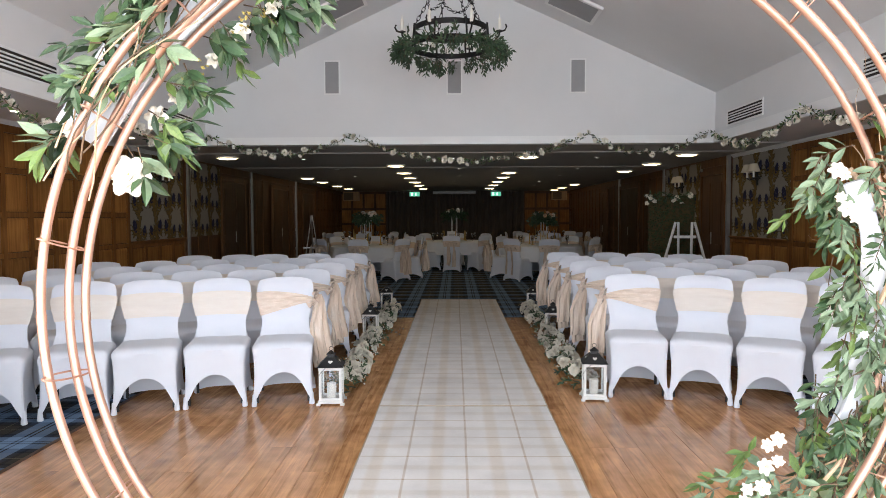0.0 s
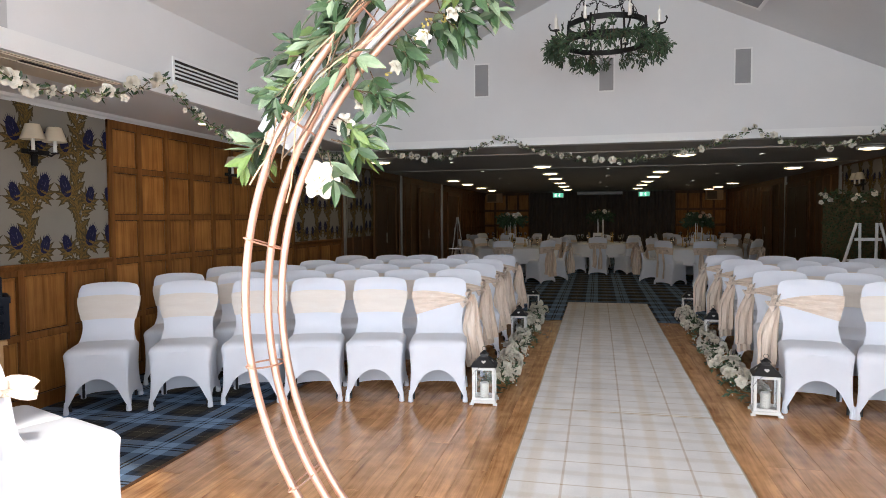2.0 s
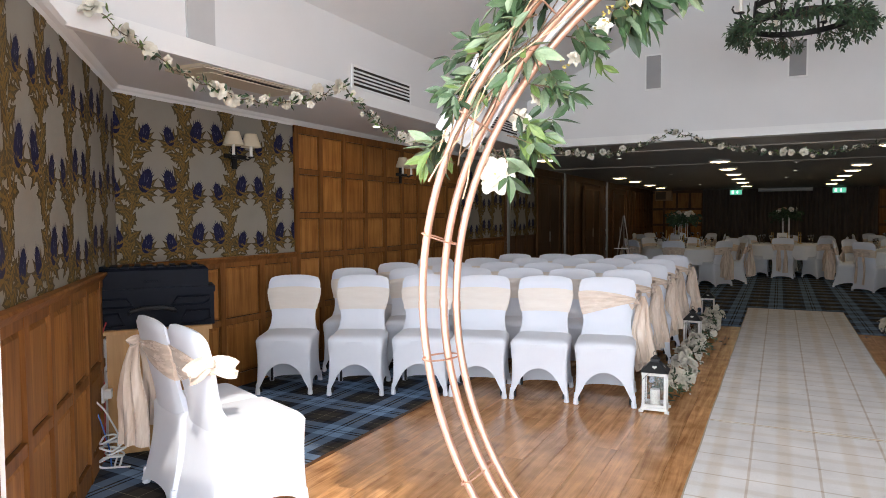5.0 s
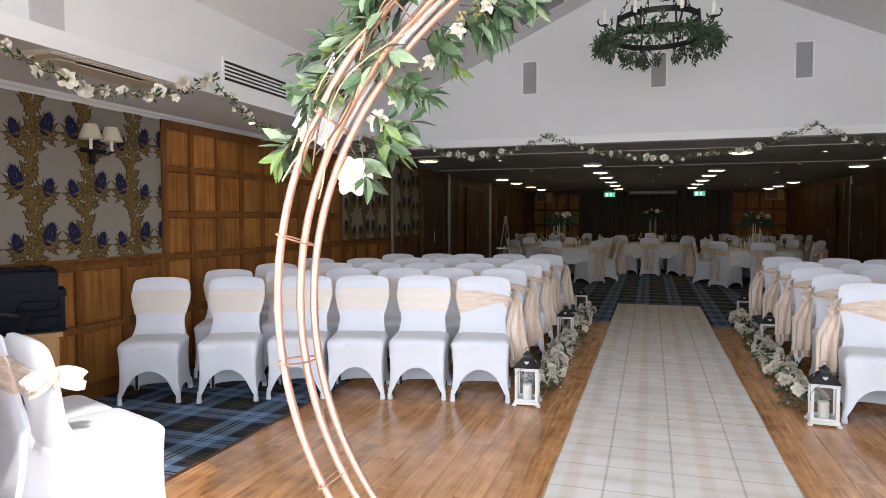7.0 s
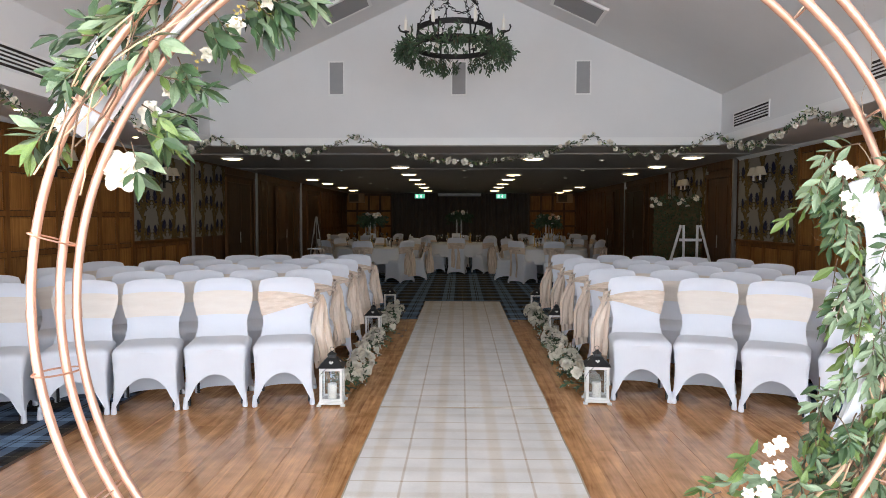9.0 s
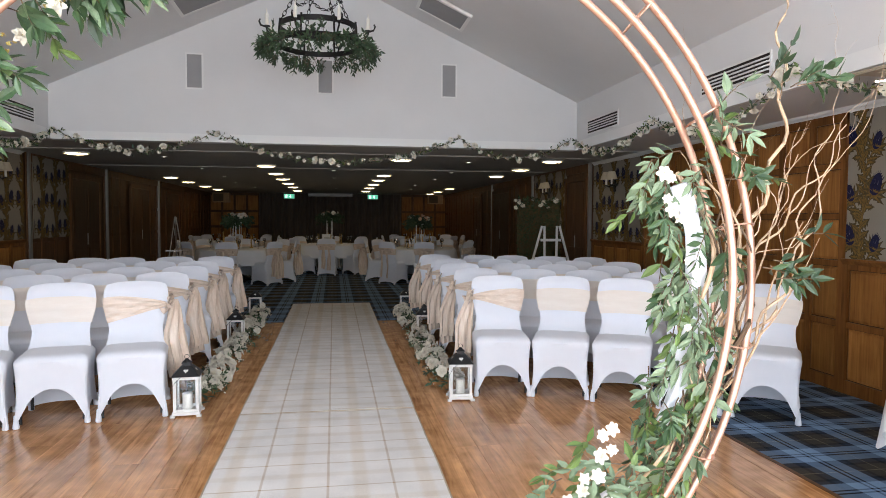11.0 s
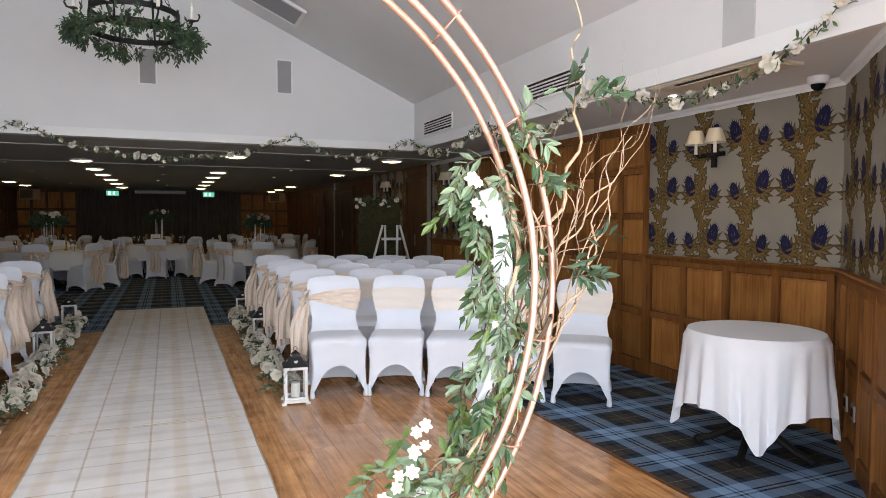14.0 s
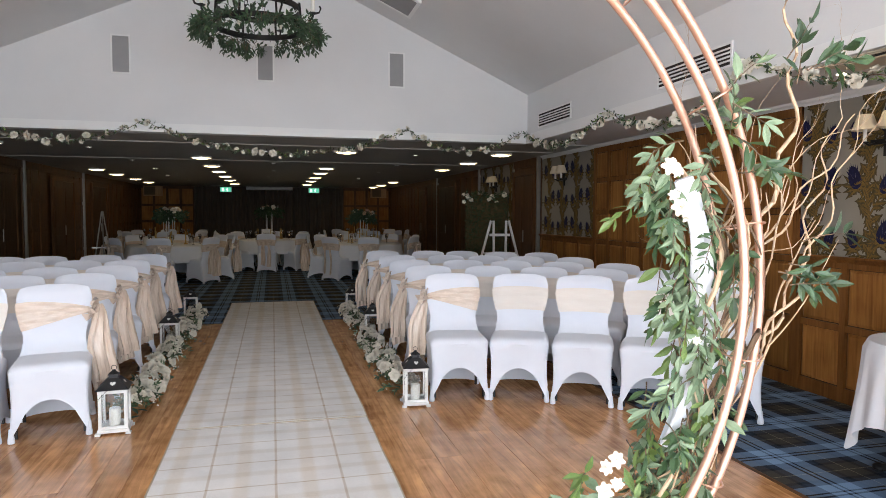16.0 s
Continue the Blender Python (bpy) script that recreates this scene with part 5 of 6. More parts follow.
# ---- lanterns and aisle flowers ----
def lantern(m, proto_=[]):
    if proto_:
        return copy_thing(proto_[0], m)
    root = thing("lantern", "white wooden lantern with black metal roof and pillar candle", "lantern", m, "aisle lanterns")
    proto_.append(root)
    h = 0.094
    b = Geo().box(-h, h, -h, h, 0.012, 0.035, None, 0.005)
    for x, y in product((-1, 1), (-1, 1)):
        b.box(x * h * 0.95 - 0.016, x * h * 0.95 + 0.016, y * h * 0.95 - 0.016, y * h * 0.95 + 0.016, 0, 0.014)
    part("base", b, WHITE_PAINT, root, smooth=False)
    for x, y in product((-1, 1), (-1, 1)):
        part("post", Geo().box(x * 0.076 - 0.010, x * 0.076 + 0.010, y * 0.076 - 0.010, y * 0.076 + 0.010, 0.035, 0.265), WHITE_PAINT, root, smooth=False)
    part("top_frame", Geo().box(-0.088, 0.088, -0.088, 0.088, 0.265, 0.288, None, 0.004), WHITE_PAINT, root, smooth=False)
    for k in range(4):
        part("rail", Geo().box(-0.066, 0.066, -0.083, -0.070, 0.035, 0.052), WHITE_PAINT, root, m=pose(0, 0, 0, 0, 0, 90 * k), smooth=False)
        pn = part("pane", Geo().box(-0.066, 0.066, -0.077, -0.0745, 0.052, 0.265), GLASS, root, m=pose(0, 0, 0, 0, 0, 90 * k), smooth=False)
        pn.visible_shadow = False
    part("candle", Geo().lathe([(0.034, 0.036), (0.035, 0.04), (0.035, 0.148), (0.031, 0.153), (0.012, 0.150)], 18), CANDLE, root, "ivory pillar candle")
    rv = [(-0.098, -0.098, 0.288), (0.098, -0.098, 0.288), (0.098, 0.098, 0.288), (-0.098, 0.098, 0.288), (-0.09, -0.09, 0.296), (0.09, -0.09, 0.296), (0.09, 0.09, 0.296), (-0.09, 0.09, 0.296), (-0.035, -0.035, 0.355), (0.035, -0.035, 0.355), (0.035, 0.035, 0.355), (-0.035, 0.035, 0.355)]
    rf_ = [(3, 2, 1, 0), (8, 9, 10, 11)]
    for k in range(4):
        q = (k + 1) % 4
        rf_ += [(k, q, q + 4, k + 4), (k + 4, q + 4, q + 8, k + 8)]
    roof_ = part("roof", Geo().add(rv, rf_), BLACK, root, "black metal roof with heart cut-outs", smooth=False)
    part("collar", Geo().box(-0.027, 0.027, -0.027, 0.027, 0.355, 0.372).box(-0.033, 0.033, -0.033, 0.033, 0.372, 0.378), BLACK, roof_, smooth=False)
    part("cap", Geo().lathe([(0.034, 0.378), (0.012, 0.398), (0.004, 0.405)], 4), BLACK, roof_, smooth=False)
    part("ring", Geo().tube([(0.016 * math.cos(a), 0, 0.416 + 0.016 * math.sin(a)) for a in [2 * math.pi * k / 16 for k in range(16)]], 0.0022, 6, closed=True), BLACK, roof_)
    for k in range(4):
        ht = []
        for j in range(20):
            a = 2 * math.pi * j / 20
            ht.append((0.0011 * 16 * math.sin(a) ** 3, 0.0011 * (13 * math.cos(a) - 5 * math.cos(2 * a) - 2 * math.cos(3 * a) - math.cos(4 * a))))
        part("heart", Geo().add([(x, -0.0625 - 0.0015 + (-z) * 0.68 * -0.9, 0.325 + z * 0.7) for x, z in ht], [tuple(range(20))[::-1]]), WHITE_PAINT, roof_, m=pose(0, 0, 0, 0, 0, 90 * k), smooth=False)
    part("handle", Geo().tube([(-0.088, -0.092, 0.17), (-0.094, -0.1, 0.21), (-0.07, -0.104, 0.25), (-0.02, -0.105, 0.30)], 0.0018, 5), BLACK, root)
    return root


for x_, y_, r_ in ((-1.01, 4.98, 4), (1.025, 5.10, -6), (-1.05, 7.66, 0), (1.10, 7.78, -5), (-1.09, 9.84, 3), (1.10, 9.80, -3)):
    lantern(pose(x_, y_, 0.0012, 0, 0, r_))


def aisle_flowers(x, y0, y1, seed):
    rr = random.Random(seed)
    root = thing("aisle_flowers", "low bank of ivory roses and greenery beside the runner", "flower arrangement", group="aisle flower banks")
    leaves, stems = [], Geo()
    L = y1 - y0
    for i in range(int(L * 30)):
        c = Vector((x + rr.uniform(-0.07, 0.07), y0 + L * (i + 0.5) / int(L * 30), 0.05 + rr.uniform(0, 0.06)))
        sprig(rr, c, (rr.uniform(-1, 1), rr.uniform(-0.6, 0.6), rr.uniform(0.0, 0.9)), rr.uniform(0.06, 0.13), 0.048, ["dark", "green", "blue", "green"], stems, leaves, 1.0)
    for i in range(0, int(L * 9)):
        c = (x + rr.uniform(-0.05, 0.05), y0 + L * (i + 0.5) / int(L * 9), 0.015)
        leaves.append(("dark", Vector(c), Vector((rr.uniform(-1, 1), rr.uniform(-1, 1), 0.1)), Vector((0, 0, 1)), 0.10))
    place_leaves(root, leaves, rr, 0)
    tagged(part("stem", stems, VINE, root), kind="stuff")
    bab = Geo()
    for i in range(int(L * 110)):
        a = rr.uniform(0, math.pi)
        r = 0.10 + 0.045 * rr.random()
        c = Vector((x + r * math.cos(a), y0 + L * rr.random(), 0.05 + r * math.sin(a) * 1.1))
        bab.leaf(c, unit(rr), unit(rr), 0.017, 0.014, 0.3)
    tagged(part("filler", bab, PETAL, root, "tiny white filler blossoms"), kind="stuff")
    n_ = int(L * 30)
    for i in range(n_):
        a = rr.uniform(0.15, math.pi - 0.15)
        r = rr.uniform(0.075, 0.115)
        c = (x + r * math.cos(a), y0 + L * (i + rr.random()) / n_, 0.05 + r * math.sin(a) * 1.15)
        part("rose", FLOWERS[rr.randrange(2)] if rr.random() < 0.6 else SMALL[rr.randrange(2)], None, root, m=frame_of(c, unit(rr), (math.cos(a), rr.uniform(-0.5, 0.2), math.sin(a)), rr.uniform(0.65, 1.0)))


for i, (x_, y0_, y1_) in enumerate(((-0.95, 5.10, 6.35), (-0.97, 6.35, 7.54), (-0.98, 7.80, 9.66), (0.98, 5.24, 6.4), (0.99, 6.4, 7.64), (1.0, 7.92, 9.64))):
    aisle_flowers(x_, y0_, y1_, 40 + i)


# ---- hanging garlands ----
def hanging_garland(pins, sag, seed, label, axis):
    """Swags of leaves and blossoms from pin to pin."""
    rr = random.Random(seed)
    root = thing("ceiling_garland", label, "garland", group="garlands under the fascia")
    path = []
    for (a, b), s in zip(zip(pins, pins[1:]), sag):
        a, b = Vector(a), Vector(b)
        n_ = max(6, int((b - a).length / 0.05))
        for k in range(n_):
            f = k / n_
            path.append(a.lerp(b, f) + Vector((0, 0, -s * (1 - (2 * f - 1) ** 2) + 0.012 * math.sin(k * 1.9))))
    path.append(Vector(pins[-1]))
    part("cord", Geo().tube(path, 0.003, 5), VINE, root)
    leaves, stems = [], Geo()
    acc = 0
    for i, p in enumerate(path):
        for _ in range(5):
            leaves.append((rr.choice(("dark", "green", "dark", "lime")), p + unit(rr) * 0.022, unit(rr), unit(rr), rr.uniform(0.032, 0.058)))
        if i % 2 == 0:
            c = p + unit(rr) * 0.03
            part("blossom", FLOWERS[rr.randrange(3)] if rr.random() < 0.5 else SMALL[rr.randrange(2)], None, root, m=frame_of(c, unit(rr), (Vector((0, -1, -0.2)) if axis == 1 else Vector((-0.9 * math.copysign(1, p.x), -0.5, -0.2))) + unit(rr) * 0.5, rr.uniform(0.55, 0.80)))
    place_leaves(root, leaves, rr, 0)
    for p in pins:
        q = Vector((0, 0.07, 0)) if axis == 1 else Vector((math.copysign(0.07, p[0]), 0, 0))
        part("pin", Geo().tube([Vector(p) - q * 0.1, Vector(p) + q], 0.003, 5), STEEL, root)


hanging_garland([(-3.14, 8.33, 2.43), (-1.375, 8.33, 2.45), (1.62, 8.33, 2.45), (3.10, 8.33, 2.46)], [0.225, 0.33, 0.24], 61, "ivory blossom garland swagged along the white beam", 1)
hanging_garland([(-3.15, 2.10, 2.43), (-3.15, 4.10, 2.43), (-3.15, 6.10, 2.42), (-3.14, 8.25, 2.43)], [0.27, 0.30, 0.28], 62, "ivory blossom garland swagged along the white fascia", 0)
hanging_garland([(3.15, 2.20, 2.48), (3.15, 4.15, 2.47), (3.15, 6.15, 2.42), (3.14, 8.25, 2.44)], [0.30, 0.27, 0.22], 63, "ivory blossom garland swagged along the white fascia", 0)

# ---- chandelier ----
CX, CY, CZ = -0.09, 6.0, 3.09
chand = thing("chandelier", "black iron ring chandelier with candles, chains and leafy wreath", "chandelier", Matrix.Translation((CX, CY, CZ)))
for r_, z_, h_ in ((0.34, 0.0, 0.045), (0.36, -0.14, 0.045)):
    part("iron_ring", Geo().lathe([(r_, z_ - h_ / 2), (r_, z_ + h_ / 2), (r_ - 0.012, z_ + h_ / 2), (r_ - 0.012, z_ - h_ / 2), (r_, z_ - h_ / 2)], 56, None, False), IRON, chand)
for k in range(8):
    a = 2 * math.pi * (k + 0.5) / 8
    c, s = math.cos(a), math.sin(a)
    part("upright", Geo().tube([(0.345 * c, 0.345 * s, 0.035), (0.365 * c, 0.365 * s, -0.17)], 0.009, 6), IRON, chand)
    arm = part("arm", Geo().tube([(0.36 * c, 0.36 * s, -0.14), (0.42 * c, 0.42 * s, -0.13), (0.46 * c, 0.46 * s, -0.08), (0.46 * c, 0.46 * s, -0.05)], 0.008, 6).tube([(0.46 * c, 0.46 * s, -0.06), (0.51 * c, 0.51 * s, -0.05), (0.525 * c, 0.525 * s, -0.02), (0.515 * c, 0.515 * s, 0.0)], 0.008, 6).lathe([(0.03, 0.045), (0.032, 0.05), (0.012, 0.058)], 12, Matrix.Translation((0.46 * c, 0.46 * s, -0.10))), IRON, chand)
    part("candle", Geo().lathe([(0.015, 0.055), (0.015, 0.15), (0.006, 0.158), (0.004, 0.185), (0.001, 0.20)], 10), CANDLE, arm, "white candle tube with bulb", m=Matrix.Translation((0.46 * c, 0.46 * s, -0.10)))
for k in range(4):
    a = 2 * math.pi * (k + 0.25) / 4
    p0, p1 = Vector((0.34 * math.cos(a), 0.34 * math.sin(a), 0.02)), Vector((0, 0, 0.62))
    ch = Geo()
    n_ = 15
    for j in range(n_):
        c = p0.lerp(p1, (j + 0.5) / n_)
        d = (p1 - p0).normalized()
        s = d.cross(Vector((0, 0, 1))).normalized()
        if j % 2:
            s = d.cross(s)
        ch.tube([c + d * 0.030 * math.cos(q) + s * 0.013 * math.sin(q) for q in [2 * math.pi * i / 10 for i in range(10)]], 0.0035, 5, closed=True)
    part("chain", ch, IRON, chand)
sw_ = Geo()
for k in range(4):
    a0_, a1_ = 2 * math.pi * (k + 0.25) / 4, 2 * math.pi * (k + 1.25) / 4
    for j in range(12):
        f = (j + 0.5) / 12
        a = a0_ + (a1_ - a0_) * f
        c = Vector((0.2 * math.cos(a), 0.2 * math.sin(a), 0.32 - 0.10 * (1 - (2 * f - 1) ** 2)))
        t = Vector((-math.sin(a), math.cos(a), 0.25 * (2 * f - 1)))
        s = Vector((0, 0, 1)) if j % 2 else Vector((math.cos(a), math.sin(a), 0))
        sw_.tube([c + t * 0.022 * math.cos(q) + s * 0.011 * math.sin(q) for q in [2 * math.pi * i / 10 for i in range(10)]], 0.003, 5, closed=True)
part("chain", sw_, IRON, chand)
part("stem", Geo().tube([(0, 0, 0.60), (0.05, 0, ZA - CZ - 0.06)], 0.008, 6).lathe([(0.05, ZA - CZ - 0.07), (0.05, ZA - CZ - 0.04)], 16, Matrix.Translation((0.05, 0, 0))), IRON, chand)
rl = random.Random(71)
lv, st = [], Geo()
for i in range(290):
    a = rl.uniform(0, 2 * math.pi)
    b_ = Vector((0.445 * math.cos(a), 0.445 * math.sin(a), -0.17 + rl.uniform(-0.05, 0.05)))
    sprig(rl, b_, (math.cos(a) * rl.uniform(-0.3, 1), math.sin(a) * rl.uniform(-0.3, 1), rl.uniform(-0.5, 0.45)), rl.uniform(0.05, 0.10), 0.058, ["dark", "dark", "dark", "green"], st, lv, 0.9)
place_leaves(chand, lv, rl, 0)
tagged(part("stem", st, VINE, chand), kind="stuff")

# ---- fittings on walls and ceilings ----
def sconce(m, proto_=[]):
    if proto_:
        return copy_thing(proto_[0], m)
    root = thing("wall_lamp", "black iron wall lamp with two cream shades", "wall lamp", m, "wall lamps")
    proto_.append(root)
    part("back_plate", Geo().box(-0.025, 0.025, -0.015, 0.0, -0.13, 0.11).box(-0.12, 0.12, -0.028, -0.014, -0.045, -0.01), IRON, root, smooth=False)
    for s in (-1, 1):
        arm = part("arm", Geo().tube([(s * 0.07, -0.02, -0.03), (s * 0.095, -0.07, -0.05), (s * 0.10, -0.10, -0.03)], 0.008, 6).lathe([(0.028, -0.035), (0.03, -0.028), (0.012, -0.022)], 12, Matrix.Translation((s * 0.10, -0.10, 0))), IRON, root)
        part("candle_tube", Geo().lathe([(0.013, -0.028), (0.013, 0.075)], 10, Matrix.Translation((s * 0.10, -0.10, 0))), CANDLE, arm)
        part("shade", solid(Geo().grid([[(s * 0.10 + r * math.cos(2 * math.pi * j / 24), -0.10 + r * math.sin(2 * math.pi * j / 24), z) for j in range(24)] for r, z in ((0.085, 0.055), (0.048, 0.165))], True), 0.003), SHADE, arm, "cream cone shade")
    return root


for m_ in (to_west(4.12), to_west(6.82), to_west(9.35), to_east(4.03), to_east(9.30), to_east(12.25) @ pose(0, -0.03, 0)):
    sconce(m_ @ pose(0, -0.03, 1.97))


def vent(m, w, h):
    root = thing("air_grille", "white louvred air grille in upper wall", "vent", m, "air grilles")
    fr = Geo().box(0, w, -0.012, 0.0, 0, 0.018).box(0, w, -0.012, 0.0, h - 0.018, h).box(0, 0.018, -0.012, 0.0, 0.018, h - 0.018).box(w - 0.018, w, -0.012, 0.0, 0.018, h - 0.018)
    part("frame", fr, WHITE_TRIM, root, smooth=False)
    part("backing", Geo().box(0.018, w - 0.018, -0.004, -0.001, 0.018, h - 0.018), VENT_DARK, root, smooth=False)
    n_ = 5
    for k in range(1, n_):
        z = 0.018 + (h - 0.036) * k / n_
        part("louvre", Geo().box(0.018, w - 0.018, -0.014, -0.004, z - 0.006, z + 0.006), WHITE_TRIM, root, smooth=False)


for y_, w_ in ((4.34, 0.93), (7.10, 0.92)):
    vent(pose(bx0, y_, 2.455, 0, 0, 90) @ pose(0, -0.003, 0), w_, 0.185)
for y_, w_ in ((5.40, 0.95), (8.02, 0.93)):
    vent(pose(bx1, y_, 2.49, 0, 0, -90) @ pose(0, -0.003, 0), w_, 0.185)

for x0_, x1_, z0_ in ((-1.712, -1.507, 2.968), (-0.162, 0.040, 2.962), (1.392, 1.596, 2.968)):
    sp = thing("wall_speaker", "flush grey mesh loudspeaker with white frame in the gable", "loudspeaker", group="gable loudspeakers")
    w_, h_ = x1_ - x0_, 0.43
    part("frame", Geo().box(x0_, x1_, YG - 0.014, YG - 0.002, z0_, z0_ + 0.018).box(x0_, x1_, YG - 0.014, YG - 0.002, z0_ + h_ - 0.018, z0_ + h_).box(x0_, x0_ + 0.018, YG - 0.014, YG - 0.002, z0_ + 0.018, z0_ + h_ - 0.018).box(x1_ - 0.018, x1_, YG - 0.014, YG - 0.002, z0_ + 0.018, z0_ + h_ - 0.018), WHITE_TRIM, sp, smooth=False)
    part("mesh_cover", Geo().box(x0_ + 0.018, x1_ - 0.018, YG - 0.010, YG - 0.003, z0_ + 0.018, z0_ + h_ - 0.018), GREY_PANEL, sp, smooth=False)

# grey panels let into the slopes and pilasters on the upper walls
for side in (-1, 1):
    c = Vector((XC + side * 1.33, 7.62, ZT + (BOX - 1.33) * (ZA - ZT) / BOX))
    ang = math.degrees(math.atan2(ZA - ZT, BOX))
    rp_ = thing("roof_panel", "grey roof panel with white frame in the slope", "roof panel", pose(c.x, c.y, c.z - 0.02, 0, side * ang, 0), "grey roof panels")
    part("panel_face", Geo().box(-0.27, 0.27, -0.25, 0.25, -0.01, 0.012), GREY_PANEL, rp_, smooth=False)
    part("frame", Geo().box(-0.31, -0.27, -0.29, 0.29, -0.016, 0.015).box(0.27, 0.31, -0.29, 0.29, -0.016, 0.015).box(-0.27, 0.27, -0.29, -0.25, -0.016, 0.015).box(-0.27, 0.27, 0.25, 0.29, -0.016, 0.015), WHITE_TRIM, rp_, smooth=False)
PALE_GREY = surface("pale_grey_panel", (0.50, 0.50, 0.50), (0.46, 0.46, 0.46), 0.7, fine=300, bump=0.1)
structure("trim_pilaster", Geo().box(bx0, bx0 + 0.012, 2.72, 2.93, ZS + 0.105, ZT + 0.04), PALE_GREY, "flat grey panel on the upper wall", "panel")
structure("trim_pilaster_2", Geo().box(bx1 - 0.012, bx1, 2.80, 3.03, ZS + 0.105, ZT + 0.04), PALE_GREY, "flat grey panel on the upper wall", "panel")

for x_, y0_, s_ in ((-3.42, 2.86, -1), (3.41, 2.77, 1)):
    ac = thing("ceiling_cassette", "cream air conditioning cassette in low ceiling", "air conditioner", Matrix.Translation((x_, y0_ + 0.48, ZS)), "ceiling cassettes")
    part("cover", Geo().box(-0.165, 0.165, -0.48, 0.48, -0.018, 0.012).box(-0.15, 0.15, -0.465, 0.465, -0.024, -0.018), CREAM_PLASTIC, ac, smooth=False)
    part("intake", Geo().box(-0.03 * s_ - 0.055, -0.03 * s_ + 0.055, -0.36, 0.36, -0.029, -0.024), CREAM_PLASTIC, ac, smooth=False)
    # dark strip standing in for the thin shadow along the cover's room edge
    part("edge_shadow", Geo().box(-s_ * 0.115 - 0.018, -s_ * 0.115 + 0.018, -0.26, 0.26, -0.027, -0.022), VENT_DARK, ac, smooth=False)
    part("vane", Geo().box(-s_ * 0.09 - 0.004, -s_ * 0.09 + 0.004, -0.26, 0.26, -0.034, -0.024), CREAM_PLASTIC, ac, smooth=False)

for x_, y_ in ((-3.85, 5.65), (3.62, 3.90), (-3.8, 7.6), (3.7, 6.4)):
    dl = thing("downlight", "small white recessed downlight in low ceiling", "downlight", Matrix.Translation((x_, y_, ZS)), "small downlights")
    part("rim", Geo().lathe([(0.045, 0.004), (0.045, -0.004), (0.034, -0.006), (0.032, 0.0)], 20), WHITE_TRIM, dl)
    part("lens", Geo().lathe([(0.032, -0.002), (0.001, -0.003)], 20), DOWN_GLOW, dl)
cc = thing("dome_camera", "white dome security camera under low ceiling", "camera", Matrix.Translation((4.02, 3.02, ZS)))
part("housing", Geo().lathe([(0.062, 0.003), (0.064, -0.02), (0.058, -0.045), (0.045, -0.05)], 24), WHITE_PLASTIC, cc)
part("dome", Geo().lathe([(0.045, -0.048), (0.040, -0.07), (0.022, -0.088), (0.002, -0.094)], 20), PLASTIC, cc, "dark smoked dome")


# ---- dining end ----
def ceiling_light(x, y, proto_=[]):
    m = Matrix.Translation((x, y, ZS))
    if proto_:
        return copy_thing(proto_[0], m)
    root = thing("ceiling_light", "round flush ceiling light with warm glowing diffuser", "ceiling light", m, "ceiling lights of the dining end")
    proto_.append(root)
    part("rim", Geo().lathe([(0.17, 0.004), (0.17, -0.022), (0.155, -0.026), (0.15, 0.0)], 28), WHITE_TRIM, root)
    part("diffuser", Geo().lathe([(0.15, -0.018), (0.12, -0.034), (0.06, -0.042), (0.002, -0.044)], 28), LAMP_GLOW, root)


for x_, ys in ((-1.12, (11.85, 13.8, 15.6, 17.55, 19.5, 21.8)), (1.07, (10.2, 13.9, 15.55, 17.5, 19.4, 21.7)), (-3.56, (10.12, 15.6, 17.4, 19.6, 21.6)), (3.42, (9.98, 11.75, 13.6, 19.3, 21.5, 23.2))):
    for y_ in ys:
        ceiling_light(x_, y_)
for x_, y_ in product((-2.4, 0.0, 2.3), (10.6, 12.9, 15.2, 17.8, 20.4)):
    dl = thing("downlight", "small white recessed downlight of the dining end", "downlight", Matrix.Translation((x_ + 0.1 * math.sin(y_), y_, ZS)), "small downlights")
    part("rim", Geo().lathe([(0.045, 0.004), (0.045, -0.004), (0.034, -0.006), (0.032, 0.0)], 16), WHITE_TRIM, dl)
    part("lens", Geo().lathe([(0.032, -0.002), (0.001, -0.003)], 16), SPOT_GLOW, dl)
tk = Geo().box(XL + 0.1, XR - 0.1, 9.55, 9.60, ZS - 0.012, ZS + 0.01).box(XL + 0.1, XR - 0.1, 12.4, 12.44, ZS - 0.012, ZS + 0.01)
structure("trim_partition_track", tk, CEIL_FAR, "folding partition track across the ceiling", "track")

for x0_, x1_ in ((-1.744, -1.36), (1.256, 1.64)):
    ex = thing("exit_sign", "green illuminated fire exit sign hung before the drapes", "exit sign", group="exit signs")
    part("box", Geo().box(x0_, x1_, YE - 0.16, YE - 0.10, 2.15, 2.32), WHITE_PLASTIC, ex, smooth=False)
    part("face", Geo().box(x0_ + 0.012, x1_ - 0.012, YE - 0.166, YE - 0.16, 2.16, 2.31), EXIT_GREEN, ex, smooth=False)
    w_ = x1_ - x0_
    part("figure", Geo().box(x0_ + 0.06, x0_ + 0.13, YE - 0.172, YE - 0.166, 2.18, 2.29), EXIT_WHITE, ex, smooth=False)
    part("arrow", Geo().box(x0_ + 0.22, x0_ + 0.26, YE - 0.172, YE - 0.166, 2.18, 2.29).add([(x0_ + 0.19, YE - 0.17, 2.235), (x0_ + 0.24, YE - 0.17, 2.27), (x0_ + 0.24, YE - 0.17, 2.20)], [(0, 1, 2)]), EXIT_WHITE, ex, smooth=False)
    part("rod", Geo().tube([((x0_ + x1_) / 2, YE - 0.13, 2.32), ((x0_ + x1_) / 2, YE - 0.13, ZS + 0.01)], 0.008, 6), STEEL, ex)
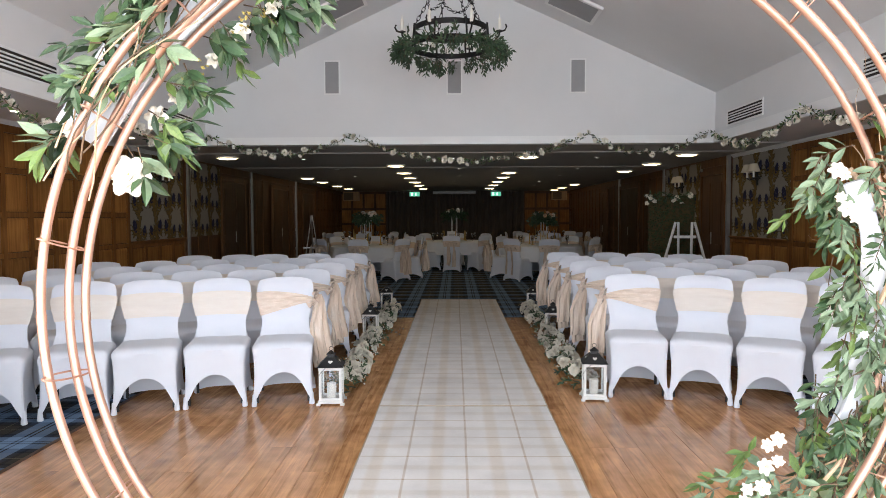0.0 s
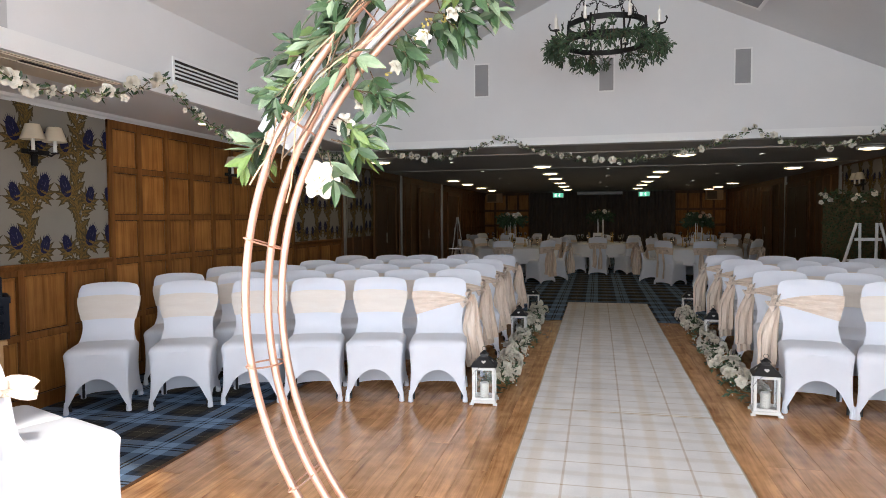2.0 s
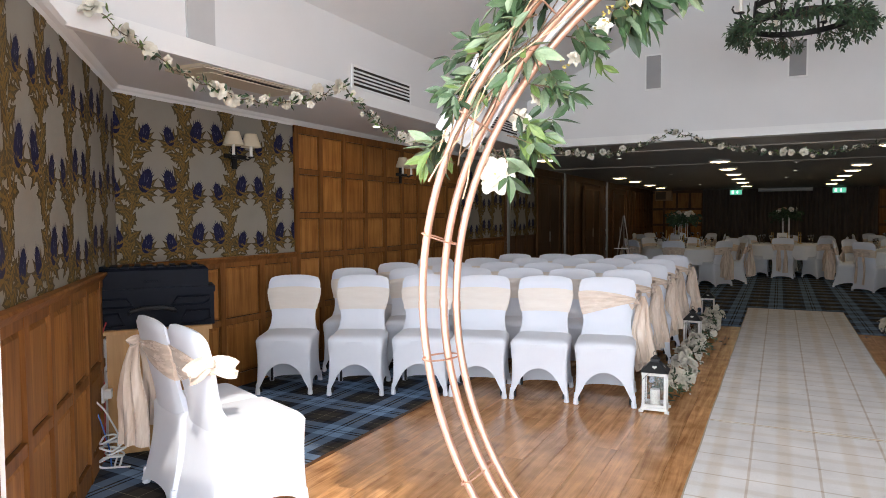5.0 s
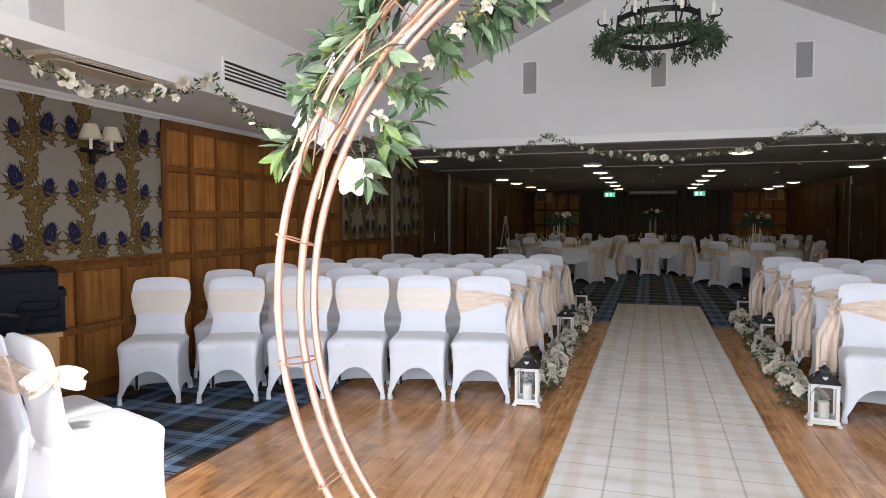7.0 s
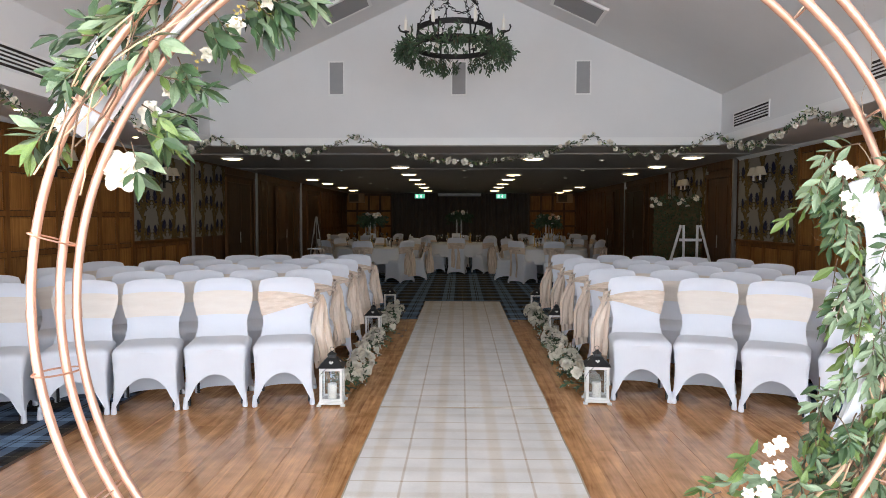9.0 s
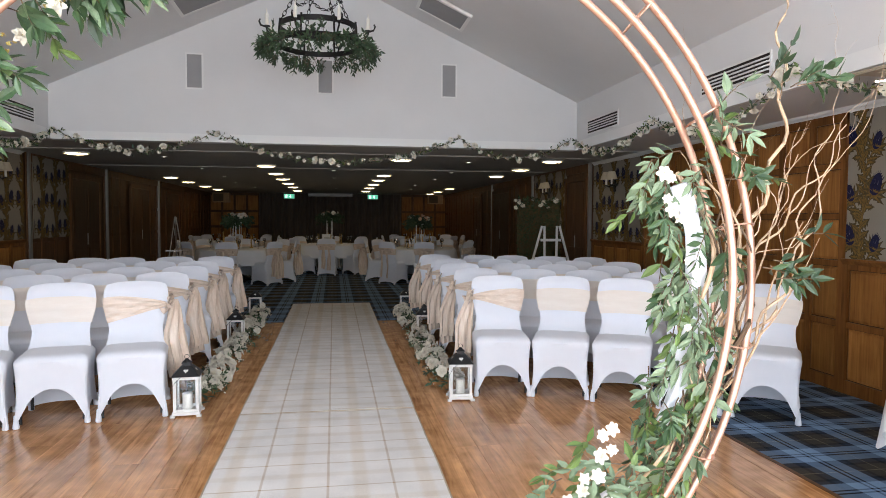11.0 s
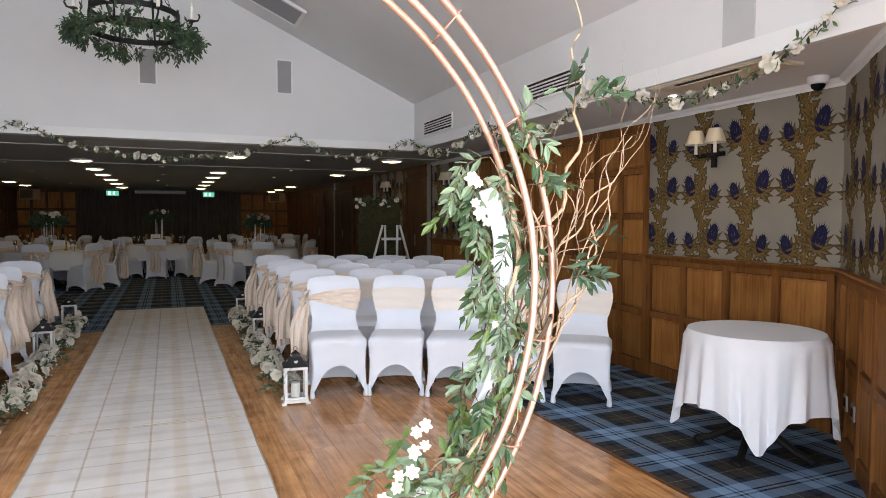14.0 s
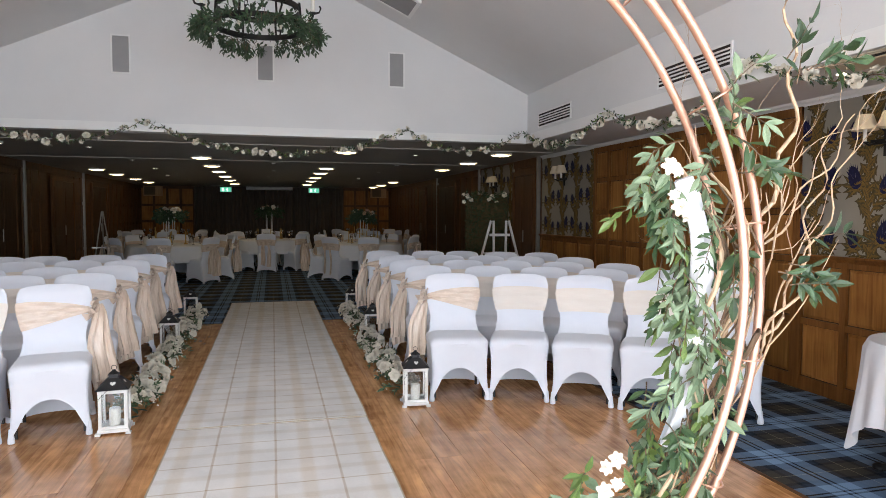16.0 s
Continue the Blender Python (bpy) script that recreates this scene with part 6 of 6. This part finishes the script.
sc = thing("projection_screen", "white rolled projection screen case under ceiling", "screen case")
part("case", Geo().tube([(-0.87, YE - 0.3, 2.29), (0.70, YE - 0.3, 2.29)], 0.06, 14), WHITE_PLASTIC, sc)
for x_ in (-0.8, 0.63):
    part("bracket", Geo().box(x_ - 0.02, x_ + 0.02, YE - 0.33, YE - 0.27, 2.3, ZS + 0.01), STEEL, sc, smooth=False)
for x0_, x1_ in ((-4.17, -3.6), (3.49, 4.04)):
    ls = thing("loudspeaker", "pale wooden loudspeaker box on far pier", "loudspeaker", group="far loudspeakers")
    part("cabinet", Geo().box(x0_, x1_, YE - 0.32, YE - 0.064, 2.0, 2.33), BEECH, ls, smooth=False)
    part("grille", Geo().box(x0_ + 0.03, x1_ - 0.2, YE - 0.33, YE - 0.32, 2.03, 2.30), surface("speaker_cloth", (0.16, 0.10, 0.05), rough=0.9), ls, smooth=False)


def cloth_round(r, h, hang, folds, seed, material, name="tablecloth", half=None):
    """A cloth over a round top; half: half the side of a square cloth, whose corners hang lowest, else it hangs evenly."""
    rr = random.Random(seed)
    n_ = 168
    rows = [[(r * f * math.cos(2 * math.pi * j / n_), r * f * math.sin(2 * math.pi * j / n_), h) for j in range(n_)] for f in (0.02, 0.5, 0.95)]
    ph = rr.uniform(0, 6)
    for k in range(1, 13):
        f = k / 12
        row = []
        for j in range(n_):
            a = 2 * math.pi * j / n_
            drop, corner = hang, 0.0
            if half:
                reach = half / max(abs(math.cos(a)), abs(math.sin(a)))
                corner = max(0.0, (reach / half - 1) / 0.414)      # 1 at a corner, 0 at the middle of a side
                drop = half - r + 0.25 * corner ** 1.05 - 0.05 * corner ** 9
            amp = folds * min(1, f * 1.5)
            w = amp * (1.2 - 2.2 * abs(math.sin(a * 5.5 + ph + 0.4 * math.sin(3 * a))) + 0.6 * math.sin(a * 13 + ph * 2))
            turn = 0.0
            if half:
                w = amp * (math.sin(a * 20 + 0.9 * math.sin(3 * a + ph)) * 0.8 + 0.35 * math.sin(a * 33 + ph)) * (0.4 + 0.6 * f)
                w += 0.035 * f * f * corner ** 2                   # the corners stand off in a cone
                turn = 0.10 * f * math.sin(4 * a) * (1 - corner)
            rad = r + 0.012 * math.sqrt(f) + (0.018 if half else 0.05) * f + w
            row.append((rad * math.cos(a + turn), rad * math.sin(a + turn), max(0.006, h - 0.008 * f - drop * f ** 0.98)))
        rows.append(row)
    g = Geo().grid(rows, True)
    g.add(rows[0], [tuple(range(n_))])
    return solid(g, 0.003)


def round_table(x, y, r, h):
    root = thing("round_table", "round table on black pedestal under a white cloth", "table", Matrix.Translation((x, y, 0.0015)), "round tables")
    part("tabletop", Geo().lathe([(r - 0.04, h - 0.04), (r - 0.028, h - 0.035), (r - 0.028, h - 0.018), (r - 0.04, h - 0.012)], 40), PANEL_DARK, root)
    part("pedestal", Geo().lathe([(0.045, 0.12), (0.04, 0.2), (0.032, 0.45), (0.06, h - 0.03)], 16), IRON, root)
    for k in range(4):
        a = math.pi / 2 * k + 0.5
        c, s = math.cos(a), math.sin(a)
        part("foot", Geo().tube([(0.03 * c, 0.03 * s, 0.20), (0.12 * c, 0.12 * s, 0.13), (0.24 * c, 0.24 * s, 0.05), (0.31 * c, 0.31 * s, 0.022)], [0.026, 0.026, 0.022, 0.022], 8).lathe([(0.01, 0.0), (0.032, 0.012), (0.032, 0.03), (0.01, 0.045)], 10, Matrix.Translation((0.32 * c, 0.32 * s, 0))), IRON, root)
    return root


round_table(3.42, 2.93, 0.40, 0.75)
tc = thing("tablecloth", "white linen tablecloth hanging in folds over a small round table", "tablecloth", pose(3.42, 2.93, 0.0015, 0, 0, 1))
part("cloth", cloth_round(0.405, 0.754, 0, 0.020, 5, LINEN, half=0.82), LINEN, tc)

TABLES = [(-2.10, 15.35, 8), (2.00, 15.30, 8), (-0.08, 17.95, 8), (-2.9, 20.3, 8), (2.75, 20.4, 8)]
cl_mesh = cloth_round(0.86, 0.756, 0.34, 0.014, 8, LINEN).mesh("cloth", LINEN)
rt = random.Random(33)
dining = []
glass_mesh = Geo().lathe([(0.032, 0.0), (0.006, 0.006), (0.005, 0.09), (0.03, 0.13), (0.036, 0.17), (0.03, 0.21)], 10).mesh("glass", GLASS)
stick_mesh = Geo().lathe([(0.04, 0), (0.04, 0.01), (0.012, 0.02), (0.010, 0.12), (0.02, 0.13), (0.01, 0.135), (0.01, 0.26), (0.002, 0.27)], 10).mesh("stick", GOLD)


def centrepiece(x, y, z, h, wide, seed):
    rr = random.Random(seed)
    root = thing("centrepiece", "tall white stand topped with flowers and trailing leaves", "flower arrangement", Matrix.Translation((x, y, z)), "table centrepieces")
    for k in range(4):
        a = math.pi / 2 * k + 0.6
        part("stand_leg", Geo().tube([(0.09 * math.cos(a), 0.09 * math.sin(a), 0), (0.09 * math.cos(a), 0.09 * math.sin(a), h)], 0.006, 6), WHITE_TRIM, root)
    part("stand_top", Geo().lathe([(0.11, h), (0.11, h + 0.012)], 20), WHITE_TRIM, root)
    lv, st = [], Geo()
    for i in range(70):
        a = rr.uniform(0, 2 * math.pi)
        sprig(rr, (0.06 * math.cos(a), 0.06 * math.sin(a), h + 0.03 + rr.uniform(0, 0.08)), (math.cos(a), math.sin(a), rr.uniform(-0.3, 0.9)), wide * rr.uniform(0.5, 1.0), 0.09, ["dark", "dark", "green"], st, lv, 0.9)
    place_leaves(root, lv, rr, 0)
    tagged(part("stem", st, VINE, root), kind="stuff")
    for i in range(8):
        d = unit(rr)
        part("rose", PEACH_ROSE if i % 3 else FLOWERS[rr.randrange(3)], None, root, m=frame_of((d.x * wide * 0.7, d.y * wide * 0.7, h + 0.12 + abs(d.z) * 0.08), unit(rr), (d.x, d.y - 0.5, abs(d.z)), rr.uniform(0.7, 1.0)))


for ti, (x_, y_, n_) in enumerate(TABLES):
    round_table(x_, y_, 0.85, 0.75)
    tcl = thing("tablecloth", "white linen cloth over a round dining table", "tablecloth", pose(x_, y_, 0.0015, 0, 0, 37 * ti), "dining tablecloths")
    part("cloth", cl_mesh, None, tcl)
    for k in range(n_):
        a = 2 * math.pi * k / n_ - 0.06 * (1 if ti % 2 == 0 else -1) + rt.uniform(-0.06, 0.06)
        if ti == 2:
            a = 2 * math.pi * k / n_ - math.pi / 2 + rt.uniform(-0.05, 0.05)
        rr_ = 0.74 + rt.uniform(-0.03, 0.09)
        m = pose(x_ + rr_ * math.cos(a), y_ + rr_ * math.sin(a), 0.0015, 0, 0, math.degrees(a) - 90 + rt.uniform(-9, 9))
        if dining:
            copy_thing(dining[0], m)
        else:
            dining.append(covered_chair("rear", "white covered dining chair with champagne satin bow", "dining chairs round the tables", m))
    for k in range(8):
        a = 2 * math.pi * (k + 0.25) / 8
        g_ = thing("wine_glass", "clear stemmed wine glass on white tablecloth", "glass", Matrix.Translation((x_ + 0.58 * math.cos(a), y_ + 0.58 * math.sin(a), 0.7615)), "wine glasses")
        part("glass", glass_mesh, None, g_)
    for k in range(6):
        a = 2 * math.pi * (k + 0.6) / 6
        g_ = thing("candlestick", "slim gilt candlestick on white tablecloth", "candlestick", Matrix.Translation((x_ + 0.34 * math.cos(a), y_ + 0.34 * math.sin(a), 0.7615)), "gilt candlesticks")
        part("stick", stick_mesh, None, g_)
centrepiece(-2.10, 15.35, 0.7615, 0.56, 0.30, 81)
centrepiece(2.00, 15.30, 0.7615, 0.54, 0.32, 82)
centrepiece(-0.08, 17.95, 0.7615, 0.66, 0.34, 83)
centrepiece(2.75, 20.4, 0.7615, 0.54, 0.28, 84)
centrepiece(-2.9, 20.3, 0.7615, 0.54, 0.28, 85)
sg = thing("table_sign", "small white framed table sign before a centrepiece", "sign", pose(-0.15, 17.62, 0.7615, -8))
part("board", Geo().box(-0.12, 0.12, -0.006, 0.006, 0.0, 0.26), WHITE_PAINT, sg, smooth=False)
part("prop", Geo().tube([(0, 0.005, 0.18), (0, 0.09, 0.003)], 0.005, 6), WHITE_PAINT, sg)
part("writing", Geo().box(-0.08, 0.08, -0.009, -0.006, 0.15, 0.165).box(-0.06, 0.06, -0.009, -0.006, 0.11, 0.122), BLACK, sg, smooth=False)

# easels and the moss backdrop
mo = thing("moss_backdrop", "dark green moss backdrop board with ivory flowers on top", "backdrop", pose(3.45, 10.75, 0.0015, 0, 0, -6))
part("board", Geo().box(-0.36, 0.36, -0.03, 0.03, 0.0, 1.74), DARK_PRINT, mo, smooth=False)
mg = Geo()
rm = random.Random(55)
for i in range(2600):
    b_ = (rm.uniform(-0.37, 0.37), -0.03, rm.uniform(0.02, 1.75))
    mg.leaf(b_, (rm.uniform(-1, 1), -0.8, rm.uniform(-1, 0.6)), unit(rm), rm.uniform(0.03, 0.055), 0.022, 0.3)
tagged(part("moss", mg, MOSS, mo), kind="stuff")
lv, st = [], Geo()
for i in range(26):
    sprig(rm, (rm.uniform(-0.4, 0.3), -0.03, 1.72), (rm.uniform(-0.8, 0.8), -0.4, rm.uniform(-0.2, 0.7)), rm.uniform(0.06, 0.14), 0.06, ["dark", "green"], st, lv, 0.8)
place_leaves(mo, lv, rm, 0)
tagged(part("stem", st, VINE, mo), kind="stuff")
for i in range(9):
    part("rose", FLOWERS[i % 3], None, mo, m=frame_of((-0.40 + 0.06 * (i % 3) + (0.07 * i if i > 4 else 0), -0.07, 1.74 - 0.04 * (i % 4)), unit(rm), (0, -1, 0.2), 0.6))
ea = thing("easel", "white painted A frame trestle before a moss backdrop", "easel", pose(3.40, 9.95, 0.0015, 0, 0, -5))
for s in (-1, 1):
    for q in (-1, 1):
        part("leg", Geo().tube([(s * 0.12 + q * 0.02, 0.0, 1.32), (s * 0.12 + (0.40 * s if q == s else -0.06 * s), q * 0.10, 0.0)], 0.019, 6), WHITE_PAINT, ea)
    part("cross_bar", Geo().box(s * 0.16 - 0.09, s * 0.16 + 0.09, -0.015, 0.015, 0.80, 0.83), WHITE_PAINT, ea, smooth=False)
part("top_bar", Geo().box(-0.16, 0.16, -0.02, 0.02, 1.08, 1.12), WHITE_PAINT, ea, smooth=False)
e2 = thing("easel", "dark metal tripod easel near side wall", "easel", pose(-3.25, 14.6, 0.0015, 0, 0, 10))
for x_, y_ in ((-0.22, 0.0), (0.22, 0.0), (0.0, 0.4)):
    part("leg", Geo().tube([(x_ * 0.05, 0.0, 1.45), (x_, y_, 0.0)], 0.013, 6), STEEL, e2)
part("shelf", Geo().box(-0.2, 0.2, -0.03, 0.0, 0.72, 0.745), STEEL, e2, smooth=False)

# ---- the corner by the bay: two chairs, cabinet, flight cases, cables ----
covered_chair("side", "sunlit white covered chair with cream bow on tartan carpet", "chairs by the cabinet", pose(-2.47, 2.61, 0.0015, 0, 0, 159), -1, 0.78, 0)
covered_chair("side", "white covered chair with champagne sash hanging behind", "chairs by the cabinet", pose(-2.86, 2.74, 0.0015, 0, 0, 158), 1, 0.5, 2)
cab = thing("cabinet", "beech veneer cabinet with pale worn edges on carpet", "cabinet", pose(-3.60, 2.78, 0.0015, 0, 0, 51))
part("body", Geo().box(-0.29, 0.29, 0.0, 0.36, 0.0, 0.73), BEECH, cab, smooth=False)
part("top", Geo().box(-0.31, 0.31, -0.02, 0.37, 0.73, 0.755, None, 0.004), BEECH, cab, smooth=False)
part("back_panel", Geo().box(-0.31, -0.292, 0.05, 0.34, 0.05, 0.70), WHITE_PLASTIC, cab, smooth=False)


def flight_case(m, w, d, h, seed):
    root = thing("equipment_case", "black ribbed plastic equipment case with latch and handle", "case", m, "stacked equipment cases")
    b = Geo().box(-w / 2, w / 2, 0, d, 0, h * 0.66, None, 0.012)
    part("body", b, PLASTIC, root, smooth=False)
    part("lid", Geo().box(-w / 2 + 0.03, w / 2 - 0.03, 0.01, d - 0.01, h * 0.66, h, None, 0.018), PLASTIC, root, smooth=False)
    part("rim", Geo().box(-w / 2 - 0.008, w / 2 + 0.008, -0.008, d + 0.008, h * 0.56, h * 0.66), PLASTIC, root, smooth=False)
    lt = part("latch", Geo().box(-0.045, 0.045, -0.030, -0.008, h * 0.44, h * 0.78), PLASTIC, root, smooth=False)
    part("latch_plate", Geo().box(-0.025, 0.025, -0.036, -0.028, h * 0.50, h * 0.68), PLASTIC, lt, smooth=False)
    part("handle", Geo().tube([(-0.13, -0.01, h * 0.26), (-0.12, -0.04, h * 0.30), (-0.06, -0.05, h * 0.345), (0.06, -0.05, h * 0.345), (0.12, -0.04, h * 0.30), (0.13, -0.01, h * 0.26)], 0.013, 8), BLACK, root)
    for s in (-1, 1):
        for x0, x1, z0, z1 in ((0.15, 0.46, 0.36, 0.50), (0.22, 0.46, 0.06, 0.26)):
            part("rib", Geo().tube([(s * w * x0, -0.003, h * z0), (s * w * (x0 + 0.05), -0.003, h * z1), (s * w * x1, -0.003, h * z1), (s * w * x1, -0.003, h * (z0 + 0.05)), (s * w * (x1 - 0.06), -0.003, h * z0)], 0.008, 6, closed=True), PLASTIC, root, smooth=False)
    for k in range(9):
        part("ridge", Geo().box(-w * 0.42 + k * w * 0.0935, -w * 0.42 + k * w * 0.0935 + 0.04, 0.02, d - 0.02, h - 0.002, h + 0.012, None, 0.005), PLASTIC, root, smooth=False)


flight_case(pose(-3.640, 2.77, 0.7568, 0, 0, 51), 0.72, 0.24, 0.37, 1)


def cable(name, label, pts, r, material):
    root = thing(name, label, "cable", group="loose cables")
    fine = []
    for a, b in zip(pts, pts[1:]):
        for k in range(8):
            fine.append(Vector(a).lerp(Vector(b), k / 8))
    fine.append(Vector(pts[-1]))
    for _ in range(3):
        fine = [fine[0]] + [(fine[i - 1] + fine[i] * 2 + fine[i + 1]) / 4 for i in range(1, len(fine) - 1)] + [fine[-1]]
    part("lead", Geo().tube(fine, r, 6), material, root)


cb = Vector((-3.66, 2.36, 0))
cable("power_lead", "white coiled power lead on carpet by the socket", [cb + Vector((-0.03, 0, 0.42)), cb + Vector((-0.01, 0.0, 0.2)), cb + Vector((0.02, 0.02, 0.01))] + [cb + Vector((0.07 + (0.05 + 0.03 * math.sin(k * 2.7)) * math.cos(k * 1.3), 0.08 + (0.06 + 0.03 * math.cos(k * 1.9)) * math.sin(k * 1.3), 0.012 + 0.05 * abs(math.sin(k * 1.1)) + 0.006 * k)) for k in range(26)], 0.006, WHITE_PLASTIC)
cable("signal_lead", "red signal lead hanging from equipment case", [(-3.80, 2.62, 0.86), (-3.84, 2.56, 0.80), (-3.80, 2.50, 0.62), (-3.76, 2.52, 0.45), (-3.74, 2.50, 0.2), (-3.70, 2.46, 0.01)], 0.004, RED_CABLE)
cable("signal_lead", "red signal lead looped beside the cabinet", [(-3.82, 2.60, 0.84), (-3.76, 2.50, 0.72), (-3.80, 2.46, 0.5), (-3.74, 2.48, 0.3)], 0.004, RED_CABLE)
cable("power_lead", "white power lead looped from the wall socket", [cb + Vector((-0.02, 0.03, 0.40)), cb + Vector((0.05, 0.05, 0.34)), cb + Vector((0.09, 0.10, 0.20)), cb + Vector((0.06, 0.12, 0.07)), cb + Vector((0.10, 0.06, 0.015)), cb + Vector((0.16, 0.12, 0.010))], 0.005, WHITE_PLASTIC)
cable("network_lead", "blue network lead from wall socket to carpet", [(-3.72, 2.40, 0.40), (-3.66, 2.42, 0.26), (-3.62, 2.44, 0.10), (-3.58, 2.42, 0.008)], 0.004, BLUE_CABLE)
for i, (u_, z_) in enumerate(((0.78, 0.36), (0.62, 0.42), (0.62, 0.30))):
    so = thing("wall_socket", "white double wall socket on oak dado", "socket", m_west @ pose(u_, 0.026, z_, 0, 0, 180), "wall sockets")
    part("plate", Geo().box(-0.073, 0.073, -0.012, 0.0, 0, 0.088), WHITE_PLASTIC, so, smooth=False)
    part("plug", Geo().box(-0.055, -0.005, -0.05, -0.012, 0.02, 0.068), WHITE_PLASTIC if i == 0 else PLASTIC, so, smooth=False)
for i, (u_, z_) in enumerate(((0.50, 0.30), (0.72, 0.30))):
    so = thing("wall_socket", "steel wall socket on oak dado of the bay", "socket", m_east @ pose(u_, -0.026, z_), "wall sockets")
    part("plate", Geo().box(-0.045, 0.045, -0.010, 0.0, 0, 0.088), STEEL, so, smooth=False)
    part("insert", Geo().box(-0.022, 0.022, -0.013, -0.010, 0.02, 0.068), PLASTIC, so, smooth=False)

# ---- pieces: fielded panels and floor boards ----
for root_, w_, h_, at_ in LATE:
    key = (w_, h_)
    if key not in CELLS:
        CELLS[key] = cell(w_, h_).mesh("panel", PANEL_V, False)
    part("panel", CELLS[key], PANEL_V, root_, m=Matrix.Translation(at_))

boards = tagged(new("floorboards"), "worn varnished oak dance floor boards", "floor", kind="structure")
rb = random.Random(11)
BOARD_W = 0.153
mesh_of = {}
x = -2.60
while x < 2.58 - 0.02:
    w_ = min(BOARD_W, 2.58 - x)
    y = YB - rb.choice((0.0, 0.4, 0.8, 1.2))
    while y < 9.18:
        l_ = rb.choice((1.6, 2.0, 2.4))
        y0, y1 = max(y, YB), min(y + l_, 9.18)
        if y1 - y0 > 0.03:
            key = (round(w_, 4), round(y1 - y0, 4))
            if key not in mesh_of:
                mesh_of[key] = Geo().box(0.0004, w_ - 0.0004, 0.0003, y1 - y0 - 0.0003, -0.02, 0.0, None, 0.0010).mesh("board", OAK, False)
            part("board", mesh_of[key], OAK, boards, m=Matrix.Translation((x, y0, rb.uniform(-0.0006, 0.0006))))
        y += l_
    x += BOARD_W
